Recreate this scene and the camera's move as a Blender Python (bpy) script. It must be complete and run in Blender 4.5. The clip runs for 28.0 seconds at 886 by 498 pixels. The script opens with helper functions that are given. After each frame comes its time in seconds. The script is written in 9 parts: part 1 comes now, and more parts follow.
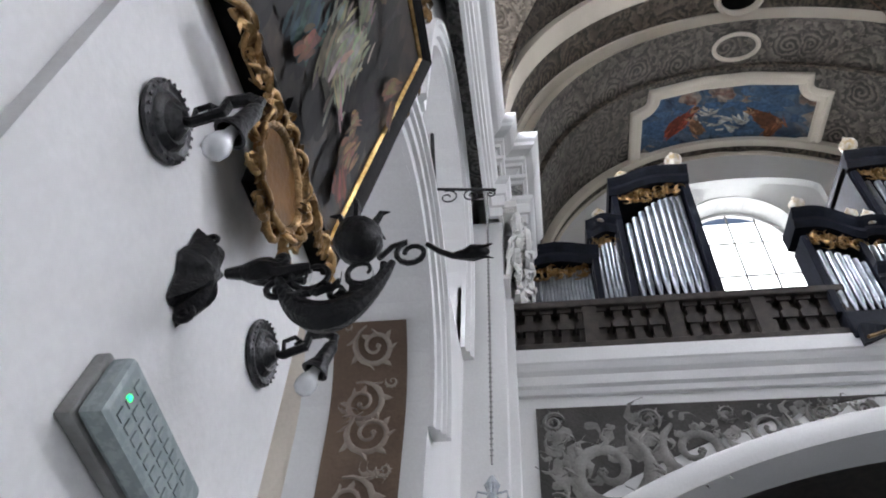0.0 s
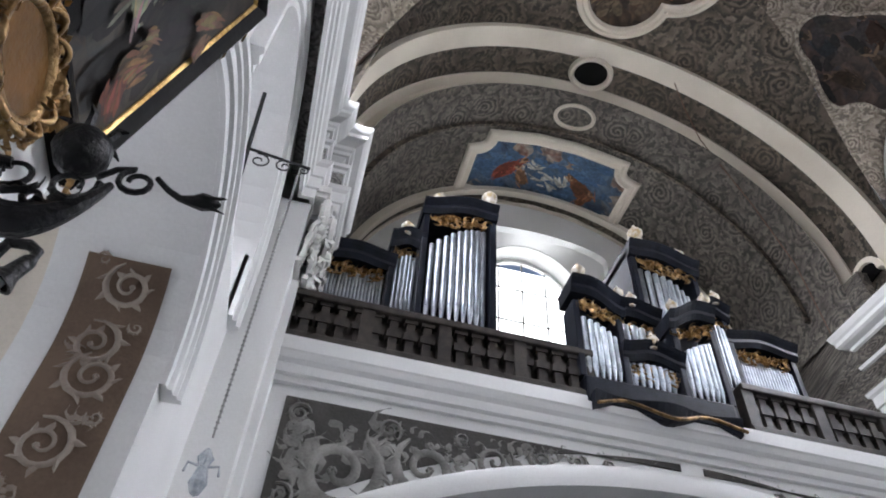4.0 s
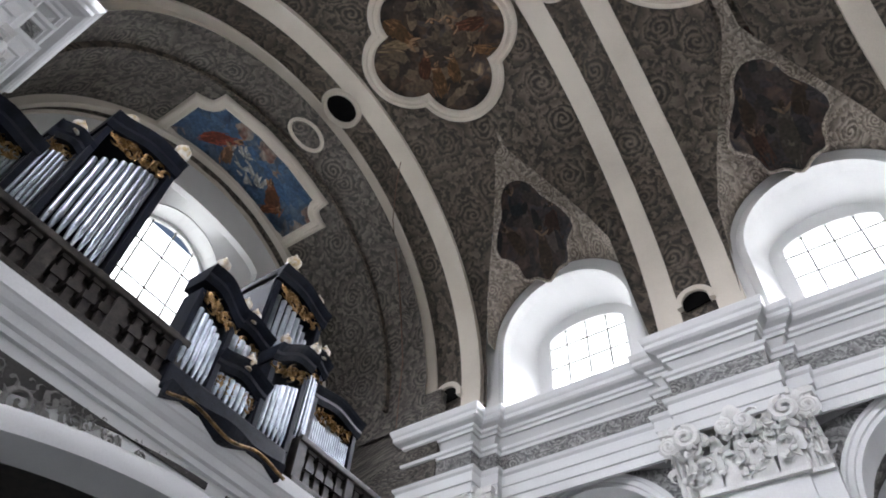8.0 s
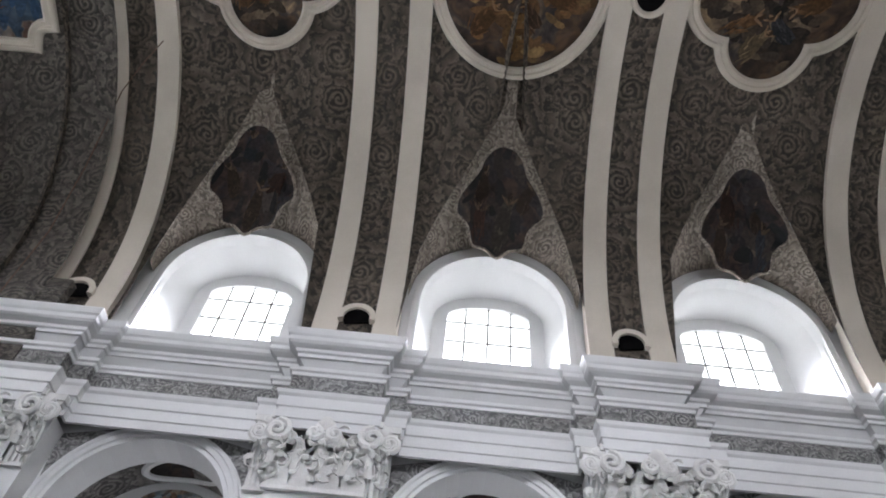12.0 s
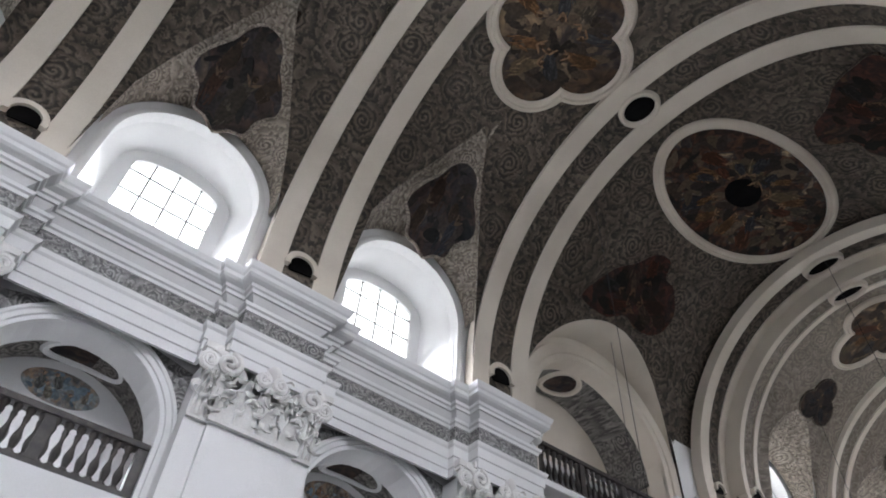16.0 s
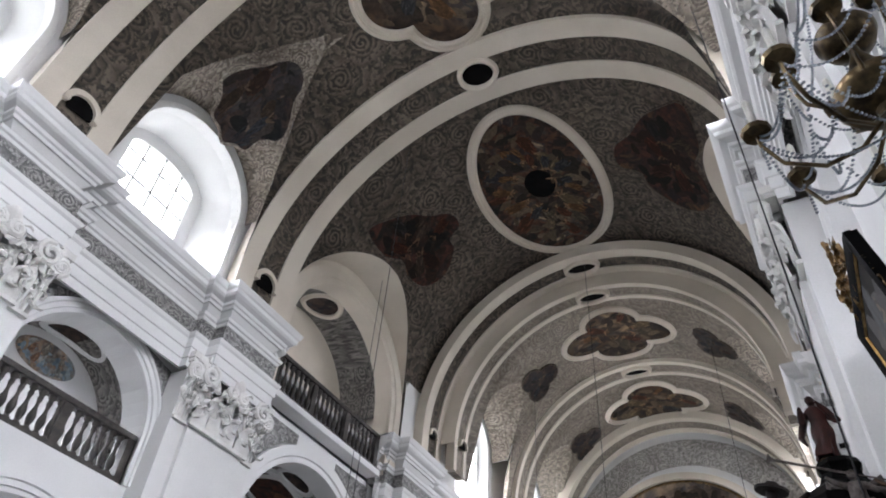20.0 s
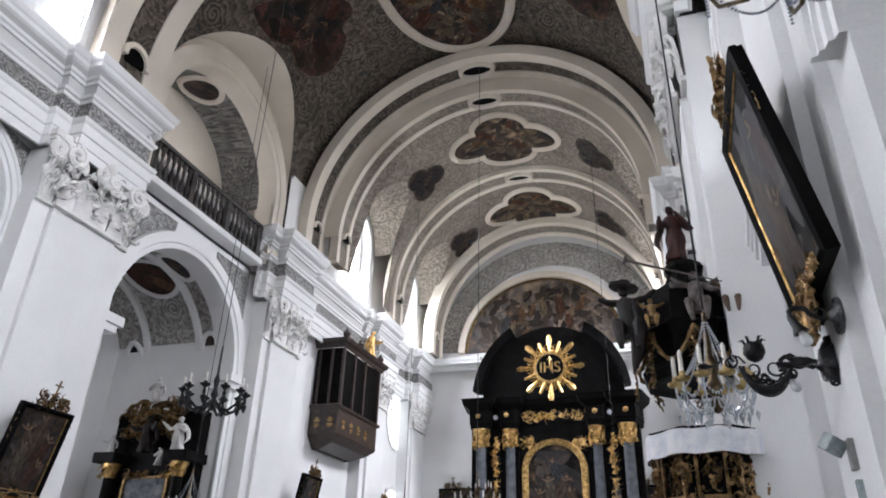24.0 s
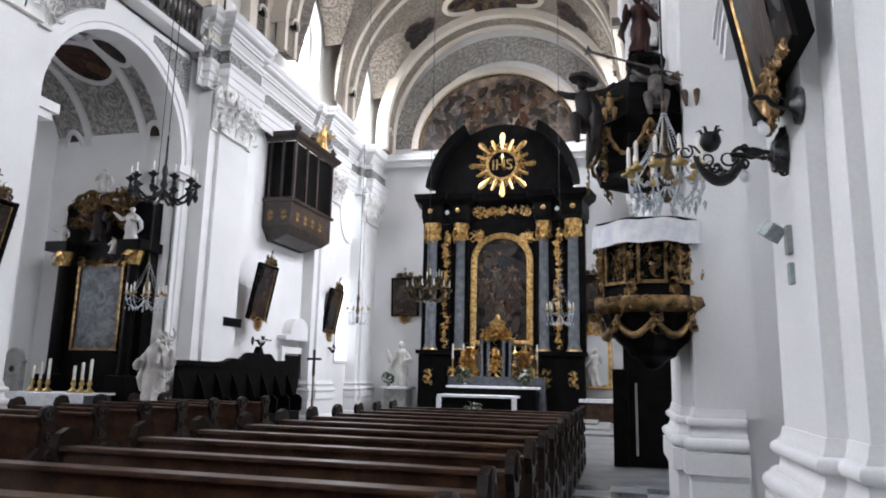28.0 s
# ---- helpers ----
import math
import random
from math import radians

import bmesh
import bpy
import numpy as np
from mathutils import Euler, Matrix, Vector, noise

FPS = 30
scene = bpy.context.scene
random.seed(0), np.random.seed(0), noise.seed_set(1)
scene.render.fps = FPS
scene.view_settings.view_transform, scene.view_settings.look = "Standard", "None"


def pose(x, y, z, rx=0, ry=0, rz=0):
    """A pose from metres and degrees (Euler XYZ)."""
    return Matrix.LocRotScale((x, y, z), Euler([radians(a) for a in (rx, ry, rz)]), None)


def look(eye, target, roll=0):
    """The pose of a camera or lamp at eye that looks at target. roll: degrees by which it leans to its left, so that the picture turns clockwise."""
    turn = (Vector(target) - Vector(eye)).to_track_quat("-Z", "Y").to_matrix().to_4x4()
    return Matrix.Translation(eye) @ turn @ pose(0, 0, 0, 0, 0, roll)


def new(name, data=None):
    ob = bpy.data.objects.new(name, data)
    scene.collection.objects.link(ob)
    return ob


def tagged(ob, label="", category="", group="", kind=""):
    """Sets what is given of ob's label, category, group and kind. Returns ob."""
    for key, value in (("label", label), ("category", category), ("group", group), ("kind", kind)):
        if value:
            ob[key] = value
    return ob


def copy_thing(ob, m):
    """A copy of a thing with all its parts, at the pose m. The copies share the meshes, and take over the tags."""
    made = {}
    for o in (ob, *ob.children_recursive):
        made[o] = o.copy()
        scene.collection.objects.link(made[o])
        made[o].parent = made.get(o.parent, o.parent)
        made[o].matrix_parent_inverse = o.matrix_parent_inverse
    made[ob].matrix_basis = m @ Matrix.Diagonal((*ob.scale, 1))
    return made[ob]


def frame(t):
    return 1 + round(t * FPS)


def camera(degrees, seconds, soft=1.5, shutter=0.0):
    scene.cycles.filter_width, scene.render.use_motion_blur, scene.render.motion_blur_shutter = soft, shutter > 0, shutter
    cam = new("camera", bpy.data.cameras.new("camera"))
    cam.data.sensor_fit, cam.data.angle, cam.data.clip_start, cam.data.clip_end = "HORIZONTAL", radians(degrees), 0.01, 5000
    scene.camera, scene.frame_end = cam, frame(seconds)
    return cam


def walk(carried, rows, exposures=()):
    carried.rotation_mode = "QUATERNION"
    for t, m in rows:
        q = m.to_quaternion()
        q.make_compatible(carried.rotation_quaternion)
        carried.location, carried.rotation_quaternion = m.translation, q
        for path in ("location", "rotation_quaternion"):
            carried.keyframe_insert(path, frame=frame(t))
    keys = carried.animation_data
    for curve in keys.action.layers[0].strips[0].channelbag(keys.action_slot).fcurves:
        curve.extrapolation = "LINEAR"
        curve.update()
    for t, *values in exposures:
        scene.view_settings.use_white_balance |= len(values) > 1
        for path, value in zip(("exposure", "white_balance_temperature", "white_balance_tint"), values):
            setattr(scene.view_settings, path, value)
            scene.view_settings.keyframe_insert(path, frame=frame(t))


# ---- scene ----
cam = camera(65.3, 28.0, soft=1.9)

PATH = [
    (0, (4.697, -0.039, 1.599), (4.951, -1.402, 3.041), 3.5),
    (0.5, (4.681, -0.036, 1.598), (4.893, -1.402, 3.043), 3.9),
    (1, (4.662, -0.034, 1.596), (4.832, -1.408, 3.039), 4.0),
    (1.5, (4.642, -0.039, 1.603), (4.756, -1.409, 3.056), 4.0),
    (2, (4.621, -0.042, 1.603), (4.68, -1.414, 3.057), 4.1),
    (2.5, (4.59, -0.043, 1.601), (4.583, -1.415, 3.055), 4.0),
    (3, (4.565, -0.045, 1.598), (4.497, -1.419, 3.051), 4.4),
    (3.5, (4.538, -0.056, 1.608), (4.37, -1.418, 3.063), 4.4),
    (4, (4.527, -0.075, 1.612), (4.252, -1.415, 3.071), 4.4),
    (4.5, (4.503, -0.096, 1.606), (4.083, -1.388, 3.074), 4.3),
    (6.5, (4.475, -0.112, 1.595), (3.751, -1.181, 3.122), 4.4),
    (7, (4.466, -0.116, 1.579), (3.625, -1.1, 3.103), 5.1),
    (7.5, (4.44, -0.106, 1.573), (3.518, -0.991, 3.111), 4.8),
    (8, (4.411, -0.059, 1.571), (3.427, -0.841, 3.127), 5.7),
    (8.5, (4.389, -0.02, 1.573), (3.373, -0.724, 3.145), 6.8),
    (9, (4.359, 0.038, 1.577), (3.302, -0.572, 3.162), 7.5),
    (9.5, (4.324, 0.082, 1.588), (3.236, -0.443, 3.182), 7.7),
    (10, (4.289, 0.144, 1.601), (3.162, -0.261, 3.203), 7.1),
    (10.5, (4.272, 0.19, 1.612), (3.114, -0.119, 3.213), 6.5),
    (11, (4.262, 0.23, 1.615), (3.076, 0.01, 3.209), 6.6),
    (11.5, (4.255, 0.268, 1.61), (3.043, 0.133, 3.195), 7.0),
    (13.5, (4.226, 0.36, 1.603), (2.977, 0.56, 3.153), 5.8),
    (14, (4.234, 0.408, 1.599), (2.995, 0.701, 3.141), 4.9),
    (14.5, (4.247, 0.448, 1.598), (3.043, 0.875, 3.137), 4.6),
    (15, (4.226, 0.468, 1.598), (3.047, 1.017, 3.117), 4.8),
    (15.5, (4.236, 0.466, 1.594), (3.087, 1.138, 3.086), 4.7),
    (16, (4.218, 0.482, 1.592), (3.118, 1.255, 3.072), 4.2),
    (16.5, (4.234, 0.5, 1.599), (3.169, 1.363, 3.056), 4.1),
    (17, (4.262, 0.511, 1.608), (3.249, 1.454, 3.052), 3.6),
    (17.5, (4.298, 0.537, 1.605), (3.34, 1.548, 3.041), 3.8),
    (18, (4.33, 0.559, 1.6), (3.414, 1.618, 3.028), 3.8),
    (18.5, (4.373, 0.581, 1.596), (3.512, 1.692, 3.018), 4.0),
    (19, (4.407, 0.572, 1.588), (3.593, 1.734, 2.998), 4.8),
    (19.5, (4.443, 0.562, 1.585), (3.651, 1.763, 2.975), 5.3),
    (20, (4.458, 0.561, 1.589), (3.695, 1.817, 2.946), 5.3),
    (20.5, (4.468, 0.569, 1.602), (3.739, 1.892, 2.913), 4.7),
    (21, (4.468, 0.586, 1.617), (3.782, 1.985, 2.87), 4.1),
    (21.5, (4.467, 0.598, 1.622), (3.806, 2.059, 2.817), 3.3),
    (23.5, (4.473, 0.658, 1.619), (3.88, 2.306, 2.585), 1.9),
    (24, (4.462, 0.678, 1.613), (3.877, 2.365, 2.515), 1.8),
    (24.5, (4.457, 0.696, 1.607), (3.891, 2.417, 2.454), 1.7),
    (25, (4.45, 0.719, 1.604), (3.883, 2.481, 2.363), 1.9),
    (25.5, (4.438, 0.734, 1.602), (3.87, 2.523, 2.294), 1.6),
    (26, (4.433, 0.757, 1.601), (3.894, 2.588, 2.198), 1.4),
    (26.5, (4.436, 0.781, 1.598), (3.918, 2.64, 2.122), 1.6),
    (27, (4.433, 0.797, 1.593), (3.919, 2.678, 2.039), 1.6),
    (27.5, (4.424, 0.802, 1.584), (3.921, 2.696, 1.987), 1.5),
    (28, (4.407, 0.78, 1.572), (3.912, 2.684, 1.93), 1.3),
]
EXPOSURES = [(0.0, -0.35), (4.0, -0.35), (7.0, -0.6), (11.0, -0.88), (14.0, -1.0), (17.0, -0.85), (20.0, -0.58), (24.0, -0.33), (28.0, -0.13)]
walk(cam, [(t, look(eye, target, roll)) for t, eye, target, roll in PATH], EXPOSURES)

# ---- world and daylight ----
world = bpy.data.worlds.new("sky")
scene.world = world
world.use_nodes = True
wn = world.node_tree.nodes
sky = wn.new("ShaderNodeTexSky")
sky.sky_type = "NISHITA"
sky.sun_disc = False
sky.sun_elevation = radians(38)
sky.sun_rotation = radians(150)
wn["Background"].inputs[1].default_value = 0.12
world.node_tree.links.new(sky.outputs[0], wn["Background"].inputs[0])
sun = new("sun", bpy.data.lights.new("sun", "SUN"))
sun.data.energy, sun.data.angle = 0.8, radians(12)
sun.data.color = (1.0, 0.97, 0.93)
sun.matrix_world = look((20, -8, 40), (0, 8, 0))


def skylight_lamp(name, eye, target, w, h, power):
    """An area lamp of skylight, at a window opening and also where none is built."""
    d = bpy.data.lights.new(name, "AREA")
    d.shape, d.size, d.size_y, d.energy = "RECTANGLE", w, h, power
    d.color = (0.865, 0.885, 1.0)
    d.spread = radians(125)
    ob = new(name, d)
    ob.matrix_world = look(eye, target)
    return ob


# skylight by the clerestory, choir, tribune and west windows; aisle and gallery lamps are added
for side in (-1, 1):
    for yc in (-4.27, 1.05, 6.2):
        skylight_lamp("window_skylight", (side * 6.2, yc, 11.8), (side * 1.5, yc, 6.2), 1.9, 2.2, 420)
    for yc in (19.3, 23.95):
        skylight_lamp("window_skylight", (side * 5.3, yc, 12.0), (side * 1.0, yc, 7), 1.5, 3.0, 570)
    # lamps added before the plain aisle walls to light the lower church
    for yc in (-4.27, 1.05, 6.2, 12.2):
        skylight_lamp("window_skylight", (side * 8.9, yc, 3.2), (0, yc, 2), 1.6, 3.0, 70 if side < 0 else (130 if yc < 0 else 50))
    skylight_lamp("window_skylight", (side * 6.86, 12.3, 10.3), (side * 5.6, 12.3, 9.4), 2.4, 1.4, 95)
    # unseen lamps added to brighten the galleries, whose back walls have no window
    for yc in (-4.27, 1.05, 6.2):
        skylight_lamp("window_skylight", (side * 6.9, yc, 6.6), (side * 5.9, yc, 5.9), 2.2, 1.0, 70)
skylight_lamp("window_skylight", (0, -11.25, 12.4), (0, 0, 4), 1.9, 4.0, 260)


# ---- materials ----
def mat(name, base, rough=0.6, metal=0.0, dark=None, scale=3.0, amount=0.5, bump=0.0, bscale=40.0, spec=0.5, coat=0.0):
    """A surface with two scales of variation between base and dark, and a fine relief."""
    m = bpy.data.materials.new(name)
    m.use_nodes = True
    nt, n, l = m.node_tree, m.node_tree.nodes, m.node_tree.links
    b = n["Principled BSDF"]
    b.inputs["Roughness"].default_value, b.inputs["Metallic"].default_value = rough, metal
    b.inputs["Specular IOR Level"].default_value = spec
    b.inputs["Coat Weight"].default_value = coat
    tc = n.new("ShaderNodeTexCoord")
    big = n.new("ShaderNodeTexNoise")
    big.inputs["Scale"].default_value, big.inputs["Detail"].default_value = scale, 8
    l.new(tc.outputs["Object"], big.inputs["Vector"])
    fine = n.new("ShaderNodeTexNoise")
    fine.inputs["Scale"].default_value, fine.inputs["Detail"].default_value = bscale, 4
    l.new(tc.outputs["Object"], fine.inputs["Vector"])
    add = n.new("ShaderNodeMath")
    add.operation = "MULTIPLY_ADD"
    add.inputs[1].default_value = 0.35
    l.new(fine.outputs[0], add.inputs[0])
    l.new(big.outputs[0], add.inputs[2])
    ramp = n.new("ShaderNodeValToRGB")
    dk = dark or tuple(c * 0.8 for c in base)
    ramp.color_ramp.elements[0].position, ramp.color_ramp.elements[0].color = 0.67 - amount * 0.3, (*dk, 1)
    ramp.color_ramp.elements[1].position, ramp.color_ramp.elements[1].color = 0.67 + amount * 0.3, (*base, 1)
    l.new(add.outputs[0], ramp.inputs[0])
    l.new(ramp.outputs[0], b.inputs["Base Color"])
    if bump:
        bp = n.new("ShaderNodeBump")
        bp.inputs["Strength"].default_value, bp.inputs["Distance"].default_value = bump, 0.02
        l.new(fine.outputs[0], bp.inputs["Height"])
        l.new(bp.outputs[0], b.inputs["Normal"])
    return m


def scrollwork(name, ground, leaf, scale=1.6, edge=0.04, metal=0.0, rough=0.75, relief=0.6):
    """Stucco of curled tendrils: a spiral about each scattered centre, leafy bands between them, with relief."""
    m = bpy.data.materials.new(name)
    m.use_nodes = True
    n, l = m.node_tree.nodes, m.node_tree.links
    b = n["Principled BSDF"]
    b.inputs["Roughness"].default_value, b.inputs["Metallic"].default_value = rough, metal

    def op(kind, a, c=None, d=None):
        q = n.new("ShaderNodeMath")
        q.operation = kind
        for i, v in enumerate((a, c, d)):
            if v is None:
                continue
            if isinstance(v, (int, float)):
                q.inputs[i].default_value = v
            else:
                l.new(v, q.inputs[i])
        return q.outputs[0]

    def noise(vec, sc, detail, rough_n=0.5):
        q = n.new("ShaderNodeTexNoise")
        q.inputs["Scale"].default_value, q.inputs["Detail"].default_value = sc, detail
        q.inputs["Roughness"].default_value = rough_n
        l.new(vec, q.inputs["Vector"])
        return q

    tc = n.new("ShaderNodeTexCoord")
    uv = tc.outputs["UV"]
    warp = noise(uv, scale * 1.4, 1.0)
    mx = n.new("ShaderNodeMixRGB")
    mx.blend_type, mx.inputs[0].default_value = "ADD", 0.22 / scale
    l.new(uv, mx.inputs[1])
    l.new(warp.outputs["Color"], mx.inputs[2])
    vo = n.new("ShaderNodeTexVoronoi")
    vo.voronoi_dimensions = "2D"
    vo.inputs["Scale"].default_value, vo.inputs["Randomness"].default_value = scale, 0.72
    l.new(mx.outputs[0], vo.inputs["Vector"])
    loc = n.new("ShaderNodeVectorMath")
    loc.operation = "SUBTRACT"
    l.new(mx.outputs[0], loc.inputs[0])
    l.new(vo.outputs["Position"], loc.inputs[1])
    sp = n.new("ShaderNodeSeparateXYZ")
    l.new(loc.outputs[0], sp.inputs[0])
    ang = op("ARCTAN2", sp.outputs[1], sp.outputs[0])
    cell = n.new("ShaderNodeSeparateColor")
    l.new(vo.outputs["Color"], cell.inputs[0])
    way = op("MULTIPLY_ADD", op("GREATER_THAN", cell.outputs[0], 0.5), 2.0, -1.0)
    rad = op("MULTIPLY", vo.outputs["Distance"], 1.0)
    leafy = noise(uv, scale * 5.5, 4.0, 0.6)
    ph = op("ADD", op("MULTIPLY", ang, way), op("MULTIPLY", rad, 24.0))
    # lobes break the outer turns up into leaves
    lobes = op("MULTIPLY", op("MULTIPLY", leafy.outputs[0], 26.0), op("SMOOTH_MIN", op("MULTIPLY", rad, 2.6), 0.9, 0.2))
    sn = op("SINE", op("ADD", ph, lobes))
    # tendrils fade out away from their centres, and where the stucco is worn
    worn = noise(uv, scale * 1.1, 3.0)
    fade = op("SUBTRACT", op("MULTIPLY_ADD", worn.outputs[0], 2.4, -0.55), op("MULTIPLY", rad, 0.9))
    sn = op("MULTIPLY", sn, op("MINIMUM", op("MAXIMUM", fade, 0.4), 1.0))
    rough_leaf = noise(uv, scale * 11.0, 5.0, 0.65)
    sn = op("ADD", sn, op("MULTIPLY_ADD", leafy.outputs[0], 3.0, -1.5))
    sn = op("ADD", sn, op("MULTIPLY_ADD", rough_leaf.outputs[0], 1.8, -0.9))
    h01 = op("MULTIPLY_ADD", sn, 0.5, 0.5)
    ramp = n.new("ShaderNodeValToRGB")
    e = ramp.color_ramp.elements
    e[0].position, e[0].color = 0.25, (*ground, 1)
    e[1].position, e[1].color = 0.85, (*leaf, 1)
    l.new(h01, ramp.inputs[0])
    stain = noise(tc.outputs["Object"], 0.7, 6.0, 0.6)
    dr = n.new("ShaderNodeValToRGB")
    dr.color_ramp.elements[0].position, dr.color_ramp.elements[0].color = 0.3, (0.62, 0.6, 0.58, 1)
    dr.color_ramp.elements[1].position = 0.65
    l.new(stain.outputs[0], dr.inputs[0])
    dirt = n.new("ShaderNodeMixRGB")
    dirt.blend_type, dirt.inputs[0].default_value = "MULTIPLY", 1.0
    l.new(ramp.outputs[0], dirt.inputs[1])
    l.new(dr.outputs[0], dirt.inputs[2])
    l.new(dirt.outputs[0], b.inputs["Base Color"])
    bp = n.new("ShaderNodeBump")
    bp.inputs["Strength"].default_value, bp.inputs["Distance"].default_value = relief, 0.05
    l.new(h01, bp.inputs["Height"])
    l.new(bp.outputs[0], b.inputs["Normal"])
    SCROLLED.add(name)
    return m


SCROLLED = set()


def unwrap(me):
    """Flat coordinates in metres: arc and length on the vaults, the two long axes elsewhere."""
    uv = me.uv_layers.new(name="UVMap").data
    for p in me.polygons:
        nx, ny, nz = (abs(c) for c in p.normal)
        for li in p.loop_indices:
            x, y, z = me.vertices[me.loops[li].vertex_index].co
            if ny > 0.75:
                uv[li].uv = (x, z)
            elif z > 10.0:
                uv[li].uv = (5 * math.atan2(x, z - 11), y)
            elif nx > nz:
                uv[li].uv = (y, z)
            else:
                uv[li].uv = (x, y)


def fresco(name, colours, scale=1.2, rough=0.7, spec=0.3):
    """Baroque painting: swirling patches of robes and clouds in several colours, with folds and light."""
    m = bpy.data.materials.new(name)
    m.use_nodes = True
    n, l = m.node_tree.nodes, m.node_tree.links
    b = n["Principled BSDF"]
    b.inputs["Roughness"].default_value = rough
    b.inputs["Specular IOR Level"].default_value = spec
    tc = n.new("ShaderNodeTexCoord")

    def noise(sc, detail, rough_n=0.5, dist=0.0):
        q = n.new("ShaderNodeTexNoise")
        q.inputs["Scale"].default_value, q.inputs["Detail"].default_value = sc, detail
        q.inputs["Roughness"].default_value, q.inputs["Distortion"].default_value = rough_n, dist
        l.new(tc.outputs["Object"], q.inputs["Vector"])
        return q

    warp = noise(scale * 1.7, 3.0, 0.6)
    mx = n.new("ShaderNodeMixRGB")
    mx.blend_type, mx.inputs[0].default_value = "ADD", 0.55 / scale
    l.new(tc.outputs["Object"], mx.inputs[1])
    l.new(warp.outputs["Color"], mx.inputs[2])
    vo = n.new("ShaderNodeTexVoronoi")
    vo.feature = "SMOOTH_F1"
    vo.inputs["Scale"].default_value, vo.inputs["Smoothness"].default_value = scale * 2.0, 0.12
    l.new(mx.outputs[0], vo.inputs["Vector"])
    cell = n.new("ShaderNodeSeparateColor")
    l.new(vo.outputs["Color"], cell.inputs[0])
    big = noise(scale * 0.9, 4.0, 0.6, 0.8)
    mixv = n.new("ShaderNodeMath")
    mixv.operation = "MULTIPLY_ADD"
    mixv.inputs[1].default_value = 0.32
    l.new(cell.outputs[0], mixv.inputs[0])
    half = n.new("ShaderNodeMath")
    half.operation = "MULTIPLY_ADD"
    half.inputs[1].default_value, half.inputs[2].default_value = 1.5, -0.42
    l.new(big.outputs[0], half.inputs[0])
    l.new(half.outputs[0], mixv.inputs[2])
    ramp = n.new("ShaderNodeValToRGB")
    e = ramp.color_ramp.elements
    while len(e) < len(colours):
        e.new(0.5)
    for i, c in enumerate(colours):
        e[i].position = 0.18 + 0.62 * i / (len(colours) - 1)
        e[i].color = (*c, 1)
    l.new(mixv.outputs[0], ramp.inputs[0])
    fold = noise(scale * 3.6, 3.0, 0.55, 1.2)
    fr = n.new("ShaderNodeValToRGB")
    fr.color_ramp.elements[0].position, fr.color_ramp.elements[0].color = 0.33, (0.35, 0.35, 0.37, 1)
    fr.color_ramp.elements[1].position, fr.color_ramp.elements[1].color = 0.68, (1.5, 1.42, 1.3, 1)
    l.new(fold.outputs[0], fr.inputs[0])
    mul = n.new("ShaderNodeMixRGB")
    mul.blend_type, mul.inputs[0].default_value = "MULTIPLY", 1.0
    l.new(ramp.outputs[0], mul.inputs[1])
    l.new(fr.outputs[0], mul.inputs[2])
    l.new(mul.outputs[0], b.inputs["Base Color"])
    return m


def glow(name, colour, strength):
    m = bpy.data.materials.new(name)
    m.use_nodes = True
    b = m.node_tree.nodes["Principled BSDF"]
    b.inputs["Base Color"].default_value = (*colour, 1)
    b.inputs["Emission Color"].default_value = (*colour, 1)
    b.inputs["Emission Strength"].default_value = strength
    return m


WHITE = mat("white_plaster", (0.80, 0.80, 0.79), 0.7, dark=(0.70, 0.70, 0.69), scale=0.5, bump=0.08)
CREAM = mat("cream_stucco", (0.72, 0.655, 0.56), 0.7, dark=(0.60, 0.54, 0.455), scale=0.6, bump=0.08)
STUCCO = mat("white_stucco", (0.82, 0.81, 0.78), 0.55, dark=(0.66, 0.65, 0.62), scale=2.5, bump=0.2)
PALE_WALL = mat("grey_white_wall", (0.74, 0.77, 0.79), 0.75, dark=(0.68, 0.71, 0.73), scale=0.8, bump=0.1)
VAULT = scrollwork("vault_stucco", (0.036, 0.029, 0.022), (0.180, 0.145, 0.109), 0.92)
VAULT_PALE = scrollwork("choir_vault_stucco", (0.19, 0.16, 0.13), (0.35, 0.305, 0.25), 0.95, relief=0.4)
VAULT_DARK = scrollwork("organ_vault_stucco", (0.050, 0.044, 0.038), (0.21, 0.185, 0.158), 0.95)
PALE_STUCCO = scrollwork("pale_chapel_stucco", (0.26, 0.25, 0.235), (0.62, 0.60, 0.57), 1.2)
PANEL = scrollwork("grey_panel", (0.085, 0.080, 0.074), (0.30, 0.285, 0.26), 1.3, relief=0.4)
FRIEZE = scrollwork("grey_frieze", (0.15, 0.15, 0.15), (0.46, 0.455, 0.44), 1.7, relief=0.4)
LUNETTE = scrollwork("lunette_stucco", (0.15, 0.125, 0.10), (0.46, 0.40, 0.33), 1.5)
FRESCO = fresco("ceiling_fresco", [(0.010, 0.008, 0.008), (0.028, 0.019, 0.015), (0.075, 0.046, 0.028), (0.05, 0.042, 0.042), (0.26, 0.19, 0.12)], 0.75)
FRESCO_OVAL = fresco("crossing_fresco", [(0.007, 0.006, 0.006), (0.022, 0.014, 0.011), (0.085, 0.038, 0.020), (0.05, 0.045, 0.048), (0.36, 0.28, 0.19)], 1.35)
FRESCO_DARK = fresco("dark_fresco", [(0.010, 0.010, 0.012), (0.022, 0.018, 0.017), (0.055, 0.034, 0.027), (0.03, 0.03, 0.036), (0.10, 0.08, 0.065)], 1.0)
FRESCO_APSE = fresco("apse_fresco_paint", [(0.03, 0.024, 0.02), (0.075, 0.058, 0.047), (0.12, 0.095, 0.078), (0.075, 0.072, 0.078), (0.22, 0.17, 0.13)], 0.6)
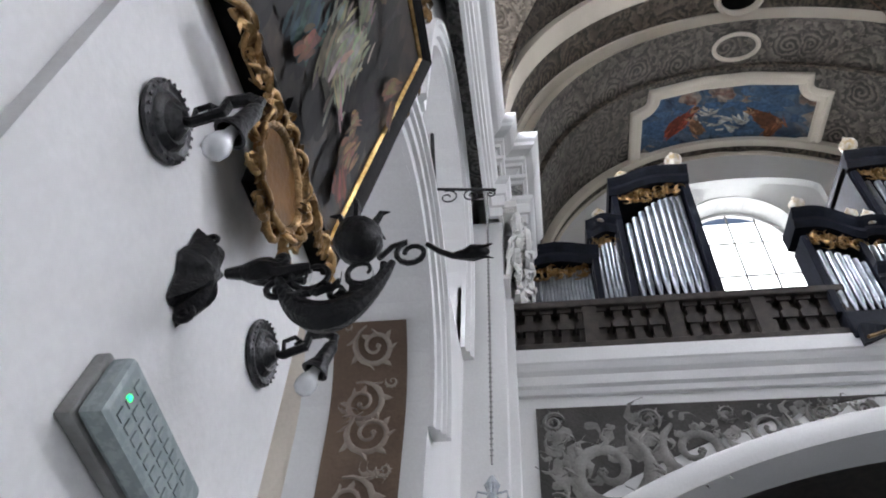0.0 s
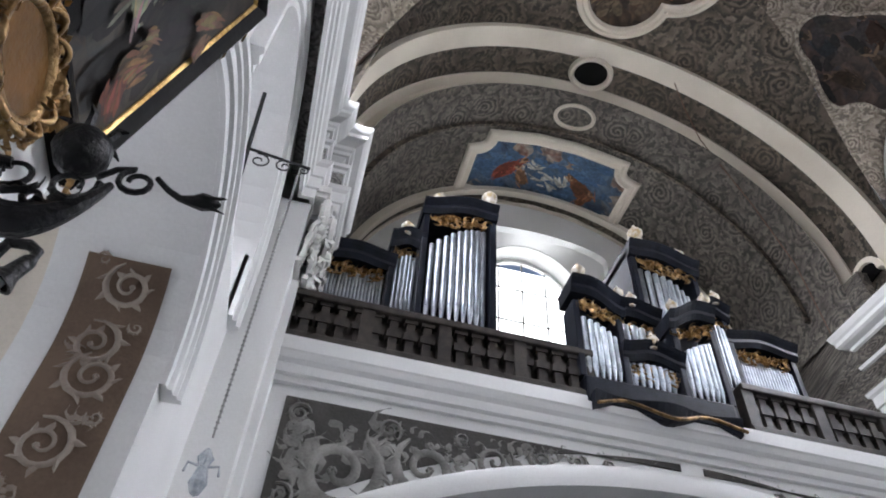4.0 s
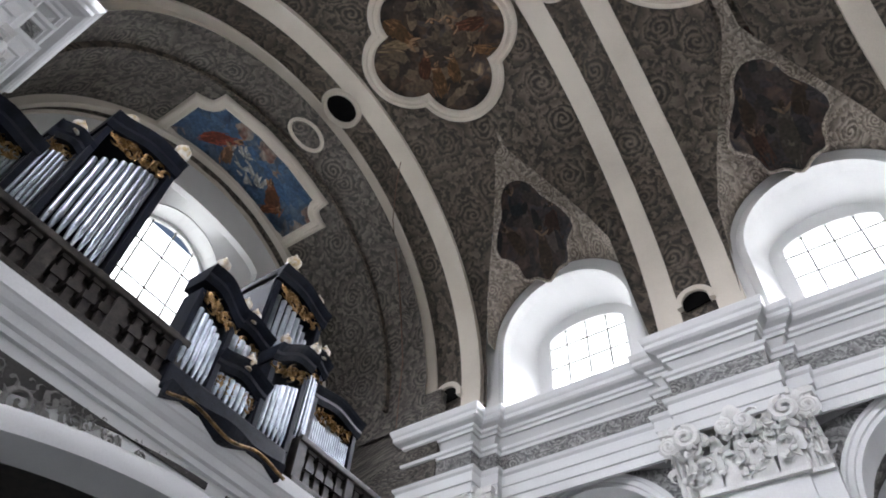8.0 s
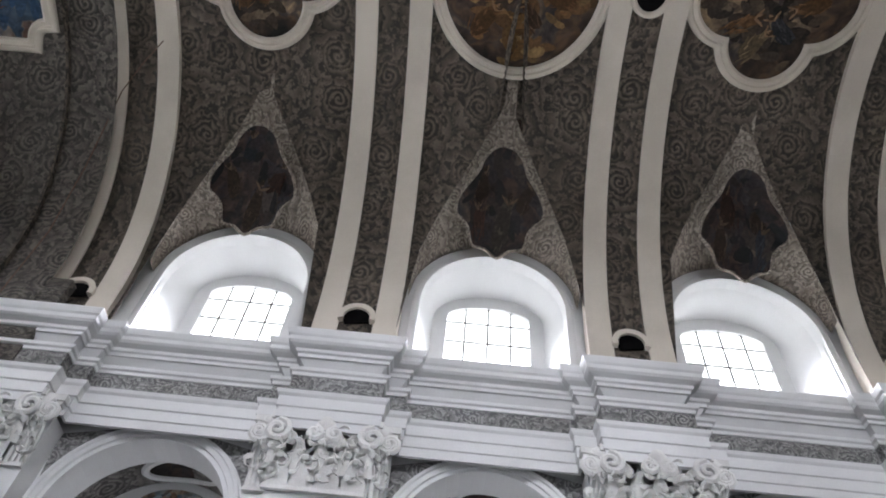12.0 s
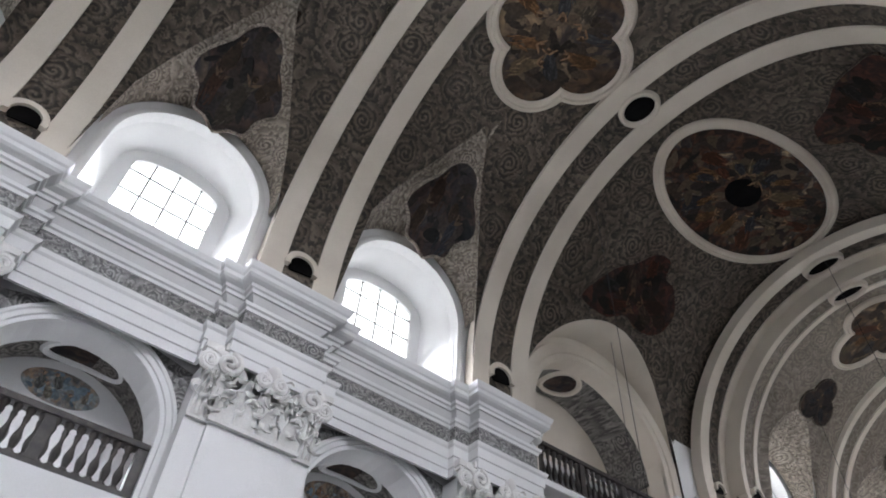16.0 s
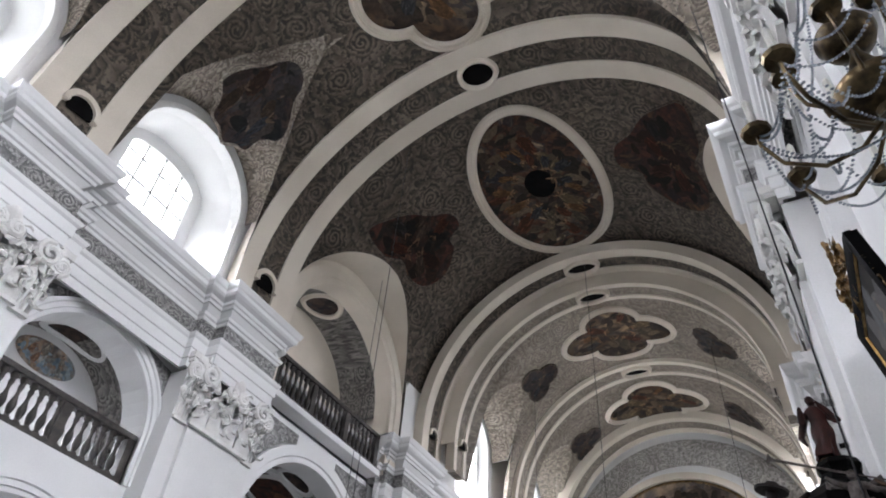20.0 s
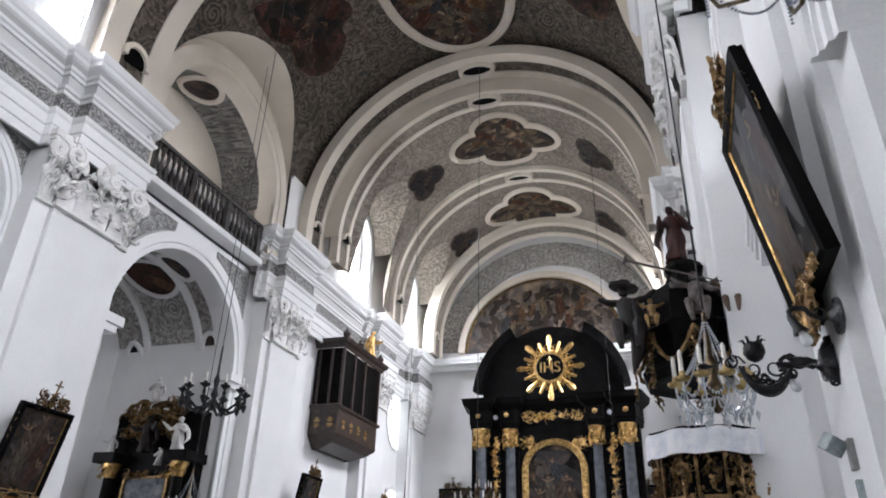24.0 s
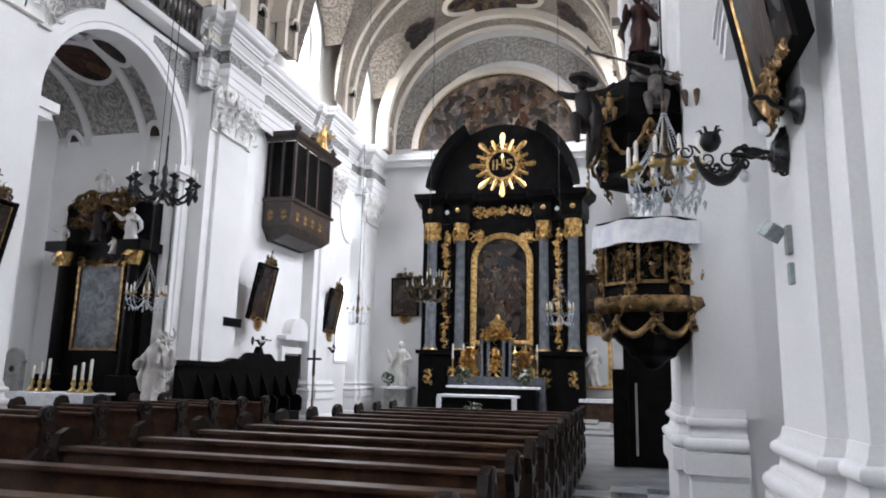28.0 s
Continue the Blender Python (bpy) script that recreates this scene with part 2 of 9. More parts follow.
FRESCO_RED = fresco("red_brown_fresco", [(0.008, 0.006, 0.006), (0.026, 0.012, 0.009), (0.065, 0.022, 0.013), (0.018, 0.012, 0.010), (0.10, 0.05, 0.028)], 1.1)
FRESCO_BLUE = fresco("blue_fresco", [(0.028, 0.058, 0.115), (0.034, 0.072, 0.14), (0.036, 0.075, 0.14), (0.055, 0.085, 0.13), (0.22, 0.18, 0.155), (0.12, 0.045, 0.03)], 0.85)
OIL = fresco("oil_painting", [(0.007, 0.006, 0.005), (0.016, 0.013, 0.010), (0.035, 0.024, 0.016), (0.02, 0.021, 0.022), (0.05, 0.04, 0.03)], 2.2, 0.4, 0.15)
OIL_DARK = fresco("dark_oil_painting", [(0.006, 0.006, 0.007), (0.014, 0.013, 0.013), (0.03, 0.025, 0.02), (0.13, 0.085, 0.055)], 0.9, 0.6, 0.06)
GOLD = mat("gilding", (0.80, 0.54, 0.22), 0.3, 1.0, dark=(0.26, 0.15, 0.05), scale=9, bump=0.3, bscale=60)
GOLD_OLD = mat("tarnished_gilding", (0.30, 0.19, 0.085), 0.42, 0.9, dark=(0.06, 0.04, 0.02), scale=11, bump=0.35, bscale=60)
ANTIQUE = mat("antique_gilding", (0.50, 0.33, 0.16), 0.34, 1.0, dark=(0.12, 0.07, 0.03), scale=16, amount=0.7, bump=0.4, bscale=70)
BRASS_DARK = mat("dark_brass", (0.16, 0.115, 0.06), 0.32, 0.9, dark=(0.04, 0.03, 0.02), scale=14)
BLACK = mat("black_lacquer", (0.0065, 0.006, 0.006), 0.45, dark=(0.003, 0.003, 0.003), scale=4, bump=0.05, spec=0.04)
NAVY = mat("blue_black_paint", (0.013, 0.016, 0.025), 0.42, dark=(0.007, 0.008, 0.012), scale=5, bump=0.1, spec=0.18)
IRON = mat("black_iron", (0.017, 0.017, 0.019), 0.4, 0.5, dark=(0.007, 0.007, 0.007), scale=14, bump=0.4, bscale=70)
TIN = mat("organ_tin", (0.42, 0.45, 0.49), 0.36, 0.9, dark=(0.26, 0.29, 0.32), scale=6)
WOOD = mat("dark_pew_wood", (0.085, 0.045, 0.026), 0.3, dark=(0.03, 0.016, 0.011), scale=5, bump=0.15, coat=0.05, spec=0.28)
BALUSTER = mat("dark_painted_wood", (0.05, 0.041, 0.034), 0.5, dark=(0.018, 0.015, 0.013), scale=8, bump=0.15)
GREY_MARBLE = mat("grey_marble", (0.13, 0.14, 0.155), 0.2, dark=(0.05, 0.055, 0.065), scale=5, amount=0.9)
STONE = mat("grey_stone", (0.30, 0.30, 0.29), 0.6, dark=(0.2, 0.2, 0.19), scale=6, bump=0.25)
FLOOR = mat("stone_floor", (0.33, 0.34, 0.34), 0.3, dark=(0.16, 0.17, 0.175), scale=2, bump=0.05)
CLOTH = mat("white_cloth", (0.80, 0.80, 0.80), 0.85, dark=(0.62, 0.64, 0.68), scale=9, bump=0.2)
RED = mat("red_cushion", (0.34, 0.07, 0.075), 0.85, dark=(0.15, 0.03, 0.03), scale=10)
WAX = mat("candle_wax", (0.84, 0.82, 0.74), 0.45, scale=10)
BRASS = mat("brass", (0.62, 0.46, 0.20), 0.3, 1.0, dark=(0.30, 0.20, 0.08), scale=14)
DAY = glow("daylight_beyond", (0.95, 0.97, 1.0), 6.0)
DAY_SOFT = glow("frosted_daylight", (0.92, 0.96, 1.0), 1.1)
GLASS = bpy.data.materials.new("window_glass")
GLASS.use_nodes = True
_g = GLASS.node_tree.nodes["Principled BSDF"]
_g.inputs["Transmission Weight"].default_value, _g.inputs["Roughness"].default_value = 1.0, 0.05
_g.inputs["IOR"].default_value = 1.02

# ---- mesh helpers ----
def part(name, bm, material, parent=None, label=""):
    """Links a bmesh as one mesh object, under parent if given."""
    me = bpy.data.meshes.new(name)
    bm.normal_update()
    bm.to_mesh(me)
    bm.free()
    me.materials.append(material)
    if material.name in SCROLLED:
        unwrap(me)
    ob = new(name, me)
    if parent is not None:
        ob.parent = parent
        ob.matrix_parent_inverse = parent.matrix_world.inverted()
    if label:
        ob["label"] = label
    return ob


def struct(name, bm, material, label, category):
    return tagged(part(name, bm, material), label, category, kind="structure")


def smooth(ob, angle=40):
    me = ob.data
    me.polygons.foreach_set("use_smooth", [True] * len(me.polygons))
    me.set_sharp_from_angle(angle=radians(angle))
    return ob


def empty(name, at, label, category, group=""):
    ob = new(name)
    ob.matrix_world = Matrix.Translation(at)
    ob.empty_display_size = 0.1
    return tagged(ob, label, category, group)


def B():
    return bmesh.new()


def box(bm, x0, x1, y0, y1, z0, z1, bevel=0.0):
    vs = [bm.verts.new((x, y, z)) for x in (x0, x1) for y in (y0, y1) for z in (z0, z1)]
    idx = [(0, 1, 3, 2), (4, 6, 7, 5), (0, 4, 5, 1), (2, 3, 7, 6), (0, 2, 6, 4), (1, 5, 7, 3)]
    fs = [bm.faces.new([vs[i] for i in q]) for q in idx]
    if bevel:
        es = {e for f in fs for e in f.edges}
        bmesh.ops.bevel(bm, geom=list(es), offset=bevel, segments=2, affect="EDGES", profile=0.6)
    return bm


def grid_faces(bm, rows, close_u=False, close_v=False):
    """Faces between rows of vertices; rows is a list of lists of places."""
    vr = [[bm.verts.new(p) for p in r] for r in rows]
    nu, nv = len(vr), len(vr[0])
    for i in range(nu if close_u else nu - 1):
        for j in range(nv if close_v else nv - 1):
            a, b, c, d = vr[i][j], vr[(i + 1) % nu][j], vr[(i + 1) % nu][(j + 1) % nv], vr[i][(j + 1) % nv]
            if len({a, b, c, d}) == 4:
                bm.faces.new((a, b, c, d))
    return vr


def lathe(bm, prof, n=16, m=None, a0=0.0, a1=2 * math.pi):
    """Turns a profile of (radius, height) about z, placed by m."""
    m = m or Matrix()
    full = abs(a1 - a0 - 2 * math.pi) < 1e-6
    k = n if full else n + 1
    rows = [[m @ Vector((r * math.cos(a0 + (a1 - a0) * i / n), r * math.sin(a0 + (a1 - a0) * i / n), z)) for i in range(k)] for r, z in prof]
    vr = grid_faces(bm, rows, close_v=full)
    if full:
        if prof[0][0] > 1e-4:
            bm.faces.new(list(reversed(vr[0])))
        if prof[-1][0] > 1e-4:
            bm.faces.new(vr[-1])
    return bm


def tube(bm, pts, r, n=8, caps=True):
    """A round tube along points; r is a radius or a list of them."""
    pts = [Vector(p) for p in pts]
    rs = r if isinstance(r, (list, tuple)) else [r] * len(pts)
    rows, side = [], None
    for i, p in enumerate(pts):
        d = (pts[min(i + 1, len(pts) - 1)] - pts[max(i - 1, 0)]).normalized()
        if side is None:
            side = d.orthogonal().normalized()
        side = (side - d * side.dot(d)).normalized()
        up = d.cross(side)
        rows.append([p + (side * math.cos(2 * math.pi * j / n) + up * math.sin(2 * math.pi * j / n)) * rs[i] for j in range(n)])
    vr = grid_faces(bm, rows, close_v=True)
    if caps:
        bm.faces.new(list(reversed(vr[0])))
        bm.faces.new(vr[-1])
    return bm


def prism(bm, poly, m, depth):
    """Extrudes a polygon (u, v) by depth along local z, placed by m."""
    a = [bm.verts.new(m @ Vector((u, v, 0))) for u, v in poly]
    b = [bm.verts.new(m @ Vector((u, v, depth))) for u, v in poly]
    bm.faces.new(list(reversed(a)))
    bm.faces.new(b)
    for i in range(len(poly)):
        j = (i + 1) % len(poly)
        bm.faces.new((a[i], a[j], b[j], b[i]))
    return bm


def sweep(bm, path, prof, closed=False, m=None):
    """Sweeps a closed profile (out, up) along a flat path (u, v), mitred; out is to the right of the way."""
    m = m or Matrix()
    n = len(path)
    rows = []
    for i in range(n):
        p = Vector(path[i])
        d0 = (p - Vector(path[i - 1])).normalized() if (closed or i > 0) else None
        d1 = (Vector(path[(i + 1) % n]) - p).normalized() if (closed or i < n - 1) else None
        d0, d1 = d0 or d1, d1 or d0
        n0, n1 = Vector((d0.y, -d0.x)), Vector((d1.y, -d1.x))
        k = (n0 + n1).normalized()
        k = k / max(0.3, k.dot(n0))
        rows.append([m @ Vector((p.x + k.x * o, p.y + k.y * o, z)) for o, z in prof])
    vr = grid_faces(bm, rows, close_u=closed, close_v=True)
    if not closed:
        bm.faces.new(vr[0])
        bm.faces.new(list(reversed(vr[-1])))
    return bm


def ring(bm, r0, r1, d0, d1, a0, a1, n, m):
    """A band of an arch between radii r0 and r1 and depths d0 and d1; local u across, v up, w along the axis."""
    rows = []
    for i in range(n + 1):
        a = a0 + (a1 - a0) * i / n
        c, s = math.cos(a), math.sin(a)
        rows.append([m @ Vector((r * c, r * s, d)) for r, d in ((r0, d0), (r1, d0), (r1, d1), (r0, d1))])
    vr = grid_faces(bm, rows, close_v=True)
    if abs(a1 - a0) < 6.28:
        bm.faces.new(vr[0])
        bm.faces.new(list(reversed(vr[-1])))
    return bm


def leaves(bm, m, w, h, n, seed, size=0.08, depth=0.05):
    """A bunch of carved curling leaves that fills an area w by h; local u, v, and w outwards."""
    rnd = random.Random(seed)
    for i in range(n):
        u, v = (rnd.random() - 0.5) * w, (rnd.random() - 0.5) * h
        a = rnd.random() * 2 * math.pi
        L = size * (0.7 + 0.8 * rnd.random())
        wd = L * 0.32
        d = depth * (0.4 + 0.8 * rnd.random())
        rows = []
        for f, q, o in ((0, 0.3, 0.2), (0.22, 0.85, 0.6), (0.45, 0.75, 0.95), (0.65, 0.9, 1.1), (0.85, 0.5, 1.05), (1.0, 0.12, 0.75)):
            b = a + f * f * 1.9
            cu, cv = u + L * f * math.cos(b), v + L * f * math.sin(b)
            px, py = -math.sin(b) * wd * q, math.cos(b) * wd * q
            rows.append([m @ Vector((cu + px, cv + py, d * o * 0.5)), m @ Vector((cu, cv, d * o)), m @ Vector((cu - px, cv - py, d * o * 0.5))])
        grid_faces(bm, rows)
    return bm


def frame_m(o, u, v, w):
    """A matrix with origin o and axes u, v, w."""
    m = Matrix.Identity(4)
    for i, a in enumerate((u, v, w)):
        m.col[i][:3] = a
    m.col[3][:3] = o
    return m


def wall_m(x, y, z, side):
    """Local u along +y, v up, w into the wall: side -1 for the north wall, +1 for the south."""
    return frame_m((x, y, z), (0, 1, 0), (0, 0, 1), (side, 0, 0))


def cross_m(y, z, way=1):
    """Local u along +x, v up, w along +y or -y."""
    return frame_m((0, y, z), (1, 0, 0), (0, 0, 1), (0, way, 0))


def wall_with_arches(bm, m, u0, u1, v0, v1, holes, t):
    """A wall panel in local u, v with arched holes (centre, half width, foot, spring, rise), thickness t along w."""
    holes = sorted(holes)
    cols = [u0]
    for c, hw, *_ in holes:
        cols += [c - hw, c + hw]
    cols.append(u1)

    def quad(a, b, c, d):
        bm.faces.new([bm.verts.new(m @ Vector(p)) for p in (a, b, c, d)])

    for w in (0, t):
        for i in range(0, len(cols), 2):
            if cols[i + 1] - cols[i] > 1e-4:
                quad((cols[i], v0, w), (cols[i + 1], v0, w), (cols[i + 1], v1, w), (cols[i], v1, w))
        for c, hw, foot, spring, rise in holes:
            if foot > v0 + 1e-4:
                quad((c - hw, v0, w), (c + hw, v0, w), (c + hw, foot, w), (c - hw, foot, w))
            k = 20
            for i in range(k):
                a, b = math.pi * (1 - i / k), math.pi * (1 - (i + 1) / k)
                p, q = (c + hw * math.cos(a), spring + rise * math.sin(a)), (c + hw * math.cos(b), spring + rise * math.sin(b))
                quad((*p, w), (*q, w), (q[0], v1, w), (p[0], v1, w))
    for c, hw, foot, spring, rise in holes:
        k = 20
        out = [(c - hw, foot), (c - hw, spring)] + [(c + hw * math.cos(math.pi * (1 - i / k)), spring + rise * math.sin(math.pi * i / k)) for i in range(1, k)] + [(c + hw, spring), (c + hw, foot)]
        for p, q in zip(out, out[1:]):
            quad((*p, 0), (*q, 0), (*q, t), (*p, t))
        if foot > v0 + 1e-4:
            quad((c - hw, foot, 0), (c + hw, foot, 0), (c + hw, foot, t), (c - hw, foot, t))
    return bm



# ---- plan ----
PIL = [-6.98, -1.55, 3.65, 8.75]          # pilaster axes of the nave
BAYS = [-4.27, 1.05, 6.2]           # window axes of the nave
CROSS = 12.25                           # axis of the crossing bay
CHOIR = [15.6, 21.8, 25.7]                    # pilaster axes of the choir
CWIN = [19.3, 23.95]                     # windows of the choir
FACE, WALLX, TIP = 5.3, 5.5, 4.5        # pilaster face, wall, tip of the cornice
WEST, EAST = -11.35, 26.55
SPRING, RV = 11.0, 5.12                 # foot and radius of the vault

bm = B()
box(bm, -10, 10, -13, 29, -0.3, 0.0)
floor = struct("floor", bm, FLOOR, "worn grey and white stone slab floor", "floor")
# slabs of the south aisle
slab_pale = mat("pale_marble", (0.52, 0.54, 0.55), 0.22, dark=(0.34, 0.37, 0.39), scale=4, amount=0.8)
slab_dark = mat("blue_grey_marble", (0.17, 0.19, 0.20), 0.22, dark=(0.10, 0.115, 0.125), scale=4, amount=0.8)
slab_mesh = []
for mt in (slab_pale, slab_dark):
    bm = B()
    box(bm, -0.246, 0.246, -0.246, 0.246, 0.0, 0.006)
    slab_mesh.append(part("slab", bm, mt, floor))
for i in range(4):
    for j in range(28):
        first = slab_mesh[(i + j) % 2]
        ob = first if j == 0 and i < 2 else first.copy()
        if ob is not first:
            scene.collection.objects.link(ob)
        ob.location = (3.95 + 0.5 * i, -2.0 + 0.5 * j, 0.0005 * ((i * 7 + j * 3) % 5))


# ---- entablature along both sides ----
CORNICE = [(0, 0), (0.04, 0.0), (0.05, 0.06), (0.09, 0.08), (0.10, 0.14), (0.20, 0.18), (0.24, 0.22), (0.24, 0.30), (0.27, 0.34), (0.30, 0.43), (0.30, 0.46), (0, 0.46)]
ARCHITRAVE = [(0, 0), (0.05, 0), (0.05, 0.16), (0.08, 0.17), (0.08, 0.36), (0.11, 0.37), (0.11, 0.56), (0.15, 0.60), (0.17, 0.66), (0, 0.66)]


def jogged(y0, y1, pils, side, wall, front, half):
    """The plan line of an entablature that breaks forward over each pilaster."""
    pts = [(wall, y0)]
    for p in pils:
        mid = wall + (front - wall) * 0.35
        pts += [(wall, p - half - 0.36), (mid, p - half - 0.36), (mid, p - half), (front, p - half), (front, p + half), (mid, p + half), (mid, p + half + 0.36), (wall, p + half + 0.36)]
    pts.append((wall, y1))
    pts = [(side * x, y) for x, y in pts if y0 - 1e-6 <= y <= y1 + 1e-6]
    return pts if side < 0 else pts[::-1]


def entablature(name, y0, y1, pils, side, wall=5.24, front=4.79, half=0.76):
    path = jogged(y0, y1, pils, side, wall, front, half)
    ent = tagged(new(name), "white entablature with a grey stucco frieze", "entablature", kind="structure")
    bm = B()
    sweep(bm, path, [(o, z + 8.245) for o, z in ARCHITRAVE])
    part("architrave", bm, WHITE, ent)
    bm = B()
    sweep(bm, path, [(-0.2, 8.91), (0.02, 8.91), (0.02, 9.5), (-0.2, 9.5)])
    part("frieze", bm, FRIEZE, ent, "grey frieze with pale scrollwork")
    bm = B()
    sweep(bm, path, [(o, z * 1.0 + 9.32) for o, z in CORNICE[:5]] + [(0, 9.46)])
    part("bed_moulding", bm, WHITE, ent)
    bm = B()
    sweep(bm, path, [(-0.2, 9.46)] + [(o, z + 9.74) for o, z in CORNICE[:-1]] + [(-0.6, 10.2)])
    part("cornice", bm, WHITE, ent)
    return ent


for side, nm in ((-1, "north"), (1, "south")):
    entablature("trim_entablature_" + nm, -8.5, 9.85, PIL, side)
    entablature("trim_choir_entablature_" + nm, 14.25, EAST, CHOIR, side)

# ---- walls of the nave: two storeys of arches, windows above ----
for side, nm in ((-1, "north"), (1, "south")):
    bm = B()
    m = wall_m(side * WALLX, 0, 0, side)
    lower = [(c, 1.55, 0.0, 3.75, 1.5) for c in BAYS]
    if side > 0:
        lower = [(-2.97, 1.2, 0.0, 4.2, 1.2), (1.75, 2.0, 0.0, 4.2, 1.3), (7.0, 1.0, 0.0, 4.0, 1.0)]
    wall_with_arches(bm, m, -8.0, 9.8, 0, 5.6, lower, 0.6 if side < 0 else 0.95)
    upper = [(c, 1.38, 6.05, 6.9, 1.38) for c in BAYS]
    wall_with_arches(bm, m, -8.0, 9.8, 5.6, 8.3, upper, 0.6)
    box(bm, *sorted((side * (WALLX), side * (WALLX + 0.6))), -8.0, 9.8, 8.3, 10.0)
    struct("wall_" + nm, bm, WHITE, "white plastered nave wall with two storeys of arches", "wall")
    bm = B()
    wins = [(c, 1.48, 10.1, 12.05, 1.55) for c in BAYS]
    wall_with_arches(bm, wall_m(side * 5.3, 0, 0, side), -8.0, 9.85, 10.0, 16.2, wins, 0.25)
    struct("wall_clerestory_" + nm, bm, WHITE, "white wall above the cornice with arched window recesses", "wall")


# ---- vaults ----
def lunette_vault(name, y0, y1, r, zc, centres, hw, foot, rise, slope, material, lmat, wallx, thin=0.0):
    """A barrel vault cut by pointed lunettes over the windows."""
    ys = sorted({round(y0 + (y1 - y0) * i / 60, 4) for i in range(61)})
    def groin(y):
        for c in centres:
            s = (y - c) / hw
            if abs(s) < 1:
                zw = foot + rise * math.sqrt(1 - s * s)
                k = slope * math.sqrt(max(0.0, 1 - s * s)) ** 0.7
                x = wallx
                while x > 0 and zw + k * (wallx - x) > zc + math.sqrt(max(0, r * r - x * x)):
                    x -= 0.01
                return x, zw, k
        return None
    rows = []
    for y in ys:
        g = groin(y)
        a0 = math.acos(min(1.0, g[0] / r)) if g else -0.14
        rows.append([(r * math.cos(a0 + (math.pi - 2 * a0) * j / 48), y, zc + r * math.sin(a0 + (math.pi - 2 * a0) * j / 48)) for j in range(49)])
    bm = B()
    grid_faces(bm, rows)
    v = struct(name, bm, material, "grey-brown barrel vault covered with stucco scrollwork", "ceiling")
    smooth(v, 60)
    for c in centres:
        for side in (-1, 1):
            rows = []
            for i in range(41):
                y = c - hw + 2 * hw * i / 40 * 0.999 + 0.0005
                g = groin(y)
                x, zw, k = g if g else (wallx, foot, 0)
                rows.append([(side * (wallx + (x - wallx) * j / 6), y, zw + k * (wallx - x) * j / 6) for j in range(7)])
            bm = B()
            grid_faces(bm, rows)
            lu = struct("ceiling_lunette", bm, lmat, "pale stucco lunette that cuts into the vault over a window", "ceiling")
            smooth(lu, 60)
    return v


lunette_vault("ceiling_nave", -7.2, 9.4, RV, SPRING, BAYS, 1.74, 12.1, 1.9, 0.53, VAULT, LUNETTE, 5.28)


def rib(name, y, r, zc, widths, depth, foot=10.2, field=None):
    """A transverse arch: two white bands with a grey panel between them, on straight feet."""
    rb = tagged(new(name), "white transverse arch with a grey stucco panel between its bands", "arch", kind="structure")
    a, b, c = widths
    y0 = y - (a + b + c) / 2
    for yy, w, dp, mt, nn in ((y0, a, depth, CREAM, "band"), (y0 + a, b, depth - 0.05, field or VAULT, "panel"), (y0 + a + b, c, depth, CREAM, "band")):
        bm = B()
        m = cross_m(yy, zc)
        ring(bm, r - dp, r + 0.12, 0, w, 0, math.pi, 64, m)
        if zc > foot:
            for s in (-1, 1):
                box(bm, *sorted((s * (r - dp), s * (r + 0.12))), yy, yy + w, foot, zc)
        smooth(part(nn, bm, mt, rb))
    return rb


for p in PIL:
    rib("trim_rib", p, RV, SPRING, (0.47, 0.66, 0.47), 0.14)

# rough back of the nave barrel, behind the lunette tips
bm = B()
grid_faces(bm, [[((RV + 0.07) * math.sin(-0.56 + 1.12 * i / 24), y, SPRING + (RV + 0.07) * math.cos(-0.56 + 1.12 * i / 24)) for i in range(25)] for y in (-7.2, -3.0, 1.0, 5.0, 9.4)])
struct("ceiling_vault_back", bm, VAULT, "stuccoed back of the nave vault", "ceiling")
# organ bay behind the first arch
lunette_vault("ceiling_organ", -11.6, -7.4, 4.72, SPRING, [], 1, 12, 1, 0.3, VAULT_DARK, LUNETTE, 5.2)
# paler field than the nave ribs: the light on this arch is in its colour
rib("trim_rib", -8.0, 4.98, SPRING, (0.2, 0.5, 0.2), 0.16, field=PANEL)
for side, nm in ((-1, "north"), (1, "south")):
    bm = B()
    box(bm, *sorted((side * 4.74, side * 4.95)), -11.3, -7.0, 6.2, SPRING + 0.1)
    struct("wall_organ_bay_" + nm, bm, VAULT_DARK, "grey stuccoed side wall of the organ bay", "wall")
# crossing bay
lunette_vault("ceiling_crossing", 9.3, 16.6, 5.2, SPRING, [12.25], 2.72, 11.1, 2.85, 0.1, VAULT, CREAM, 5.2)
rib("trim_rib", 16.1, 4.95, SPRING, (0.35, 0.45, 0.30), 0.2, field=VAULT)
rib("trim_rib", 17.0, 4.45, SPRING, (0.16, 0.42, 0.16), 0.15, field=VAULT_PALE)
bm = B()
ring(bm, 4.3, 5.4, 0, 0.06, 0, math.pi, 64, cross_m(16.6, SPRING))
struct("wall_choir_arch", bm, CREAM, "wall above the choir arch", "wall")
bm = B()
ring(bm, 4.6, 5.4, 0, 0.06, 0, math.pi, 64, cross_m(-8.47, SPRING))
struct("wall_organ_arch", bm, VAULT, "wall above the organ arch", "wall")
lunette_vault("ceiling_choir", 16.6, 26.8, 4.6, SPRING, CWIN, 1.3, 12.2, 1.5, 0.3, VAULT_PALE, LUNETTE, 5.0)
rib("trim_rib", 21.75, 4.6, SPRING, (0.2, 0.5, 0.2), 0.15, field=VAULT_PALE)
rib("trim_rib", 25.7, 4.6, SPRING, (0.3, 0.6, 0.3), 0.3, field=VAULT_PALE)

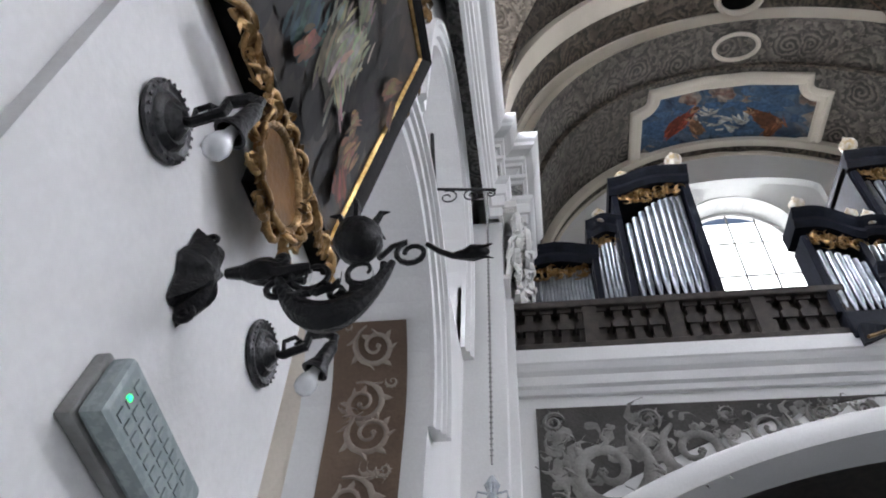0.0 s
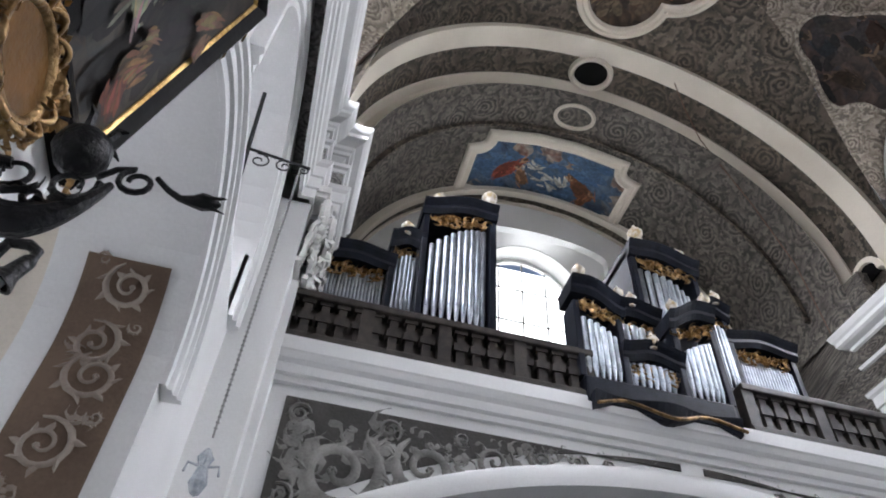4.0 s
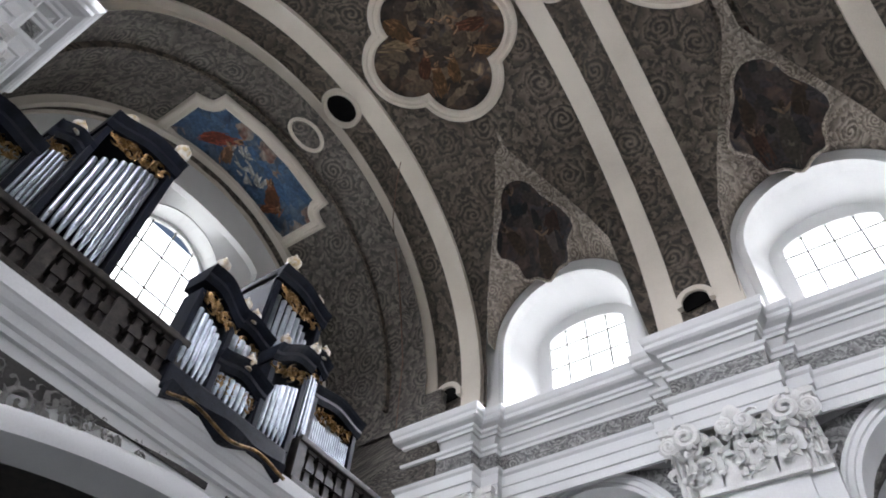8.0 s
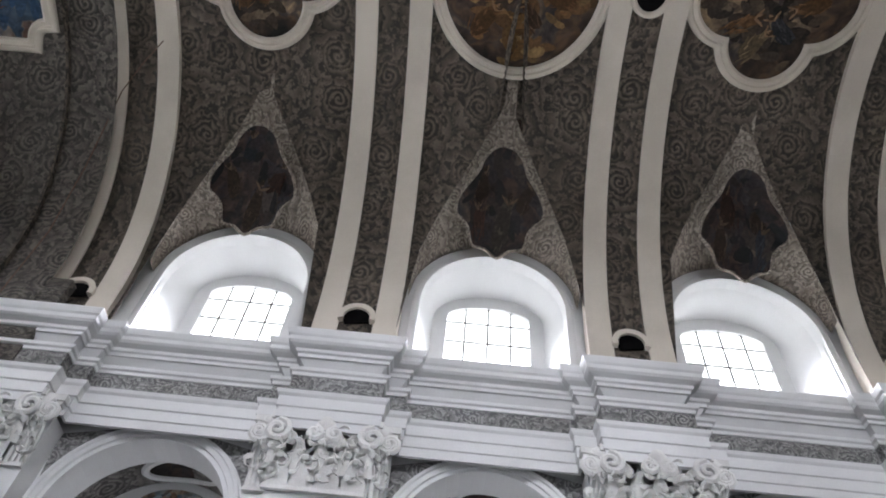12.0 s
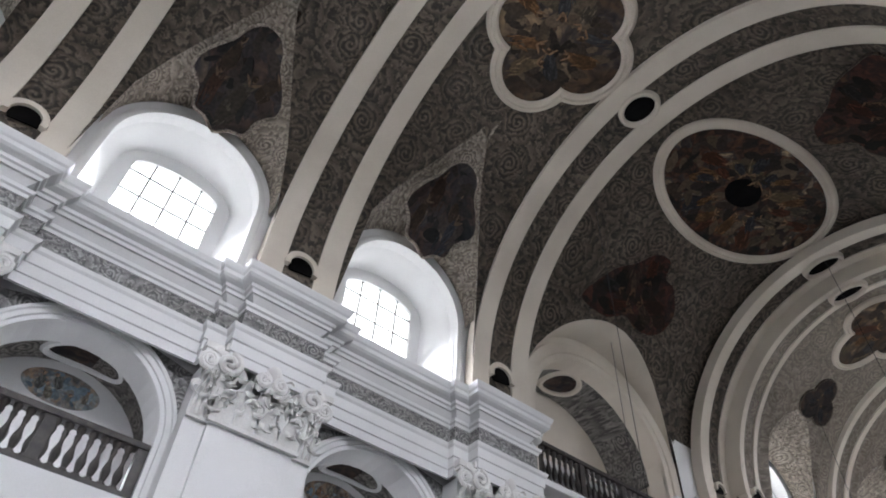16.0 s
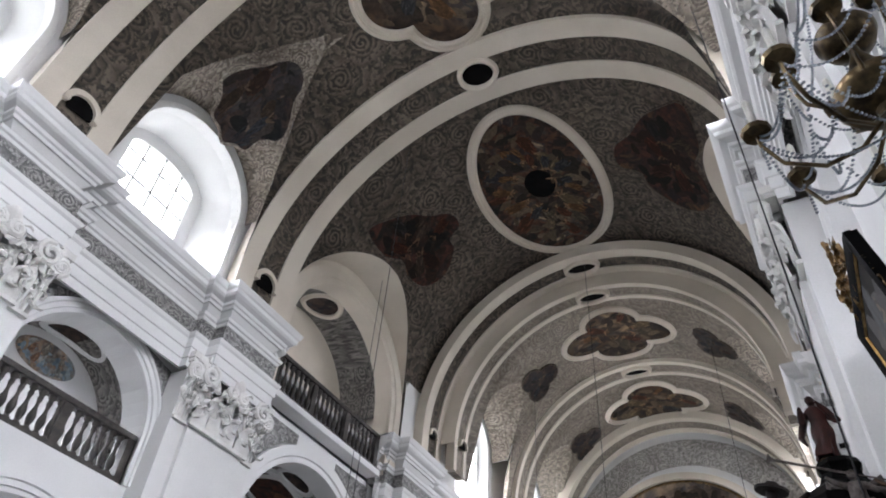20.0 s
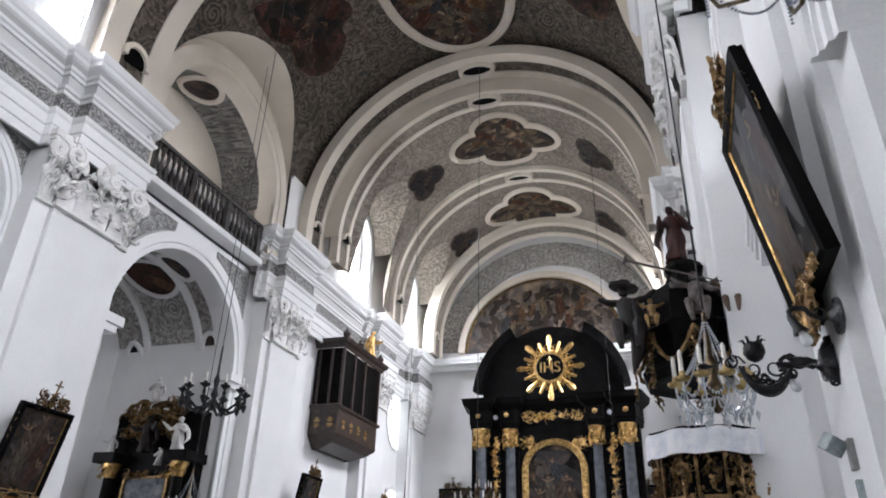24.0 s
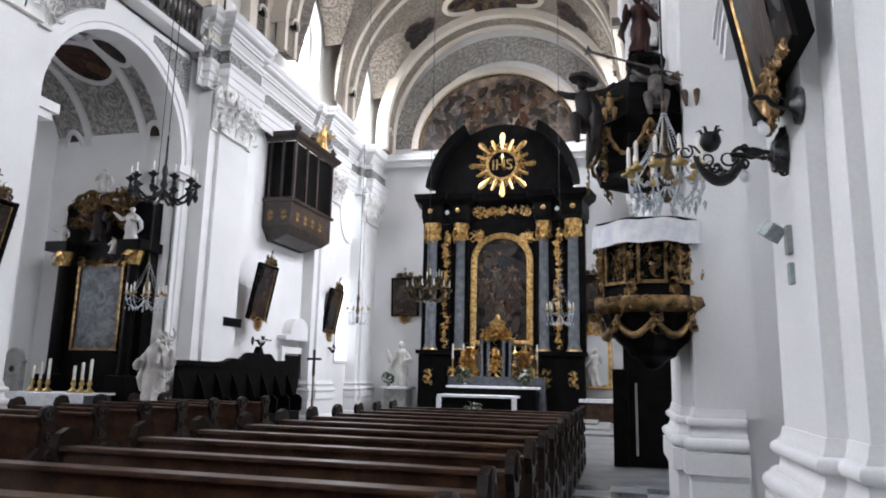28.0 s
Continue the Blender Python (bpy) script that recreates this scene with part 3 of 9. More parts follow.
# ---- pilasters ----
def capital(bm, w, z0, z1, m):
    """A leafy composite capital on a flat shaft: bell, two rows of leaves, volutes and abacus; local u along the wall, v up, w out."""
    h = z1 - z0
    def bx(u0, u1, v0, v1, w0, w1):
        vs = [bm.verts.new(m @ Vector((u, v, ww))) for u in (u0, u1) for v in (v0, v1) for ww in (w0, w1)]
        for q in [(0, 1, 3, 2), (4, 6, 7, 5), (0, 4, 5, 1), (2, 3, 7, 6), (0, 2, 6, 4), (1, 5, 7, 3)]:
            bm.faces.new([vs[i] for i in q])
    bx(-w / 2, w / 2, z0, z0 + 0.05 * h, 0, 0.07)
    bx(-w / 2 - 0.12, w / 2 + 0.12, z1 - 0.09 * h, z1, 0, 0.2)
    bx(-w / 2 - 0.08, w / 2 + 0.08, z1 - 0.14 * h, z1 - 0.09 * h, 0, 0.16)
    for row, (n, vz, vh) in enumerate(((4, 0.06, 0.36), (5, 0.26, 0.36))):
        for i in range(n):
            u = (-0.5 + (i + 0.5) / n) * w * (1.0 if row == 0 else 1.12)
            lw = w / n * 0.46
            prof = [(0.0, 0.05), (0.35, 0.09), (0.7, 0.12), (0.92, 0.2), (1.0, 0.25), (0.93, 0.28), (0.82, 0.25)]
            rows = []
            for k, (v, o) in enumerate(prof):
                ww = lw * (1.0 - 0.55 * (v ** 3))
                rows.append([m @ Vector((u + ww * s, z0 + h * (vz + vh * v), o * (0.62 if abs(s) == 1 else 1) * (0.8 + 0.2 * row))) for s in (-1, -0.5, 0, 0.5, 1)])
            grid_faces(bm, rows)
    for s in (-1, 1):
        for k, (uu, rr) in enumerate(((w / 2 - 0.02, 0.17), (0.16, 0.10))):
            pts = []
            for i in range(15):
                a = math.pi * 0.5 + s * i * 0.72
                r = rr * h * (1 - i / 17)
                pts.append(m @ Vector((s * uu + r * math.cos(a), z0 + h * 0.74 + r * math.sin(a), 0.17 + 0.05 * i / 14)))
            tube(bm, pts, [0.045 * h * (1 - 0.5 * i / 15) + 0.008 for i in range(15)], 6)
    lathe(bm, [(0.0, 0), (0.10 * h, 0.02), (0.12 * h, 0.06), (0.05 * h, 0.12), (0, 0.13)], 8, m @ Matrix.Translation((0, z1 - 0.1 * h, 0.14)))
    # loose sprays of leaves between the volutes and below the abacus
    leaves(bm, m @ Matrix.Translation((0, z0 + h * 0.62, 0.12)), w * 1.05, h * 0.3, int(22 * w) + 4, int(w * 100), 0.17, 0.11)
    leaves(bm, m @ Matrix.Translation((0, z0 + h * 0.3, 0.10)), w * 1.0, h * 0.3, int(14 * w) + 3, int(w * 50), 0.15, 0.09)
    return bm


def pilaster(y, side, w=1.42, strip=0.34, x=FACE, top=8.52, cap=7.25):
    """A flat pilaster with side strips, a moulded base on a pedestal, and a leafy capital."""
    ob = empty("pilaster", (side * x, y, 0), "white plastered wall pilaster with a leafy stucco capital", "pilaster", "pilasters along the church walls")
    s = side
    bm = B()
    box(bm, *sorted((s * x, s * 5.6)), y - w / 2, y + w / 2, 1.3, cap)
    part("shaft", bm, WHITE, ob)
    for q in (-1, 1):
        bm = B()
        a, b = sorted((y + q * (w / 2 + 0.002), y + q * (w / 2 + strip)))
        box(bm, *sorted((s * (x + 0.09), s * 5.6)), a, b, 1.25, 8.25)
        part("side_strip", bm, WHITE, ob)
    bm = B()
    prof = [(0, 1.38), (0.012, 1.38), (0.02, 1.33), (0.035, 1.30)]
    prof += [(0.035 + 0.04 * math.cos(a), 1.255 + 0.042 * math.sin(a)) for a in [math.pi / 2 - math.pi * k / 7 for k in range(8)]]
    prof += [(0.03, 1.20), (0.035, 1.16), (0.055, 1.125)]
    prof += [(0.055 + 0.065 * math.cos(a), 1.06 + 0.06 * math.sin(a)) for a in [math.pi / 2 - math.pi * k / 8 for k in range(9)]]
    prof += [(0.11, 0.995), (0.11, 0.80), (-0.1, 0.80), (-0.1, 1.38)]
    prof = [(o, z - 0.06) for o, z in prof]
    hw = w / 2 + strip
    path = [(s * max(5.48, x + 0.12), y - hw), (s * (x + 0.09), y - hw), (s * (x + 0.09), y - w / 2), (s * x, y - w / 2), (s * x, y + w / 2), (s * (x + 0.09), y + w / 2), (s * (x + 0.09), y + hw), (s * max(5.48, x + 0.12), y + hw)]
    path = path if s < 0 else path[::-1]
    sweep(bm, path, prof)
    smooth(part("base", bm, WHITE, ob), 32)
    bm = B()
    sweep(bm, path, [(-0.12, 0), (0.1, 0), (0.1, 0.2), (0.06, 0.26), (0.06, 0.68), (0.08, 0.74), (-0.12, 0.74)])
    part("pedestal", bm, WHITE, ob)
    bm = B()
    m = frame_m((s * (x - 0.02), y, 0), (0, -s, 0), (0, 0, 1), (-s, 0, 0))
    capital(bm, w * 1.08, cap, top, m)
    for q in (-1, 1):
        capital(bm, strip, cap, top, frame_m((s * (x + 0.09), y + q * (w / 2 + strip / 2), 0), (0, -s, 0), (0, 0, 1), (-s, 0, 0)))
    smooth(part("capital", bm, STUCCO, ob, "white stucco capital of acanthus leaves and volutes"), 50)
    return ob


for p in PIL:
    pilaster(p, -1, x=4.96)
pilaster(PIL[0], 1, x=4.96)
pilaster(-1.1, 1, 1.15, 0.06, 5.46)
pilaster(4.92, 1, 0.9, 0.3, 5.33)
pilaster(PIL[3], 1, x=4.96)
for side in (-1, 1):
    for p in CHOIR:
        pilaster(p, side, 1.2, 0.3, 4.98)

# ---- crossing bay walls, choir walls, ends ----
for side, nm in ((-1, "north"), (1, "south")):
    s = side
    bm = B()
    wall_with_arches(bm, wall_m(s * WALLX, 0, 0, s), 9.8, 14.3, 0, 9.2, [(CROSS - 0.05, 2.05, 0, 6.25, 2.1)], 0.5)
    struct("wall_crossing_" + nm, bm, WHITE, "white wall with a tall arch into a side chapel", "wall")
    bm = B()
    wall_with_arches(bm, wall_m(s * 5.2, 0, 0, s), 9.6, 14.9, 9.2, 16.3, [(12.2, 2.25, 9.2, 11.0, 2.2)], 0.5)
    struct("wall_tribune_" + nm, bm, CREAM, "wall arch above the tribune", "wall")
    bm = B()
    wall_with_arches(bm, wall_m(s * 5.45, 0, 0, s), 14.3, EAST, 0, 10.0, [], 0.5)
    wall_with_arches(bm, wall_m(s * 5.05, 0, 0, s), 14.9, EAST, 10.0, 16.0, [(c, 1.1, 10.1, 12.45, 1.1) for c in CWIN], 0.4)
    struct("wall_choir_" + nm, bm, WHITE, "white choir wall with tall arched windows", "wall")
    bm = B()
    box(bm, *sorted((s * 9.0, s * 9.3)), -12, 28, 0, 10)
    struct("wall_aisle_" + nm, bm, WHITE, "plain white outer wall of the side chapels", "wall")
    bm = B()
    box(bm, *sorted((s * 5.58, s * 9.3)), -12, 9.8, 5.55, 5.95)
    struct("floor_gallery_" + nm, bm, WHITE, "floor of the side gallery", "floor")
    bm = B()
    box(bm, *sorted((s * 5.58, s * 9.3)), -12, 28, 9.92, 10.08)
    struct("ceiling_gallery_" + nm, bm, WHITE, "plain ceiling of the side gallery", "ceiling")
bm = B()
box(bm, -9.3, 9.3, EAST, EAST + 0.4, 0, 17)
struct("wall_east", bm, WHITE, "white end wall of the choir", "wall")
bm = B()
ring(bm, 3.45, 4.5, 0, 0.04, 0, math.pi, 48, cross_m(EAST - 0.05, 10.6, 1))
smooth(struct("trim_apse_band", bm, PALE_STUCCO, "pale stucco band round the apse arch", "moulding"))
bm = B()
wall_with_arches(bm, cross_m(WEST, 0, -1), -9.3, 9.3, 0, 17, [(0.0, 1.25, 8.4, 13.45, 1.2)], 0.6)
struct("wall_west", bm, WHITE, "white west wall with an arched window", "wall")

# ---- organ loft front ----
bm = B()
wall = cross_m(-6.6, 0, -1)
k = 40
xs = [-5.5 + 11 * i / k for i in range(k + 1)]
def loft_arch(x):
    return 5.55 - 8.6 + math.sqrt(8.6 ** 2 - x * x) if abs(x) < 4.35 else 0.0
rows = [[(x, -6.6, loft_arch(x)), (x, -6.6, 6.24), (x, -7.2, 6.24), (x, -7.2, loft_arch(x))] for x in xs]
grid_faces(bm, rows, close_v=True)
struct("wall_loft", bm, WHITE, "white front of the organ loft over a wide flat arch", "wall")
bm = B()
box(bm, -9.3, 9.3, -11.8, -6.62, 6.24, 6.45)
struct("floor_loft", bm, BALUSTER, "floor of the organ loft", "floor")


# ---- mouldings and paintings on the vaults ----
def bent(bm, r, zc):
    """Bends a flat mesh (s across the vault, y along it, w inwards) onto a barrel of radius r."""
    for v in bm.verts:
        a = v.co.x / r
        v.co = Vector(((r - v.co.z) * math.sin(a), v.co.y, zc + (r - v.co.z) * math.cos(a)))
    return bm


def foil(n, rad, dist, sx, sy, turn=0.0, k=120):
    """The outline of n overlapping lobes, counter-clockwise."""
    pts = []
    for i in range(k):
        a = 2 * math.pi * i / k
        best = 0.0
        for j in range(n):
            b = a - turn - 2 * math.pi * j / n
            q = rad * rad - (dist * math.sin(b)) ** 2
            if q >= 0:
                best = max(best, dist * math.cos(b) + math.sqrt(q))
        pts.append((sx * best * math.cos(a), sy * best * math.sin(a)))
    return pts


def oval(sx, sy, k=72):
    return [(sx * math.cos(2 * math.pi * i / k), sy * math.sin(2 * math.pi * i / k)) for i in range(k)]


FRAME_PROFILE = [(-0.02, 0.0), (0.0, 0.09), (0.05, 0.13), (0.10, 0.09), (0.13, 0.07), (0.17, 0.12), (0.22, 0.10), (0.26, 0.04), (0.26, 0.0)]


def fill(bm, pts, z, rings=8, c=(0.0, 0.0)):
    """A flat field inside an outline, in rings so that it can be bent."""
    rows = [[(c[0] + (p[0] - c[0]) * (1 - i / rings), c[1] + (p[1] - c[1]) * (1 - i / rings), z) for p in pts] for i in range(rings)]
    vr = grid_faces(bm, rows, close_v=True)
    ce = bm.verts.new((c[0], c[1], z))
    for j in range(len(pts)):
        bm.faces.new((vr[-1][j], vr[-1][(j + 1) % len(pts)], ce))
    return bm


def paint_material(name, rough, spec):
    """Brushed paint: the colour of each stroke, broken by fine grain, with raised brush marks."""
    m = bpy.data.materials.new(name)
    m.use_nodes = True
    n, l = m.node_tree.nodes, m.node_tree.links
    b = n["Principled BSDF"]
    b.inputs["Roughness"].default_value, b.inputs["Specular IOR Level"].default_value = rough, spec
    at = n.new("ShaderNodeAttribute")
    at.attribute_name = "paint"
    tc = n.new("ShaderNodeTexCoord")
    no = n.new("ShaderNodeTexNoise")
    no.inputs["Scale"].default_value, no.inputs["Detail"].default_value = 14.0, 5.0
    l.new(tc.outputs["Object"], no.inputs["Vector"])
    ra = n.new("ShaderNodeValToRGB")
    ra.color_ramp.elements[0].position, ra.color_ramp.elements[0].color = 0.3, (0.6, 0.6, 0.6, 1)
    ra.color_ramp.elements[1].position, ra.color_ramp.elements[1].color = 0.7, (1.3, 1.27, 1.2, 1)
    l.new(no.outputs[0], ra.inputs[0])
    mu = n.new("ShaderNodeMixRGB")
    mu.blend_type, mu.inputs[0].default_value = "MULTIPLY", 1.0
    l.new(at.outputs["Color"], mu.inputs[1])
    l.new(ra.outputs[0], mu.inputs[2])
    l.new(mu.outputs[0], b.inputs["Base Color"])
    bu = n.new("ShaderNodeBump")
    bu.inputs["Strength"].default_value, bu.inputs["Distance"].default_value = 0.2, 0.004
    l.new(no.outputs[0], bu.inputs["Height"])
    l.new(bu.outputs[0], b.inputs["Normal"])
    return m


PAINT_FRESCO = paint_material("fresco_strokes", 0.75, 0.2)
PAINT_OIL = paint_material("oil_strokes", 0.45, 0.15)
BROWNS = ([(0.045, 0.034, 0.027), (0.075, 0.055, 0.04), (0.028, 0.022, 0.019), (0.11, 0.085, 0.06)], [(0.19, 0.10, 0.045), (0.13, 0.05, 0.028), (0.24, 0.18, 0.11), (0.06, 0.062, 0.07), (0.15, 0.12, 0.09)], (0.26, 0.16, 0.095))
GOLDEN = ([(0.15, 0.085, 0.035), (0.10, 0.055, 0.024), (0.20, 0.13, 0.06)], [(0.16, 0.08, 0.035), (0.09, 0.05, 0.03), (0.24, 0.18, 0.10)], (0.26, 0.16, 0.09))
REDS = ([(0.016, 0.010, 0.008), (0.024, 0.013, 0.010), (0.011, 0.008, 0.007)], [(0.085, 0.026, 0.015), (0.05, 0.02, 0.014), (0.07, 0.05, 0.035), (0.03, 0.026, 0.026)], (0.12, 0.07, 0.042))
DUSKY = ([(0.03, 0.026, 0.027), (0.02, 0.018, 0.019), (0.045, 0.036, 0.032)], [(0.075, 0.05, 0.036), (0.04, 0.045, 0.055), (0.09, 0.075, 0.06), (0.06, 0.03, 0.022)], (0.13, 0.088, 0.06))
PALES = ([(0.20, 0.27, 0.33), (0.26, 0.32, 0.36), (0.33, 0.34, 0.33)], [(0.42, 0.26, 0.18), (0.36, 0.33, 0.28), (0.24, 0.25, 0.24)], (0.46, 0.31, 0.23))


def within(pts):
    """A test for places inside a closed outline."""
    def test(x, y):
        odd = False
        for (x0, y0), (x1, y1) in zip(pts, pts[1:] + pts[:1]):
            if (y0 > y) != (y1 > y) and x < (x1 - x0) * (y - y0) / (y1 - y0) + x0:
                odd = not odd
        return odd
    return test


def robed(out, rnd, x, y, h, lean, robe, skin):
    """Brush strokes of one robed shape of height h about (x, y): folds, limbs and a head."""
    ax, ay = math.cos(math.pi / 2 + lean), math.sin(math.pi / 2 + lean)
    out.append((x - h * ax * 0.1, y - h * ay * 0.1, 0.8 * h, 0.4 * h, math.pi / 2 + lean, tuple(c * 0.4 for c in robe)))
    out.append((x + h * ax * 0.14, y + h * ay * 0.14, 0.4 * h, 0.26 * h, math.pi / 2 + lean + 0.3, tuple(c * 0.62 for c in robe)))
    for i in range(30):
        f = rnd.random() * 0.72 - 0.45
        o = (rnd.random() - 0.5) * 0.42 * (0.75 - f)
        q = 0.35 + 0.45 * (i / 30) + (0.45 if i > 18 else 0.2) * rnd.random()
        out.append((x + h * (ax * f - ay * o), y + h * (ay * f + ax * o), h * (0.18 + 0.22 * rnd.random()), h * (0.018 + 0.03 * rnd.random()), math.pi / 2 + lean + o * 1.6 + (rnd.random() - 0.5) * 0.6, tuple(c * q for c in robe)))
    sx, sy = x + h * ax * 0.26, y + h * ay * 0.26
    for k in (-1, 1):
        a = lean + (0.3 + 1.1 * rnd.random()) * k + (0 if k > 0 else math.pi)
        q = 0.7 + 0.4 * rnd.random()
        out.append((sx + 0.13 * h * math.cos(a), sy + 0.13 * h * math.sin(a), 0.28 * h, 0.06 * h, a, tuple(c * q for c in skin)))
    hx, hy = x + h * ax * 0.4, y + h * ay * 0.4
    out.append((hx - 0.02 * h, hy + 0.02 * h, 0.17 * h, 0.14 * h, lean + 1.2, tuple(c * 0.22 for c in skin)))
    out.append((hx, hy, 0.12 * h, 0.095 * h, lean + 1.4, skin))


def strokes(parent, place, test, items, material, name="brushwork"):
    """Thin layers of paint, one lens-shaped dab for each stroke, on the surface that place(u, v, lift) describes."""
    bm = B()
    lay = bm.loops.layers.float_color.new("paint")
    n = 0
    for x, y, L, W, a, col in items:
        c, q = math.cos(a), math.sin(a)
        ring_pts = []
        for k in range(10):
            b = 2 * math.pi * k / 10
            u, v = L / 2 * math.cos(b), W / 2 * math.sin(b) * (1 - 0.25 * math.cos(b)) + 0.25 * min(W, 0.2 * L) * math.cos(b) ** 2
            ring_pts.append((x + u * c - v * q, y + u * q + v * c))
        if not all(test(*p) for p in ring_pts):
            continue
        n += 1
        f = bm.faces.new([bm.verts.new(place(p[0], p[1], 0.002 + 0.00006 * n)) for p in ring_pts])
        for lo in f.loops:
            lo[lay] = (*col, 1.0)
    return tagged(part(name, bm, material, parent, "painted robed figures and clouds"), kind="stuff")


def crowd(seed, rx, ry, hf, nf, nc, pal, up=None):
    """Strokes of clouds and robed shapes spread over a field of half-sizes rx, ry."""
    rnd = random.Random(seed)
    out = []
    for i in range(nc):
        r, a = math.sqrt(rnd.random()), rnd.random() * 6.283
        c = rnd.choice(pal[0])
        q = 0.6 + 0.8 * rnd.random()
        L = hf * (0.35 + 0.5 * rnd.random())
        out.append((rx * r * math.cos(a), ry * r * math.sin(a), L, L * 0.45, rnd.random() * 6.283, tuple(k * q for k in c)))
    for i in range(nf):
        a = 2 * math.pi * (i + 0.6 * rnd.random()) / nf
        r = 0.35 + 0.42 * rnd.random()
        x, y = rx * r * math.cos(a), ry * r * math.sin(a)
        lean = (up if up is not None else math.atan2(-y, -x) - math.pi / 2) + (rnd.random() - 0.5) * 1.0
        robed(out, rnd, x, y, hf * (0.8 + 0.4 * rnd.random()), lean, rnd.choice(pal[1]), pal[2])
    return out


def medallion(name, pts, s, y, r, zc, paint, label, frame_w=1.0, moulded=True, items=()):
    """A ceiling painting in a moulded white frame, bent onto the vault."""
    ob = tagged(new(name), label, "ceiling painting", "paintings on the vault")
    bm = B()
    fill(bm, pts, 0.035)
    for v in bm.verts:
        v.co.x += s
        v.co.y += y
    bent(bm, r, zc)
    smooth(part("painting", bm, paint, ob))
    if items:
        def place(u, v, lift):
            a, rr = (u + s) / r, r - 0.035 - lift
            return Vector((rr * math.sin(a), v + y, zc + rr * math.cos(a)))
        strokes(ob, place, within(list(pts)), items, PAINT_FRESCO)
    if moulded:
        bm = B()
        sweep(bm, pts, [(o * frame_w, w) for o, w in FRAME_PROFILE], closed=True)
        for v in bm.verts:
            v.co.x += s
            v.co.y += y
        bent(bm, r, zc)
        smooth(part("frame", bm, CREAM, ob, "moulded cream stucco frame"), 50)
    else:
        bm = B()
        sweep(bm, pts, [(-0.012, 0.0), (-0.004, 0.046), (0.02, 0.05), (0.035, 0.0)], closed=True)
        for v in bm.verts:
            v.co.x += s
            v.co.y += y
        bent(bm, r, zc)
        smooth(part("edge", bm, VAULT, ob, "raised edge of the stucco field"), 50)
    return ob


QUATRE = foil(4, 0.80, 0.80, 1.0, 0.98)
medallion("ceiling_painting", QUATRE, 0, BAYS[0], RV, SPRING, FRESCO, "dark brown quatrefoil fresco in a moulded white frame", items=crowd(1, 1.5, 1.45, 0.8, 9, 90, BROWNS))
medallion("ceiling_painting", oval(1.78, 1.62), 0, BAYS[1], RV, SPRING, FRESCO, "round golden-brown fresco in a moulded white frame", items=crowd(2, 1.75, 1.6, 0.8, 7, 120, GOLDEN))
medallion("ceiling_painting", QUATRE, 0, BAYS[2], RV, SPRING, FRESCO, "dark quatrefoil fresco of robed shapes in a white frame", items=crowd(3, 1.5, 1.45, 0.85, 8, 90, BROWNS))
OVAL = medallion("ceiling_painting", oval(1.6, 2.6), 0, 12.85, 5.2, SPRING, FRESCO_OVAL, "large oval fresco with a dark centre hole, crossing vault", items=crowd(4, 1.6, 2.6, 0.8, 14, 130, BROWNS) + crowd(14, 1.6, 2.6, 0.62, 12, 20, BROWNS))
# flat black oval, the shade of the centre hole put into its colour
bm = B()
fill(bm, oval(0.42, 0.52), 0.06)
for v in bm.verts:
    v.co.y += 12.75
bent(bm, 5.2, SPRING)
part("centre_hole", bm, BLACK, OVAL, "flat black oval for the shade of a round opening")
def rounded(pts, k=8):
    """A smooth closed line through a few corner points."""
    out, n = [], len(pts)
    for i in range(n):
        p0, p1, p2, p3 = (Vector(pts[(i + j - 1) % n]) for j in range(4))
        for q in range(k):
            t = q / k
            out.append(tuple(0.5 * (2 * p1 + (p2 - p0) * t + (2 * p0 - 5 * p1 + 4 * p2 - p3) * t * t + (3 * p1 - p0 - 3 * p2 + p3) * t ** 3)))
    return out


# lobes about a centre at arc -3.95, y 12.4 on the crossing vault
TREFOIL = rounded([(-0.85, -1.6), (-0.2, -1.35), (0.35, -1.0), (0.75, -0.55), (1.25, -0.15), (1.3, 0.35), (0.85, 0.55), (0.75, 0.95), (0.2, 1.4), (-0.35, 1.35), (-0.7, 1.0), (-0.8, 0.4), (-0.65, -0.1), (-0.95, -0.7)])
for s in (-1, 1):
    pts = TREFOIL if s < 0 else [(-x, y) for x, y in reversed(TREFOIL)]
    medallion("ceiling_painting", pts if s < 0 else [(x * 1.2, y * 1.25) for x, y in pts], s * 3.9, 12.4 - 0.25 * (s > 0), 5.2, SPRING, FRESCO_RED, "dark red-brown lobed fresco on the bare vault", moulded=False, items=crowd(5 + s, 1.0, 1.3, 0.85, 6, 60, REDS))
CLOUDY = foil(4, 0.72, 0.80, 1.18, 0.86)
for yy in (19.5, 24.2):
    medallion("ceiling_painting", CLOUDY, 0, yy, 4.6, SPRING, FRESCO, "four-lobed fresco in a white frame on the choir vault", 0.7, items=crowd(int(yy), 1.6, 1.1, 0.7, 8, 70, BROWNS))
    for s in (-1, 1):
        medallion("ceiling_painting", foil(3, 0.42, 0.36, 1.0, 1.0), s * 3.15, yy + 0.3, 4.6, SPRING, FRESCO_DARK, "small faded fresco beside a choir window", moulded=False, items=crowd(int(yy) + s, 0.6, 0.6, 0.45, 3, 20, DUSKY))
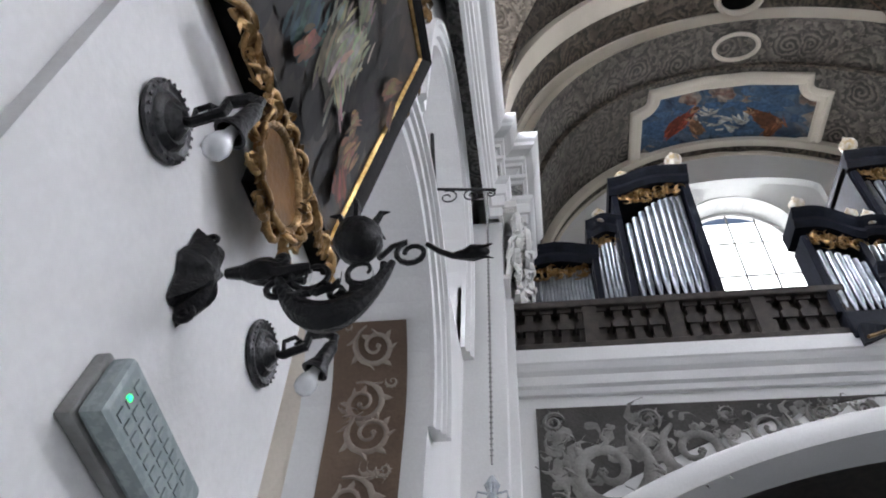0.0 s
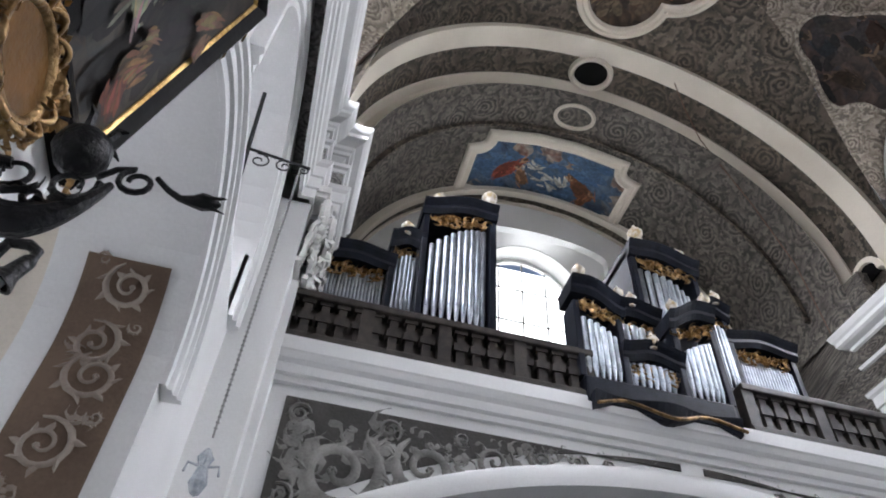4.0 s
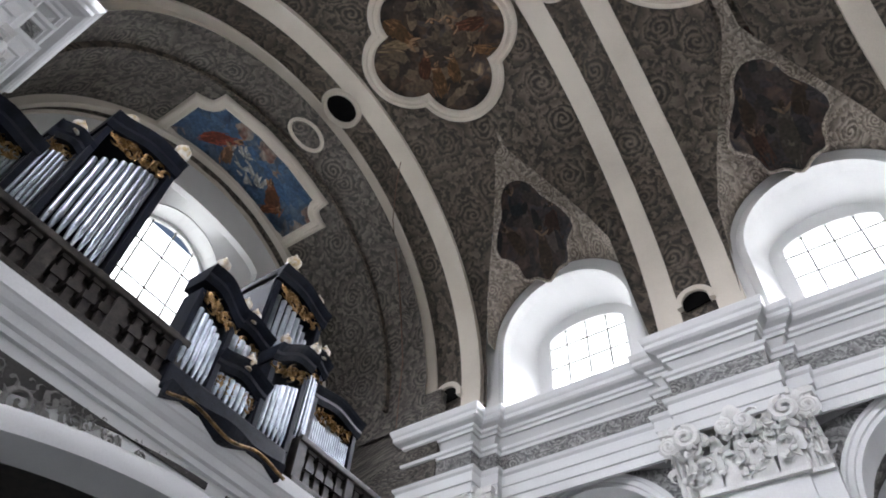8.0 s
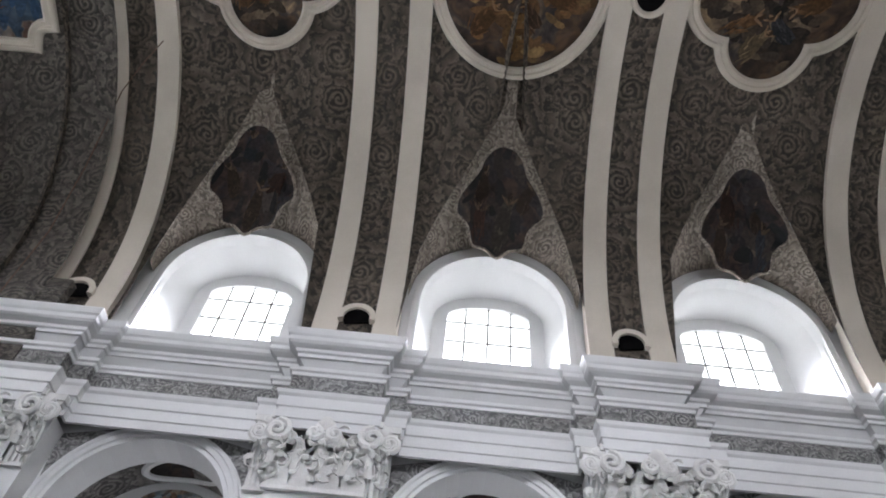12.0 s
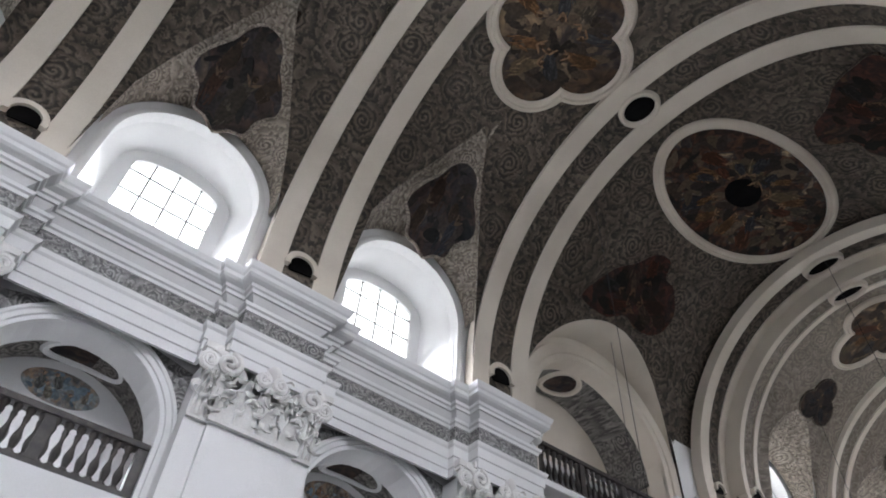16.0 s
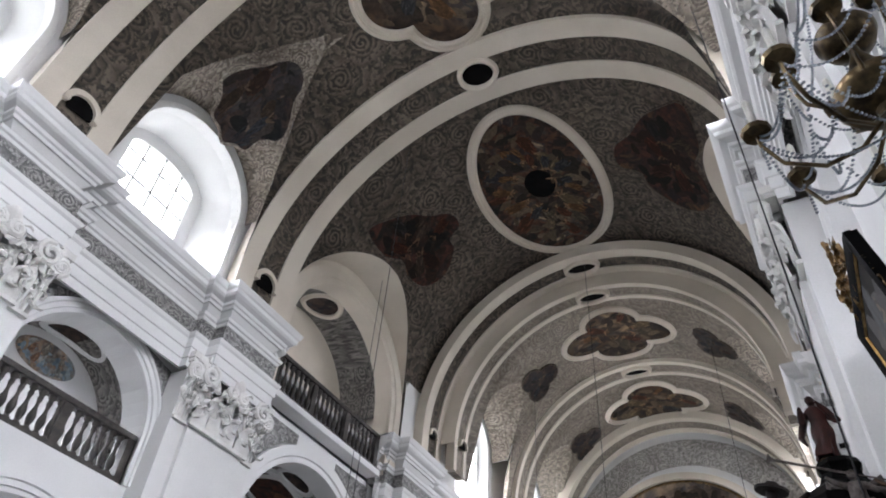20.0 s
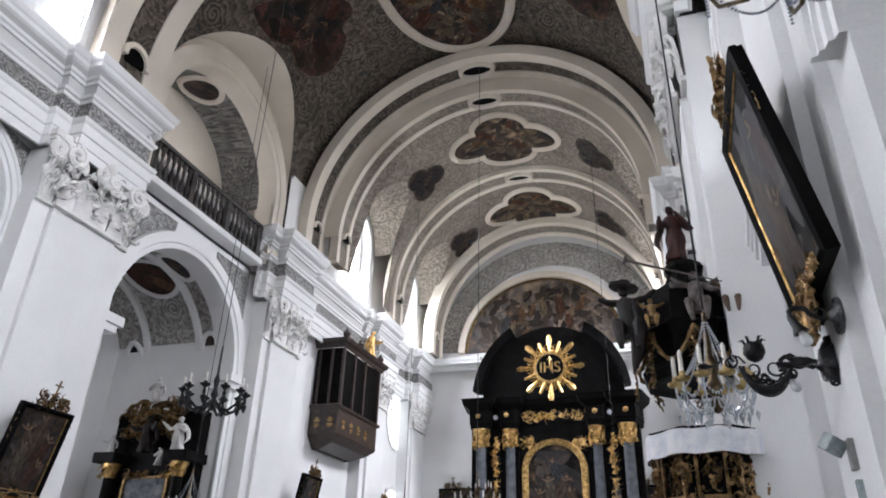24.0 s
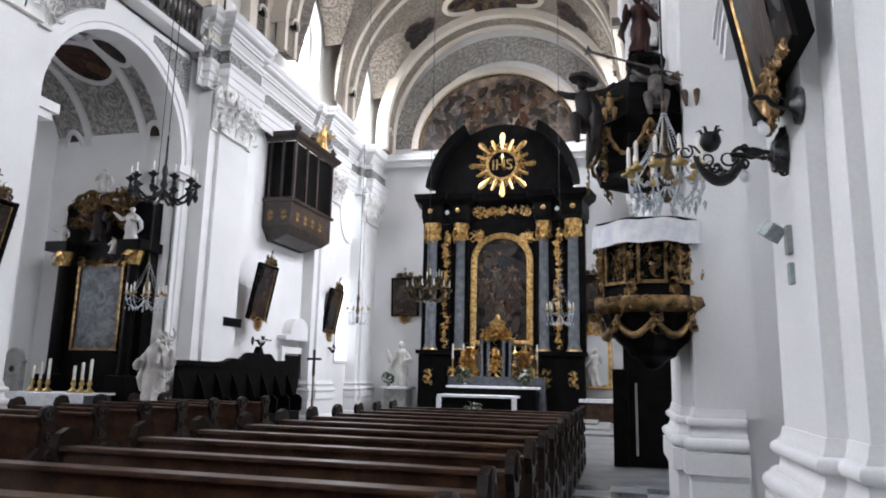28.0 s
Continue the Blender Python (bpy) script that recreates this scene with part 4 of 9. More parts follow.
# a long field whose corners are cut by concave quarter circles
OCT = []
for qx, qy, a0 in ((1, 1, 1.5), (-1, 1, 2.0), (-1, -1, 0.5), (1, -1, 1.0)):
    arc = [(qx * 2.08 + 0.46 * math.cos(math.pi * (a0 - 0.5 * k / 8)), qy * 1.05 + 0.46 * math.sin(math.pi * (a0 - 0.5 * k / 8))) for k in range(9)]
    OCT += arc if (qx * qy > 0) == (abs(arc[0][0]) > abs(arc[-1][0])) else arc[::-1]
def finer(pts, k=5):
    return [(a[0] + (b[0] - a[0]) * i / k, a[1] + (b[1] - a[1]) * i / k) for a, b in zip(pts, pts[1:] + pts[:1]) for i in range(k)]
BLUE_SKY = []
_r = random.Random(9)
for _i in range(120):
    _q = 0.75 + 0.5 * _r.random()
    BLUE_SKY.append(((_r.random() - 0.5) * 3.9, (_r.random() - 0.5) * 2.2, 0.5 + 0.4 * _r.random(), 0.2, _r.random() * 0.6, tuple(c * _q for c in _r.choice([(0.04, 0.085, 0.165), (0.05, 0.095, 0.17), (0.065, 0.10, 0.155)]))))
for _i in range(46):
    _f = _r.random()
    _q = 0.5 + 0.7 * _r.random()
    BLUE_SKY.append((0.75 - 1.4 * _f, 0.18 * math.sin(7 * _f) + (_r.random() - 0.5) * 0.4, 0.2 + 0.2 * _r.random(), 0.05 + 0.05 * _r.random(), 0.5 * math.cos(7 * _f) + _r.random(), (0.40 * _q, 0.39 * _q, 0.37 * _q)))
robed(BLUE_SKY, _r, 0.95, 0.1, 1.0, 0.9, (0.28, 0.06, 0.035), (0.32, 0.17, 0.10))
robed(BLUE_SKY, _r, 0.6, -0.1, 0.7, -0.6, (0.28, 0.15, 0.08), (0.33, 0.19, 0.12))
robed(BLUE_SKY, _r, -0.95, -0.05, 1.0, -1.0, (0.20, 0.075, 0.035), (0.30, 0.16, 0.09))
robed(BLUE_SKY, _r, -1.2, -0.3, 0.6, 0.5, (0.24, 0.09, 0.04), (0.30, 0.16, 0.09))
medallion("ceiling_painting", [(x * 0.96, y * 0.84) for x, y in finer(OCT, 3)], 0.1, -9.8, 4.72, SPRING, FRESCO_BLUE, "blue fresco with cut corners in a white frame above the organ", 1.1, items=BLUE_SKY)

# cartouches on the lunettes over the nave windows
SHIELD = rounded([(-0.02, 1.0), (-0.2, 0.93), (-0.33, 0.75), (-0.42, 0.5), (-0.62, 0.25), (-0.72, 0.0), (-0.68, -0.25), (-0.5, -0.42), (-0.42, -0.62), (-0.2, -0.66), (0, -0.74), (0.2, -0.66), (0.42, -0.62), (0.5, -0.42), (0.68, -0.25), (0.72, 0.0), (0.62, 0.25), (0.42, 0.5), (0.33, 0.75), (0.2, 0.93)], 3)
for i, c in enumerate(BAYS):
    for s in (-1, 1):
        bm = B()
        pts = [(u * 1.3, v) for u, v in SHIELD]
        fill(bm, pts, 0.0)
        for v in bm.verts:
            u, w = v.co.x, v.co.y
            q = 0.50 + 0.40 * w
            x = 5.2 - 2.35 * max(0.03, min(1, q))
            zz = 13.74 + 0.53 * (5.2 - x) - 0.10 - 0.55 * u * u
            zb = SPRING + math.sqrt(RV * RV - x * x) - 0.05
            v.co = Vector((s * x, c + u, min(zz, zb)))
        lp = tagged(new("lunette_painting"), "dark shield-shaped fresco on the lunette above a window", "ceiling painting", "paintings above the windows")
        edge = [v.co.copy() for v in bm.verts][:len(pts)]
        smooth(part("painting", bm, FRESCO_DARK, lp))

        def on_lunette(u, w, lift):
            x = 5.2 - 2.35 * max(0.03, min(1, 0.50 + 0.40 * w))
            zz = 13.74 + 0.53 * (5.2 - x) - 0.10 - 0.55 * u * u
            return Vector((s * (x - 0.5 * lift), c + u, min(zz, SPRING + math.sqrt(RV * RV - x * x) - 0.05) - 0.004 - lift))
        strokes(lp, on_lunette, within(pts), crowd(40 + i * 2 + s, 0.85, 0.8, 0.7, 4, 46, DUSKY, 0.0), PAINT_FRESCO)
        bm = B()
        tube(bm, [p + Vector((-s * 0.02, 0, -0.02)) for p in edge + edge[:1]], 0.035, 6)
        smooth(part("edge_moulding", bm, LUNETTE, lp, "pale stucco edge"))

# oculi on the arches
def oculus(y, r, zc, sy, sx=0.40):
    ob = tagged(new("oculus"), "white oval ring on the arch crown round a black sheet for the shaded hole", "oculus", "oculi of the arches")
    bm = B()
    sweep(bm, oval(sx, sy, 40), [(-0.03, -0.1), (0, 0.10), (0.05, 0.15), (0.10, 0.12), (0.13, -0.1)], closed=True)
    for v in bm.verts:
        v.co.y += y
    smooth(part("ring", bent(bm, r - 0.1, zc), CREAM, ob))
    # no hole is cut: a black sheet gives the shade inside the ring
    bm = B()
    fill(bm, oval(sx, sy, 40), 0.0, 2)
    for v in bm.verts:
        v.co.y += y
    part("opening", bent(bm, r - 0.12, zc), BLACK, ob)
    return ob


for p in PIL:
    oculus(p, RV, SPRING, 0.32)
oculus(-8.0, 4.92, SPRING, 0.25, 0.42)
oculus(16.1, 4.87, SPRING, 0.22, 0.45)
oculus(17.0, 4.42, SPRING, 0.20, 0.42)
oculus(21.75, 4.57, SPRING, 0.2, 0.42)
for p, r in [(q, RV) for q in PIL] + [(16.1, 4.95), (17.0, 4.45), (21.75, 4.6), (25.7, 4.6)]:
    for s in (-1, 1):
        x = r - (0.14 if r == RV else 0.2) - 0.02
        ob = tagged(new("foot_niche"), "small round-headed niche at an arch foot, its shade a black plate", "niche", "niches at the arch feet")
        bm = B()
        q = 1.0 if r == RV else 0.62
        ring(bm, 0.25 * q, 0.36 * q, -0.06, 0.1, -0.2, math.pi + 0.2, 20, wall_m(s * x, p, 11.02, s))
        smooth(part("ring", bm, CREAM, ob))
        # thin black plate in place of a shaded hollow
        bm = B()
        prism(bm, [(0.26 * q * math.cos(a), 0.26 * q * math.sin(a)) for a in [i * math.pi / 10 - 0.3 for i in range(14)]], wall_m(s * (x + 0.005), p, 11.02, s), 0.03)
        part("recess", bm, BLACK, ob)

# ---- windows ----
def lattice_window(name, m, hw, v0, spring, rise, cols, rows_n, label):
    """An arched window: frame, glazing bars, panes; local u across, v up, w outwards."""
    ob = tagged(new(name), label, "window", kind="structure")
    k = 24
    arc = [(-hw, v0), (-hw, spring)] + [(-hw * math.cos(math.pi * i / k), spring + rise * math.sin(math.pi * i / k)) for i in range(1, k)] + [(hw, spring), (hw, v0)]
    bm = B()
    sweep(bm, arc, [(0, 0), (0.09, 0), (0.09, 0.1), (0, 0.1)], closed=True, m=m)
    part("window_frame", bm, WHITE, ob)
    for i in range(1, cols):
        u = -hw + 2 * hw * i / cols
        top = spring + rise * math.sqrt(max(0, 1 - (u / hw) ** 2))
        bm = B()
        tube(bm, [m @ Vector((u, v0, 0.05)), m @ Vector((u, top, 0.05))], 0.024, 6)
        part("glazing_bar", bm, STONE, ob)
    for j in range(1, rows_n):
        v = v0 + (spring + rise - v0) * j / rows_n
        w = hw if v < spring else hw * math.sqrt(max(0, 1 - ((v - spring) / rise) ** 2))
        bm = B()
        tube(bm, [m @ Vector((-w, v, 0.05)), m @ Vector((w, v, 0.05))], 0.022, 6)
        part("glazing_bar", bm, STONE, ob)
    bm = B()
    prism(bm, arc, m @ Matrix.Translation((0, 0, 0.06)), 0.006)
    pane = part("pane", bm, GLASS, ob)
    pane.visible_shadow = False
    return ob


n_win = 0
for side in (-1, 1):
    for c in BAYS:
        n_win += 1
        m = wall_m(side * 6.35, c, 0, side)
        lattice_window("window_%d" % n_win, m, 1.0, 10.35, 12.84, 0.4, 4, 5, "arched leaded clerestory window, overexposed daylight")
        # splayed white embrasure from the lunette to the window
        bm = B()
        k = 24
        def outline(hw, v0, sp, rise, x):
            return [(side * x, c - hw, v0)] + [(side * x, c - hw * math.cos(math.pi * i / k), sp + rise * math.sin(math.pi * i / k)) for i in range(k + 1)] + [(side * x, c + hw, v0)]
        grid_faces(bm, [outline(1.48, 10.1, 12.05, 1.55, 5.5), outline(1.36, 10.2, 12.15, 1.4, 5.75), outline(1.22, 10.34, 12.7, 0.82, 6.36)], close_v=True)
        grid_faces(bm, [outline(1.22, 10.34, 12.7, 0.82, 6.36), outline(0.98, 10.36, 12.84, 0.39, 6.36)], close_v=True)
        smooth(struct("embrasure", bm, WHITE, "white splayed window reveal", "window reveal"), 30)
        bm = B()
        sweep(bm, [(-1.48, 10.1), (-1.48, 12.05)] + [(-1.48 * math.cos(math.pi * i / k), 12.05 + 1.55 * math.sin(math.pi * i / k)) for i in range(1, k)] + [(1.48, 12.05), (1.48, 10.1)], [(0, -0.03), (0.0, -0.08), (-0.10, -0.08), (-0.16, -0.03), (-0.16, 0.05), (0, 0.05)], m=wall_m(side * 5.3, c, 0, side))
        smooth(struct("trim_window", bm, WHITE, "moulded white arch round a window", "moulding"), 40)
    for c in CWIN:
        n_win += 1
        lattice_window("window_%d" % n_win, wall_m(side * 5.42, c, 0, side), 1.1, 10.12, 12.45, 1.1, 3, 5, "tall arched choir window with glazing bars")
n_win += 1
lattice_window("window_%d" % n_win, cross_m(WEST - 0.5, 0, -1), 1.25, 8.4, 13.45, 1.2, 4, 6, "large arched west window behind the organ")
bm = B()
k = 24
def worl(hw, v0, sp, rise, y):
    return [(-hw, y, v0)] + [(-hw * math.cos(math.pi * i / k), y, sp + rise * math.sin(math.pi * i / k)) for i in range(k + 1)] + [(hw, y, v0)]
grid_faces(bm, [worl(1.85, 8.1, 14.15, 0.5, WEST + 0.36), worl(1.27, 8.4, 13.45, 1.22, WEST - 0.002)], close_v=True)
smooth(struct("embrasure_west", bm, WHITE, "white splayed reveal of the west window", "window reveal"), 30)
bm = B()
wall_with_arches(bm, cross_m(WEST + 0.55, 0, -1), -5.2, 5.2, 6.1, 16.0, [(0, 1.85, 8.1, 14.15, 0.5)], 0.22)
struct("wall_west_inner", bm, WHITE, "white wall round the west window recess", "wall")
rib("trim_rib", WEST + 0.72, 4.76, SPRING, (0.18, 0.2, 0.18), 0.22)
# east lunette fresco
bm = B()
prism(bm, [(3.2 * math.cos(math.pi * i / 40) - 0.2, 3.0 * math.sin(math.pi * i / 40)) for i in range(41)], cross_m(EAST - 0.02, 10.5, -1), 0.03)
af = tagged(new("apse_fresco"), "dark semicircular fresco on the wall above the high altar", "fresco")
part("painting", bm, FRESCO_APSE, af)
strokes(af, lambda u, v, lift: Vector((u - 0.2, EAST - 0.052 - lift, 10.5 + v)), within([(3.1 * math.cos(math.pi * i / 40), 2.9 * math.sin(math.pi * i / 40)) for i in range(41)]), [(x, y + 1.2, L, W, a, tuple(k * 0.6 for k in c)) for x, y, L, W, a, c in crowd(60, 2.7, 1.35, 0.85, 14, 130, BROWNS, 0.0)], PAINT_FRESCO)
bm = B()
ring(bm, 3.08, 3.16, 0.0, 0.05, 0.03, math.pi - 0.03, 48, cross_m(EAST - 0.05, 10.5, -1) @ Matrix.Translation((-0.2, 0, 0)) @ Matrix.Diagonal((1, 0.94, 1, 1)))
smooth(part("frame", bm, GOLD_OLD, af, "thin dull gilt edge"))
bm = B()
ring(bm, 3.2, 3.45, 0, 0.2, 0, math.pi, 48, cross_m(EAST - 0.01, 10.5, -1) @ Matrix.Translation((-0.2, 0, 0)) @ Matrix.Diagonal((1, 0.94, 1, 1)))
smooth(struct("trim_apse_arch", bm, CREAM, "moulded arch round the apse fresco", "moulding"))
bm = B()
for s in (-1, 1):
    path = [(s * 5.2, EAST - 0.3), (s * 2.6, EAST - 0.3)]
    path = path if s < 0 else path[::-1]
    sweep(bm, path, [(o, z + 9.74) for o, z in CORNICE])
struct("trim_apse_cornice", bm, WHITE, "white cornice on the choir end wall", "cornice")

# ---- galleries ----
def turned(bm, h, r):
    return lathe(bm, [(r, 0), (r, 0.06 * h), (r * 0.55, 0.1 * h), (r * 0.95, 0.26 * h), (r * 1.0, 0.36 * h), (r * 0.45, 0.56 * h), (r * 0.42, 0.66 * h), (r * 0.7, 0.8 * h), (r * 0.55, 0.86 * h), (r, 0.93 * h), (r, h)], 10)


def balustrade(name, p0, p1, h, label, spacing=0.2, posts=1, category="balustrade", carved=False):
    """A rail on turned balusters between two floor points."""
    a, b = Vector(p0), Vector(p1)
    ln = (b - a).length
    d = (b - a).normalized()
    ang = math.atan2(d.y, d.x)
    ob = new(name)
    ob.matrix_world = Matrix.Translation(a) @ Matrix.Rotation(ang, 4, "Z")
    tagged(ob, label, category)
    def put(nm, bm, mt):
        me = bpy.data.meshes.new(nm)
        bm.to_mesh(me)
        bm.free()
        me.materials.append(mt)
        o = new(nm, me)
        o.parent = ob
        return o
    bm = B()
    box(bm, 0, ln, -0.11, 0.11, h - 0.1, h, 0.02)
    put("top_rail", bm, BALUSTER)
    bm = B()
    box(bm, 0, ln, -0.1, 0.1, 0, 0.09, 0.015)
    put("bottom_rail", bm, BALUSTER)
    bm = B()
    if carved:
        hh = h - 0.19
        for z0, z1, r in ((0, 0.08, 0.075), (0.08, 0.42, 0.052), (0.42, 0.62, 0.085), (0.62, 0.9, 0.05), (0.9, 1.0, 0.078)):
            box(bm, -r, r, -r * 0.7, r * 0.7, z0 * hh, z1 * hh)
    else:
        turned(bm, h - 0.19, 0.066)
    first = put("baluster", bm, BALUSTER) if carved else smooth(put("baluster", bm, BALUSTER))
    if carved:
        bm = B()
        box(bm, 0.02, ln - 0.02, -0.09, -0.06, 0.1, h - 0.11)
        put("back_board", bm, BALUSTER)
    n = int(ln / spacing)
    for i in range(n):
        o = first if i == 0 else first.copy()
        if i:
            scene.collection.objects.link(o)
            o.parent = ob
        o.location = ((i + 0.5) * ln / n, 0, 0.09)
    for i in range(posts + 2):
        bm = B()
        u = 0.07 + (ln - 0.14) * i / (posts + 1)
        box(bm, u - 0.08, u + 0.08, -0.085, 0.085, 0.08, h - 0.09)
        put("post", bm, BALUSTER)
    return ob


for c in BAYS:
    balustrade("gallery_balustrade", (-5.62, c - 1.38, 6.05), (-5.62, c + 1.38, 6.05), 0.85, "dark wooden gallery balustrade in a white arch", 0.165)
    ob = tagged(new("gallery_arch"), "white moulded arch of the side gallery", "arch", "gallery arches", kind="structure")
    for hw, fz, sp, rs, z in ((1.38, 6.05, 6.9, 1.38, 0), (1.55, 0.0, 3.75, 1.5, 0)):
        k = 28
        path = [(-hw, max(fz, 1.0)), (-hw, sp)] + [(-hw * math.cos(math.pi * i / k), sp + rs * math.sin(math.pi * i / k)) for i in range(1, k)] + [(hw, sp), (hw, max(fz, 1.0))]
        for side in (-1,) if fz < 1 else (-1, 1):
            bm = B()
            sweep(bm, path, [(0, 0.05), (0, -0.05), (-0.07, -0.05), (-0.08, -0.09), (-0.16, -0.09), (-0.18, -0.12), (-0.23, -0.12), (-0.24, 0.05)], m=wall_m(side * WALLX, c, 0, side))
            smooth(part("archivolt", bm, WHITE, ob), 40)
    # grey spandrels
    for q in (-1, 1):
        bm = B()
        pts = [(q * 1.72, 8.22)] + [(q * 1.66 * math.cos(a), 6.9 + 1.66 * math.sin(a)) for a in [i * math.pi / 2 / 12 for i in range(2, 11)]]
        prism(bm, pts if q > 0 else pts[::-1], wall_m(-WALLX + 0.004, c, 0, -1), 0.02)
        part("spandrel", bm, FRIEZE, ob)
    # gallery interior: barrel ceiling, oval fresco, back wall
    bm = B()
    ring(bm, 1.56, 1.66, 0.58, 1.5, 0, math.pi, 28, wall_m(-WALLX, c, 6.9, -1))
    smooth(struct("ceiling_gallery_vault", bm, PANEL, "grey stuccoed vault of the side gallery", "ceiling"))
    bm = B()
    prism(bm, [(1.63 * math.cos(math.pi * i / 24), 1.63 * math.sin(math.pi * i / 24)) for i in range(25)] + [(-1.63, -0.85), (1.63, -0.85)], wall_m(-6.96, c, 6.9, -1), 0.1)
    struct("wall_gallery_back", bm, WHITE, "white back wall of the side gallery", "wall")
    bm = B()
    fill(bm, oval(0.62, 0.3, 48), 0)
    for v in bm.verts:
        v.co = Vector((-6.94, c + v.co.x, 8.0 + v.co.y))
    gf = tagged(part("gallery_fresco", bm, fresco("gallery_fresco_paint", [(0.14, 0.20, 0.25), (0.26, 0.31, 0.34), (0.34, 0.25, 0.18), (0.22, 0.27, 0.31)], 1.5)), "oval pale blue fresco on the gallery back wall", "fresco", "gallery frescoes")
    strokes(gf, lambda u, v, lift: Vector((-6.938 + lift, c + u, 8.0 + v)), within(oval(0.61, 0.29, 48)), crowd(int(c * 10) + 70, 0.55, 0.26, 0.3, 5, 50, PALES, 0.0), PAINT_FRESCO)
    bm = B()
    fill(bm, oval(0.6, 0.27, 40), 0.0, 4)
    for v in bm.verts:
        u, w = v.co.x, v.co.y
        v.co = Vector((-6.52 + w, c + 0.1 + 1.545 * math.sin(u / 1.55), 6.9 + 1.545 * math.cos(u / 1.55)))
    part("vault_oval", bm, FRESCO_DARK, ob)
    bm = B()
    sweep(bm, oval(0.6, 0.27, 40), [(-0.02, 0), (0, 0.05), (0.08, 0.05), (0.12, 0)], closed=True)
    for v in bm.verts:
        u, w, h = v.co.x, v.co.y, v.co.z
        v.co = Vector((-6.52 + w, c + 0.1 + (1.555 - h) * math.sin(u / 1.55), 6.9 + (1.555 - h) * math.cos(u / 1.55)))
    part("vault_oval_frame", bm, WHITE, ob)
for c, hw, sp, rs in ((-2.97, 1.2, 4.2, 1.2), (1.75, 2.0, 4.2, 1.3), (7.0, 1.0, 4.0, 1.0)):
    k = 28
    path = [(-hw * math.cos(math.pi * i / k), sp + rs * math.sin(math.pi * i / k)) for i in range(k + 1)]
    bm = B()
    sweep(bm, path, [(0, 0.05), (0, -0.04), (-0.05, -0.05), (-0.06, -0.08), (-0.12, -0.085), (-0.13, -0.11), (-0.17, -0.11), (-0.18, -0.14), (-0.23, -0.14), (-0.24, 0.05)], m=wall_m(WALLX, c, 0, 1))
    smooth(struct("trim_arch_south", bm, WHITE, "fluted white moulding round a south arch", "moulding"), 40)
balustrade("tribune_balustrade", (-5.3, 9.95, 9.22), (-5.3, 14.2, 9.22), 0.95, "long dark balustrade of the crossing tribune", 0.17, 2)
for side in (-1, 1):
    s = side
    bm = B()
    k = 28
    sweep(bm, [(-2.25, 9.2), (-2.25, 11.0)] + [(-2.25 * math.cos(math.pi * i / k), 11.0 + 2.2 * math.sin(math.pi * i / k)) for i in range(1, k)] + [(2.25, 11.0), (2.25, 9.2)], [(0, 0.05), (0, -0.05), (-0.16, -0.05), (-0.18, -0.09), (-0.46, -0.09), (-0.5, 0.0), (-0.5, 0.05)], m=wall_m(s * 5.2, 12.2, 0, s))
    smooth(struct("trim_tribune_arch", bm, CREAM, "broad cream band round the tribune arch", "moulding"), 40)
    bm = B()
    ring(bm, 2.3, 2.4, 0.5, 1.8, 0, math.pi, 28, wall_m(s * 5.2, 12.2, 11.0, s) @ Matrix.Diagonal((1, 0.98, 1, 1)))
    smooth(struct("ceiling_tribune", bm, PANEL, "stuccoed barrel ceiling of the tribune", "ceiling"))
    for a0 in (-0.85, -0.1):
        bm = B()
        fill(bm, oval(0.5, 0.62, 40), 0.0, 4)
        for v in bm.verts:
            u, w = v.co.x / 2.2 + a0, v.co.y
            v.co = Vector((s * (6.2 + w * 0.7), 12.2 + 2.27 * math.sin(u), 11.0 + 2.22 * math.cos(u)))
        tf = tagged(new("tribune_fresco"), "oval brown fresco in a cream ring on the tribune ceiling", "fresco", "tribune frescoes")
        part("painting", bm, FRESCO_DARK, tf)
        bm = B()
        sweep(bm, oval(0.5, 0.62, 40), [(-0.02, 0), (0, 0.07), (0.1, 0.08), (0.16, 0)], closed=True)
        for v in bm.verts:
            u, w, q = v.co.x / 2.2 + a0, v.co.y, v.co.z
            v.co = Vector((s * (6.2 + w * 0.7), 12.2 + (2.28 - q) * math.sin(u), 11.0 + (2.23 - q) * math.cos(u)))
        smooth(part("frame", bm, CREAM, tf))
    bm = B()
    box(bm, *sorted((s * 6.92, s * 7.02)), 9.4, 15.2, 9.0, 14)
    struct("wall_tribune_back", bm, CREAM, "cream back wall of the tribune", "wall")
    bm = B()
    box(bm, *sorted((s * 5.5, s * 8.0)), 9.4, 15.2, 9.0, 9.2)
    struct("floor_tribune", bm, WHITE, "floor of the tribune", "floor")
    bm = B()
    box(bm, *sorted((s * 5.12, s * 5.56)), 9.86, 14.28, 9.06, 9.215, 0.02)
    struct("trim_tribune_ledge", bm, WHITE, "white ledge below the tribune balustrade", "moulding")
    for yy in (9.55, 15.05):
        bm = B()
        box(bm, *sorted((s * 5.6, s * 8.0)), yy - 0.1, yy + 0.1, 9.2, 13)
        struct("wall_tribune_side", bm, CREAM, "side wall of the tribune", "wall")
    bm = B()
    k = 28
    sweep(bm, [(-2.05, 1.0), (-2.05, 6.25)] + [(-2.05 * math.cos(math.pi * i / k), 6.25 + 2.1 * math.sin(math.pi * i / k)) for i in range(1, k)] + [(2.05, 6.25), (2.05, 1.0)], [(0, 0.05), (0, -0.06), (-0.12, -0.06), (-0.14, -0.1), (-0.36, -0.1), (-0.38, 0.05)], m=wall_m(s * WALLX, CROSS - 0.05, 0, s))
    smooth(struct("trim_chapel_arch", bm, WHITE, "moulded white arch of the side chapel", "moulding"), 40)
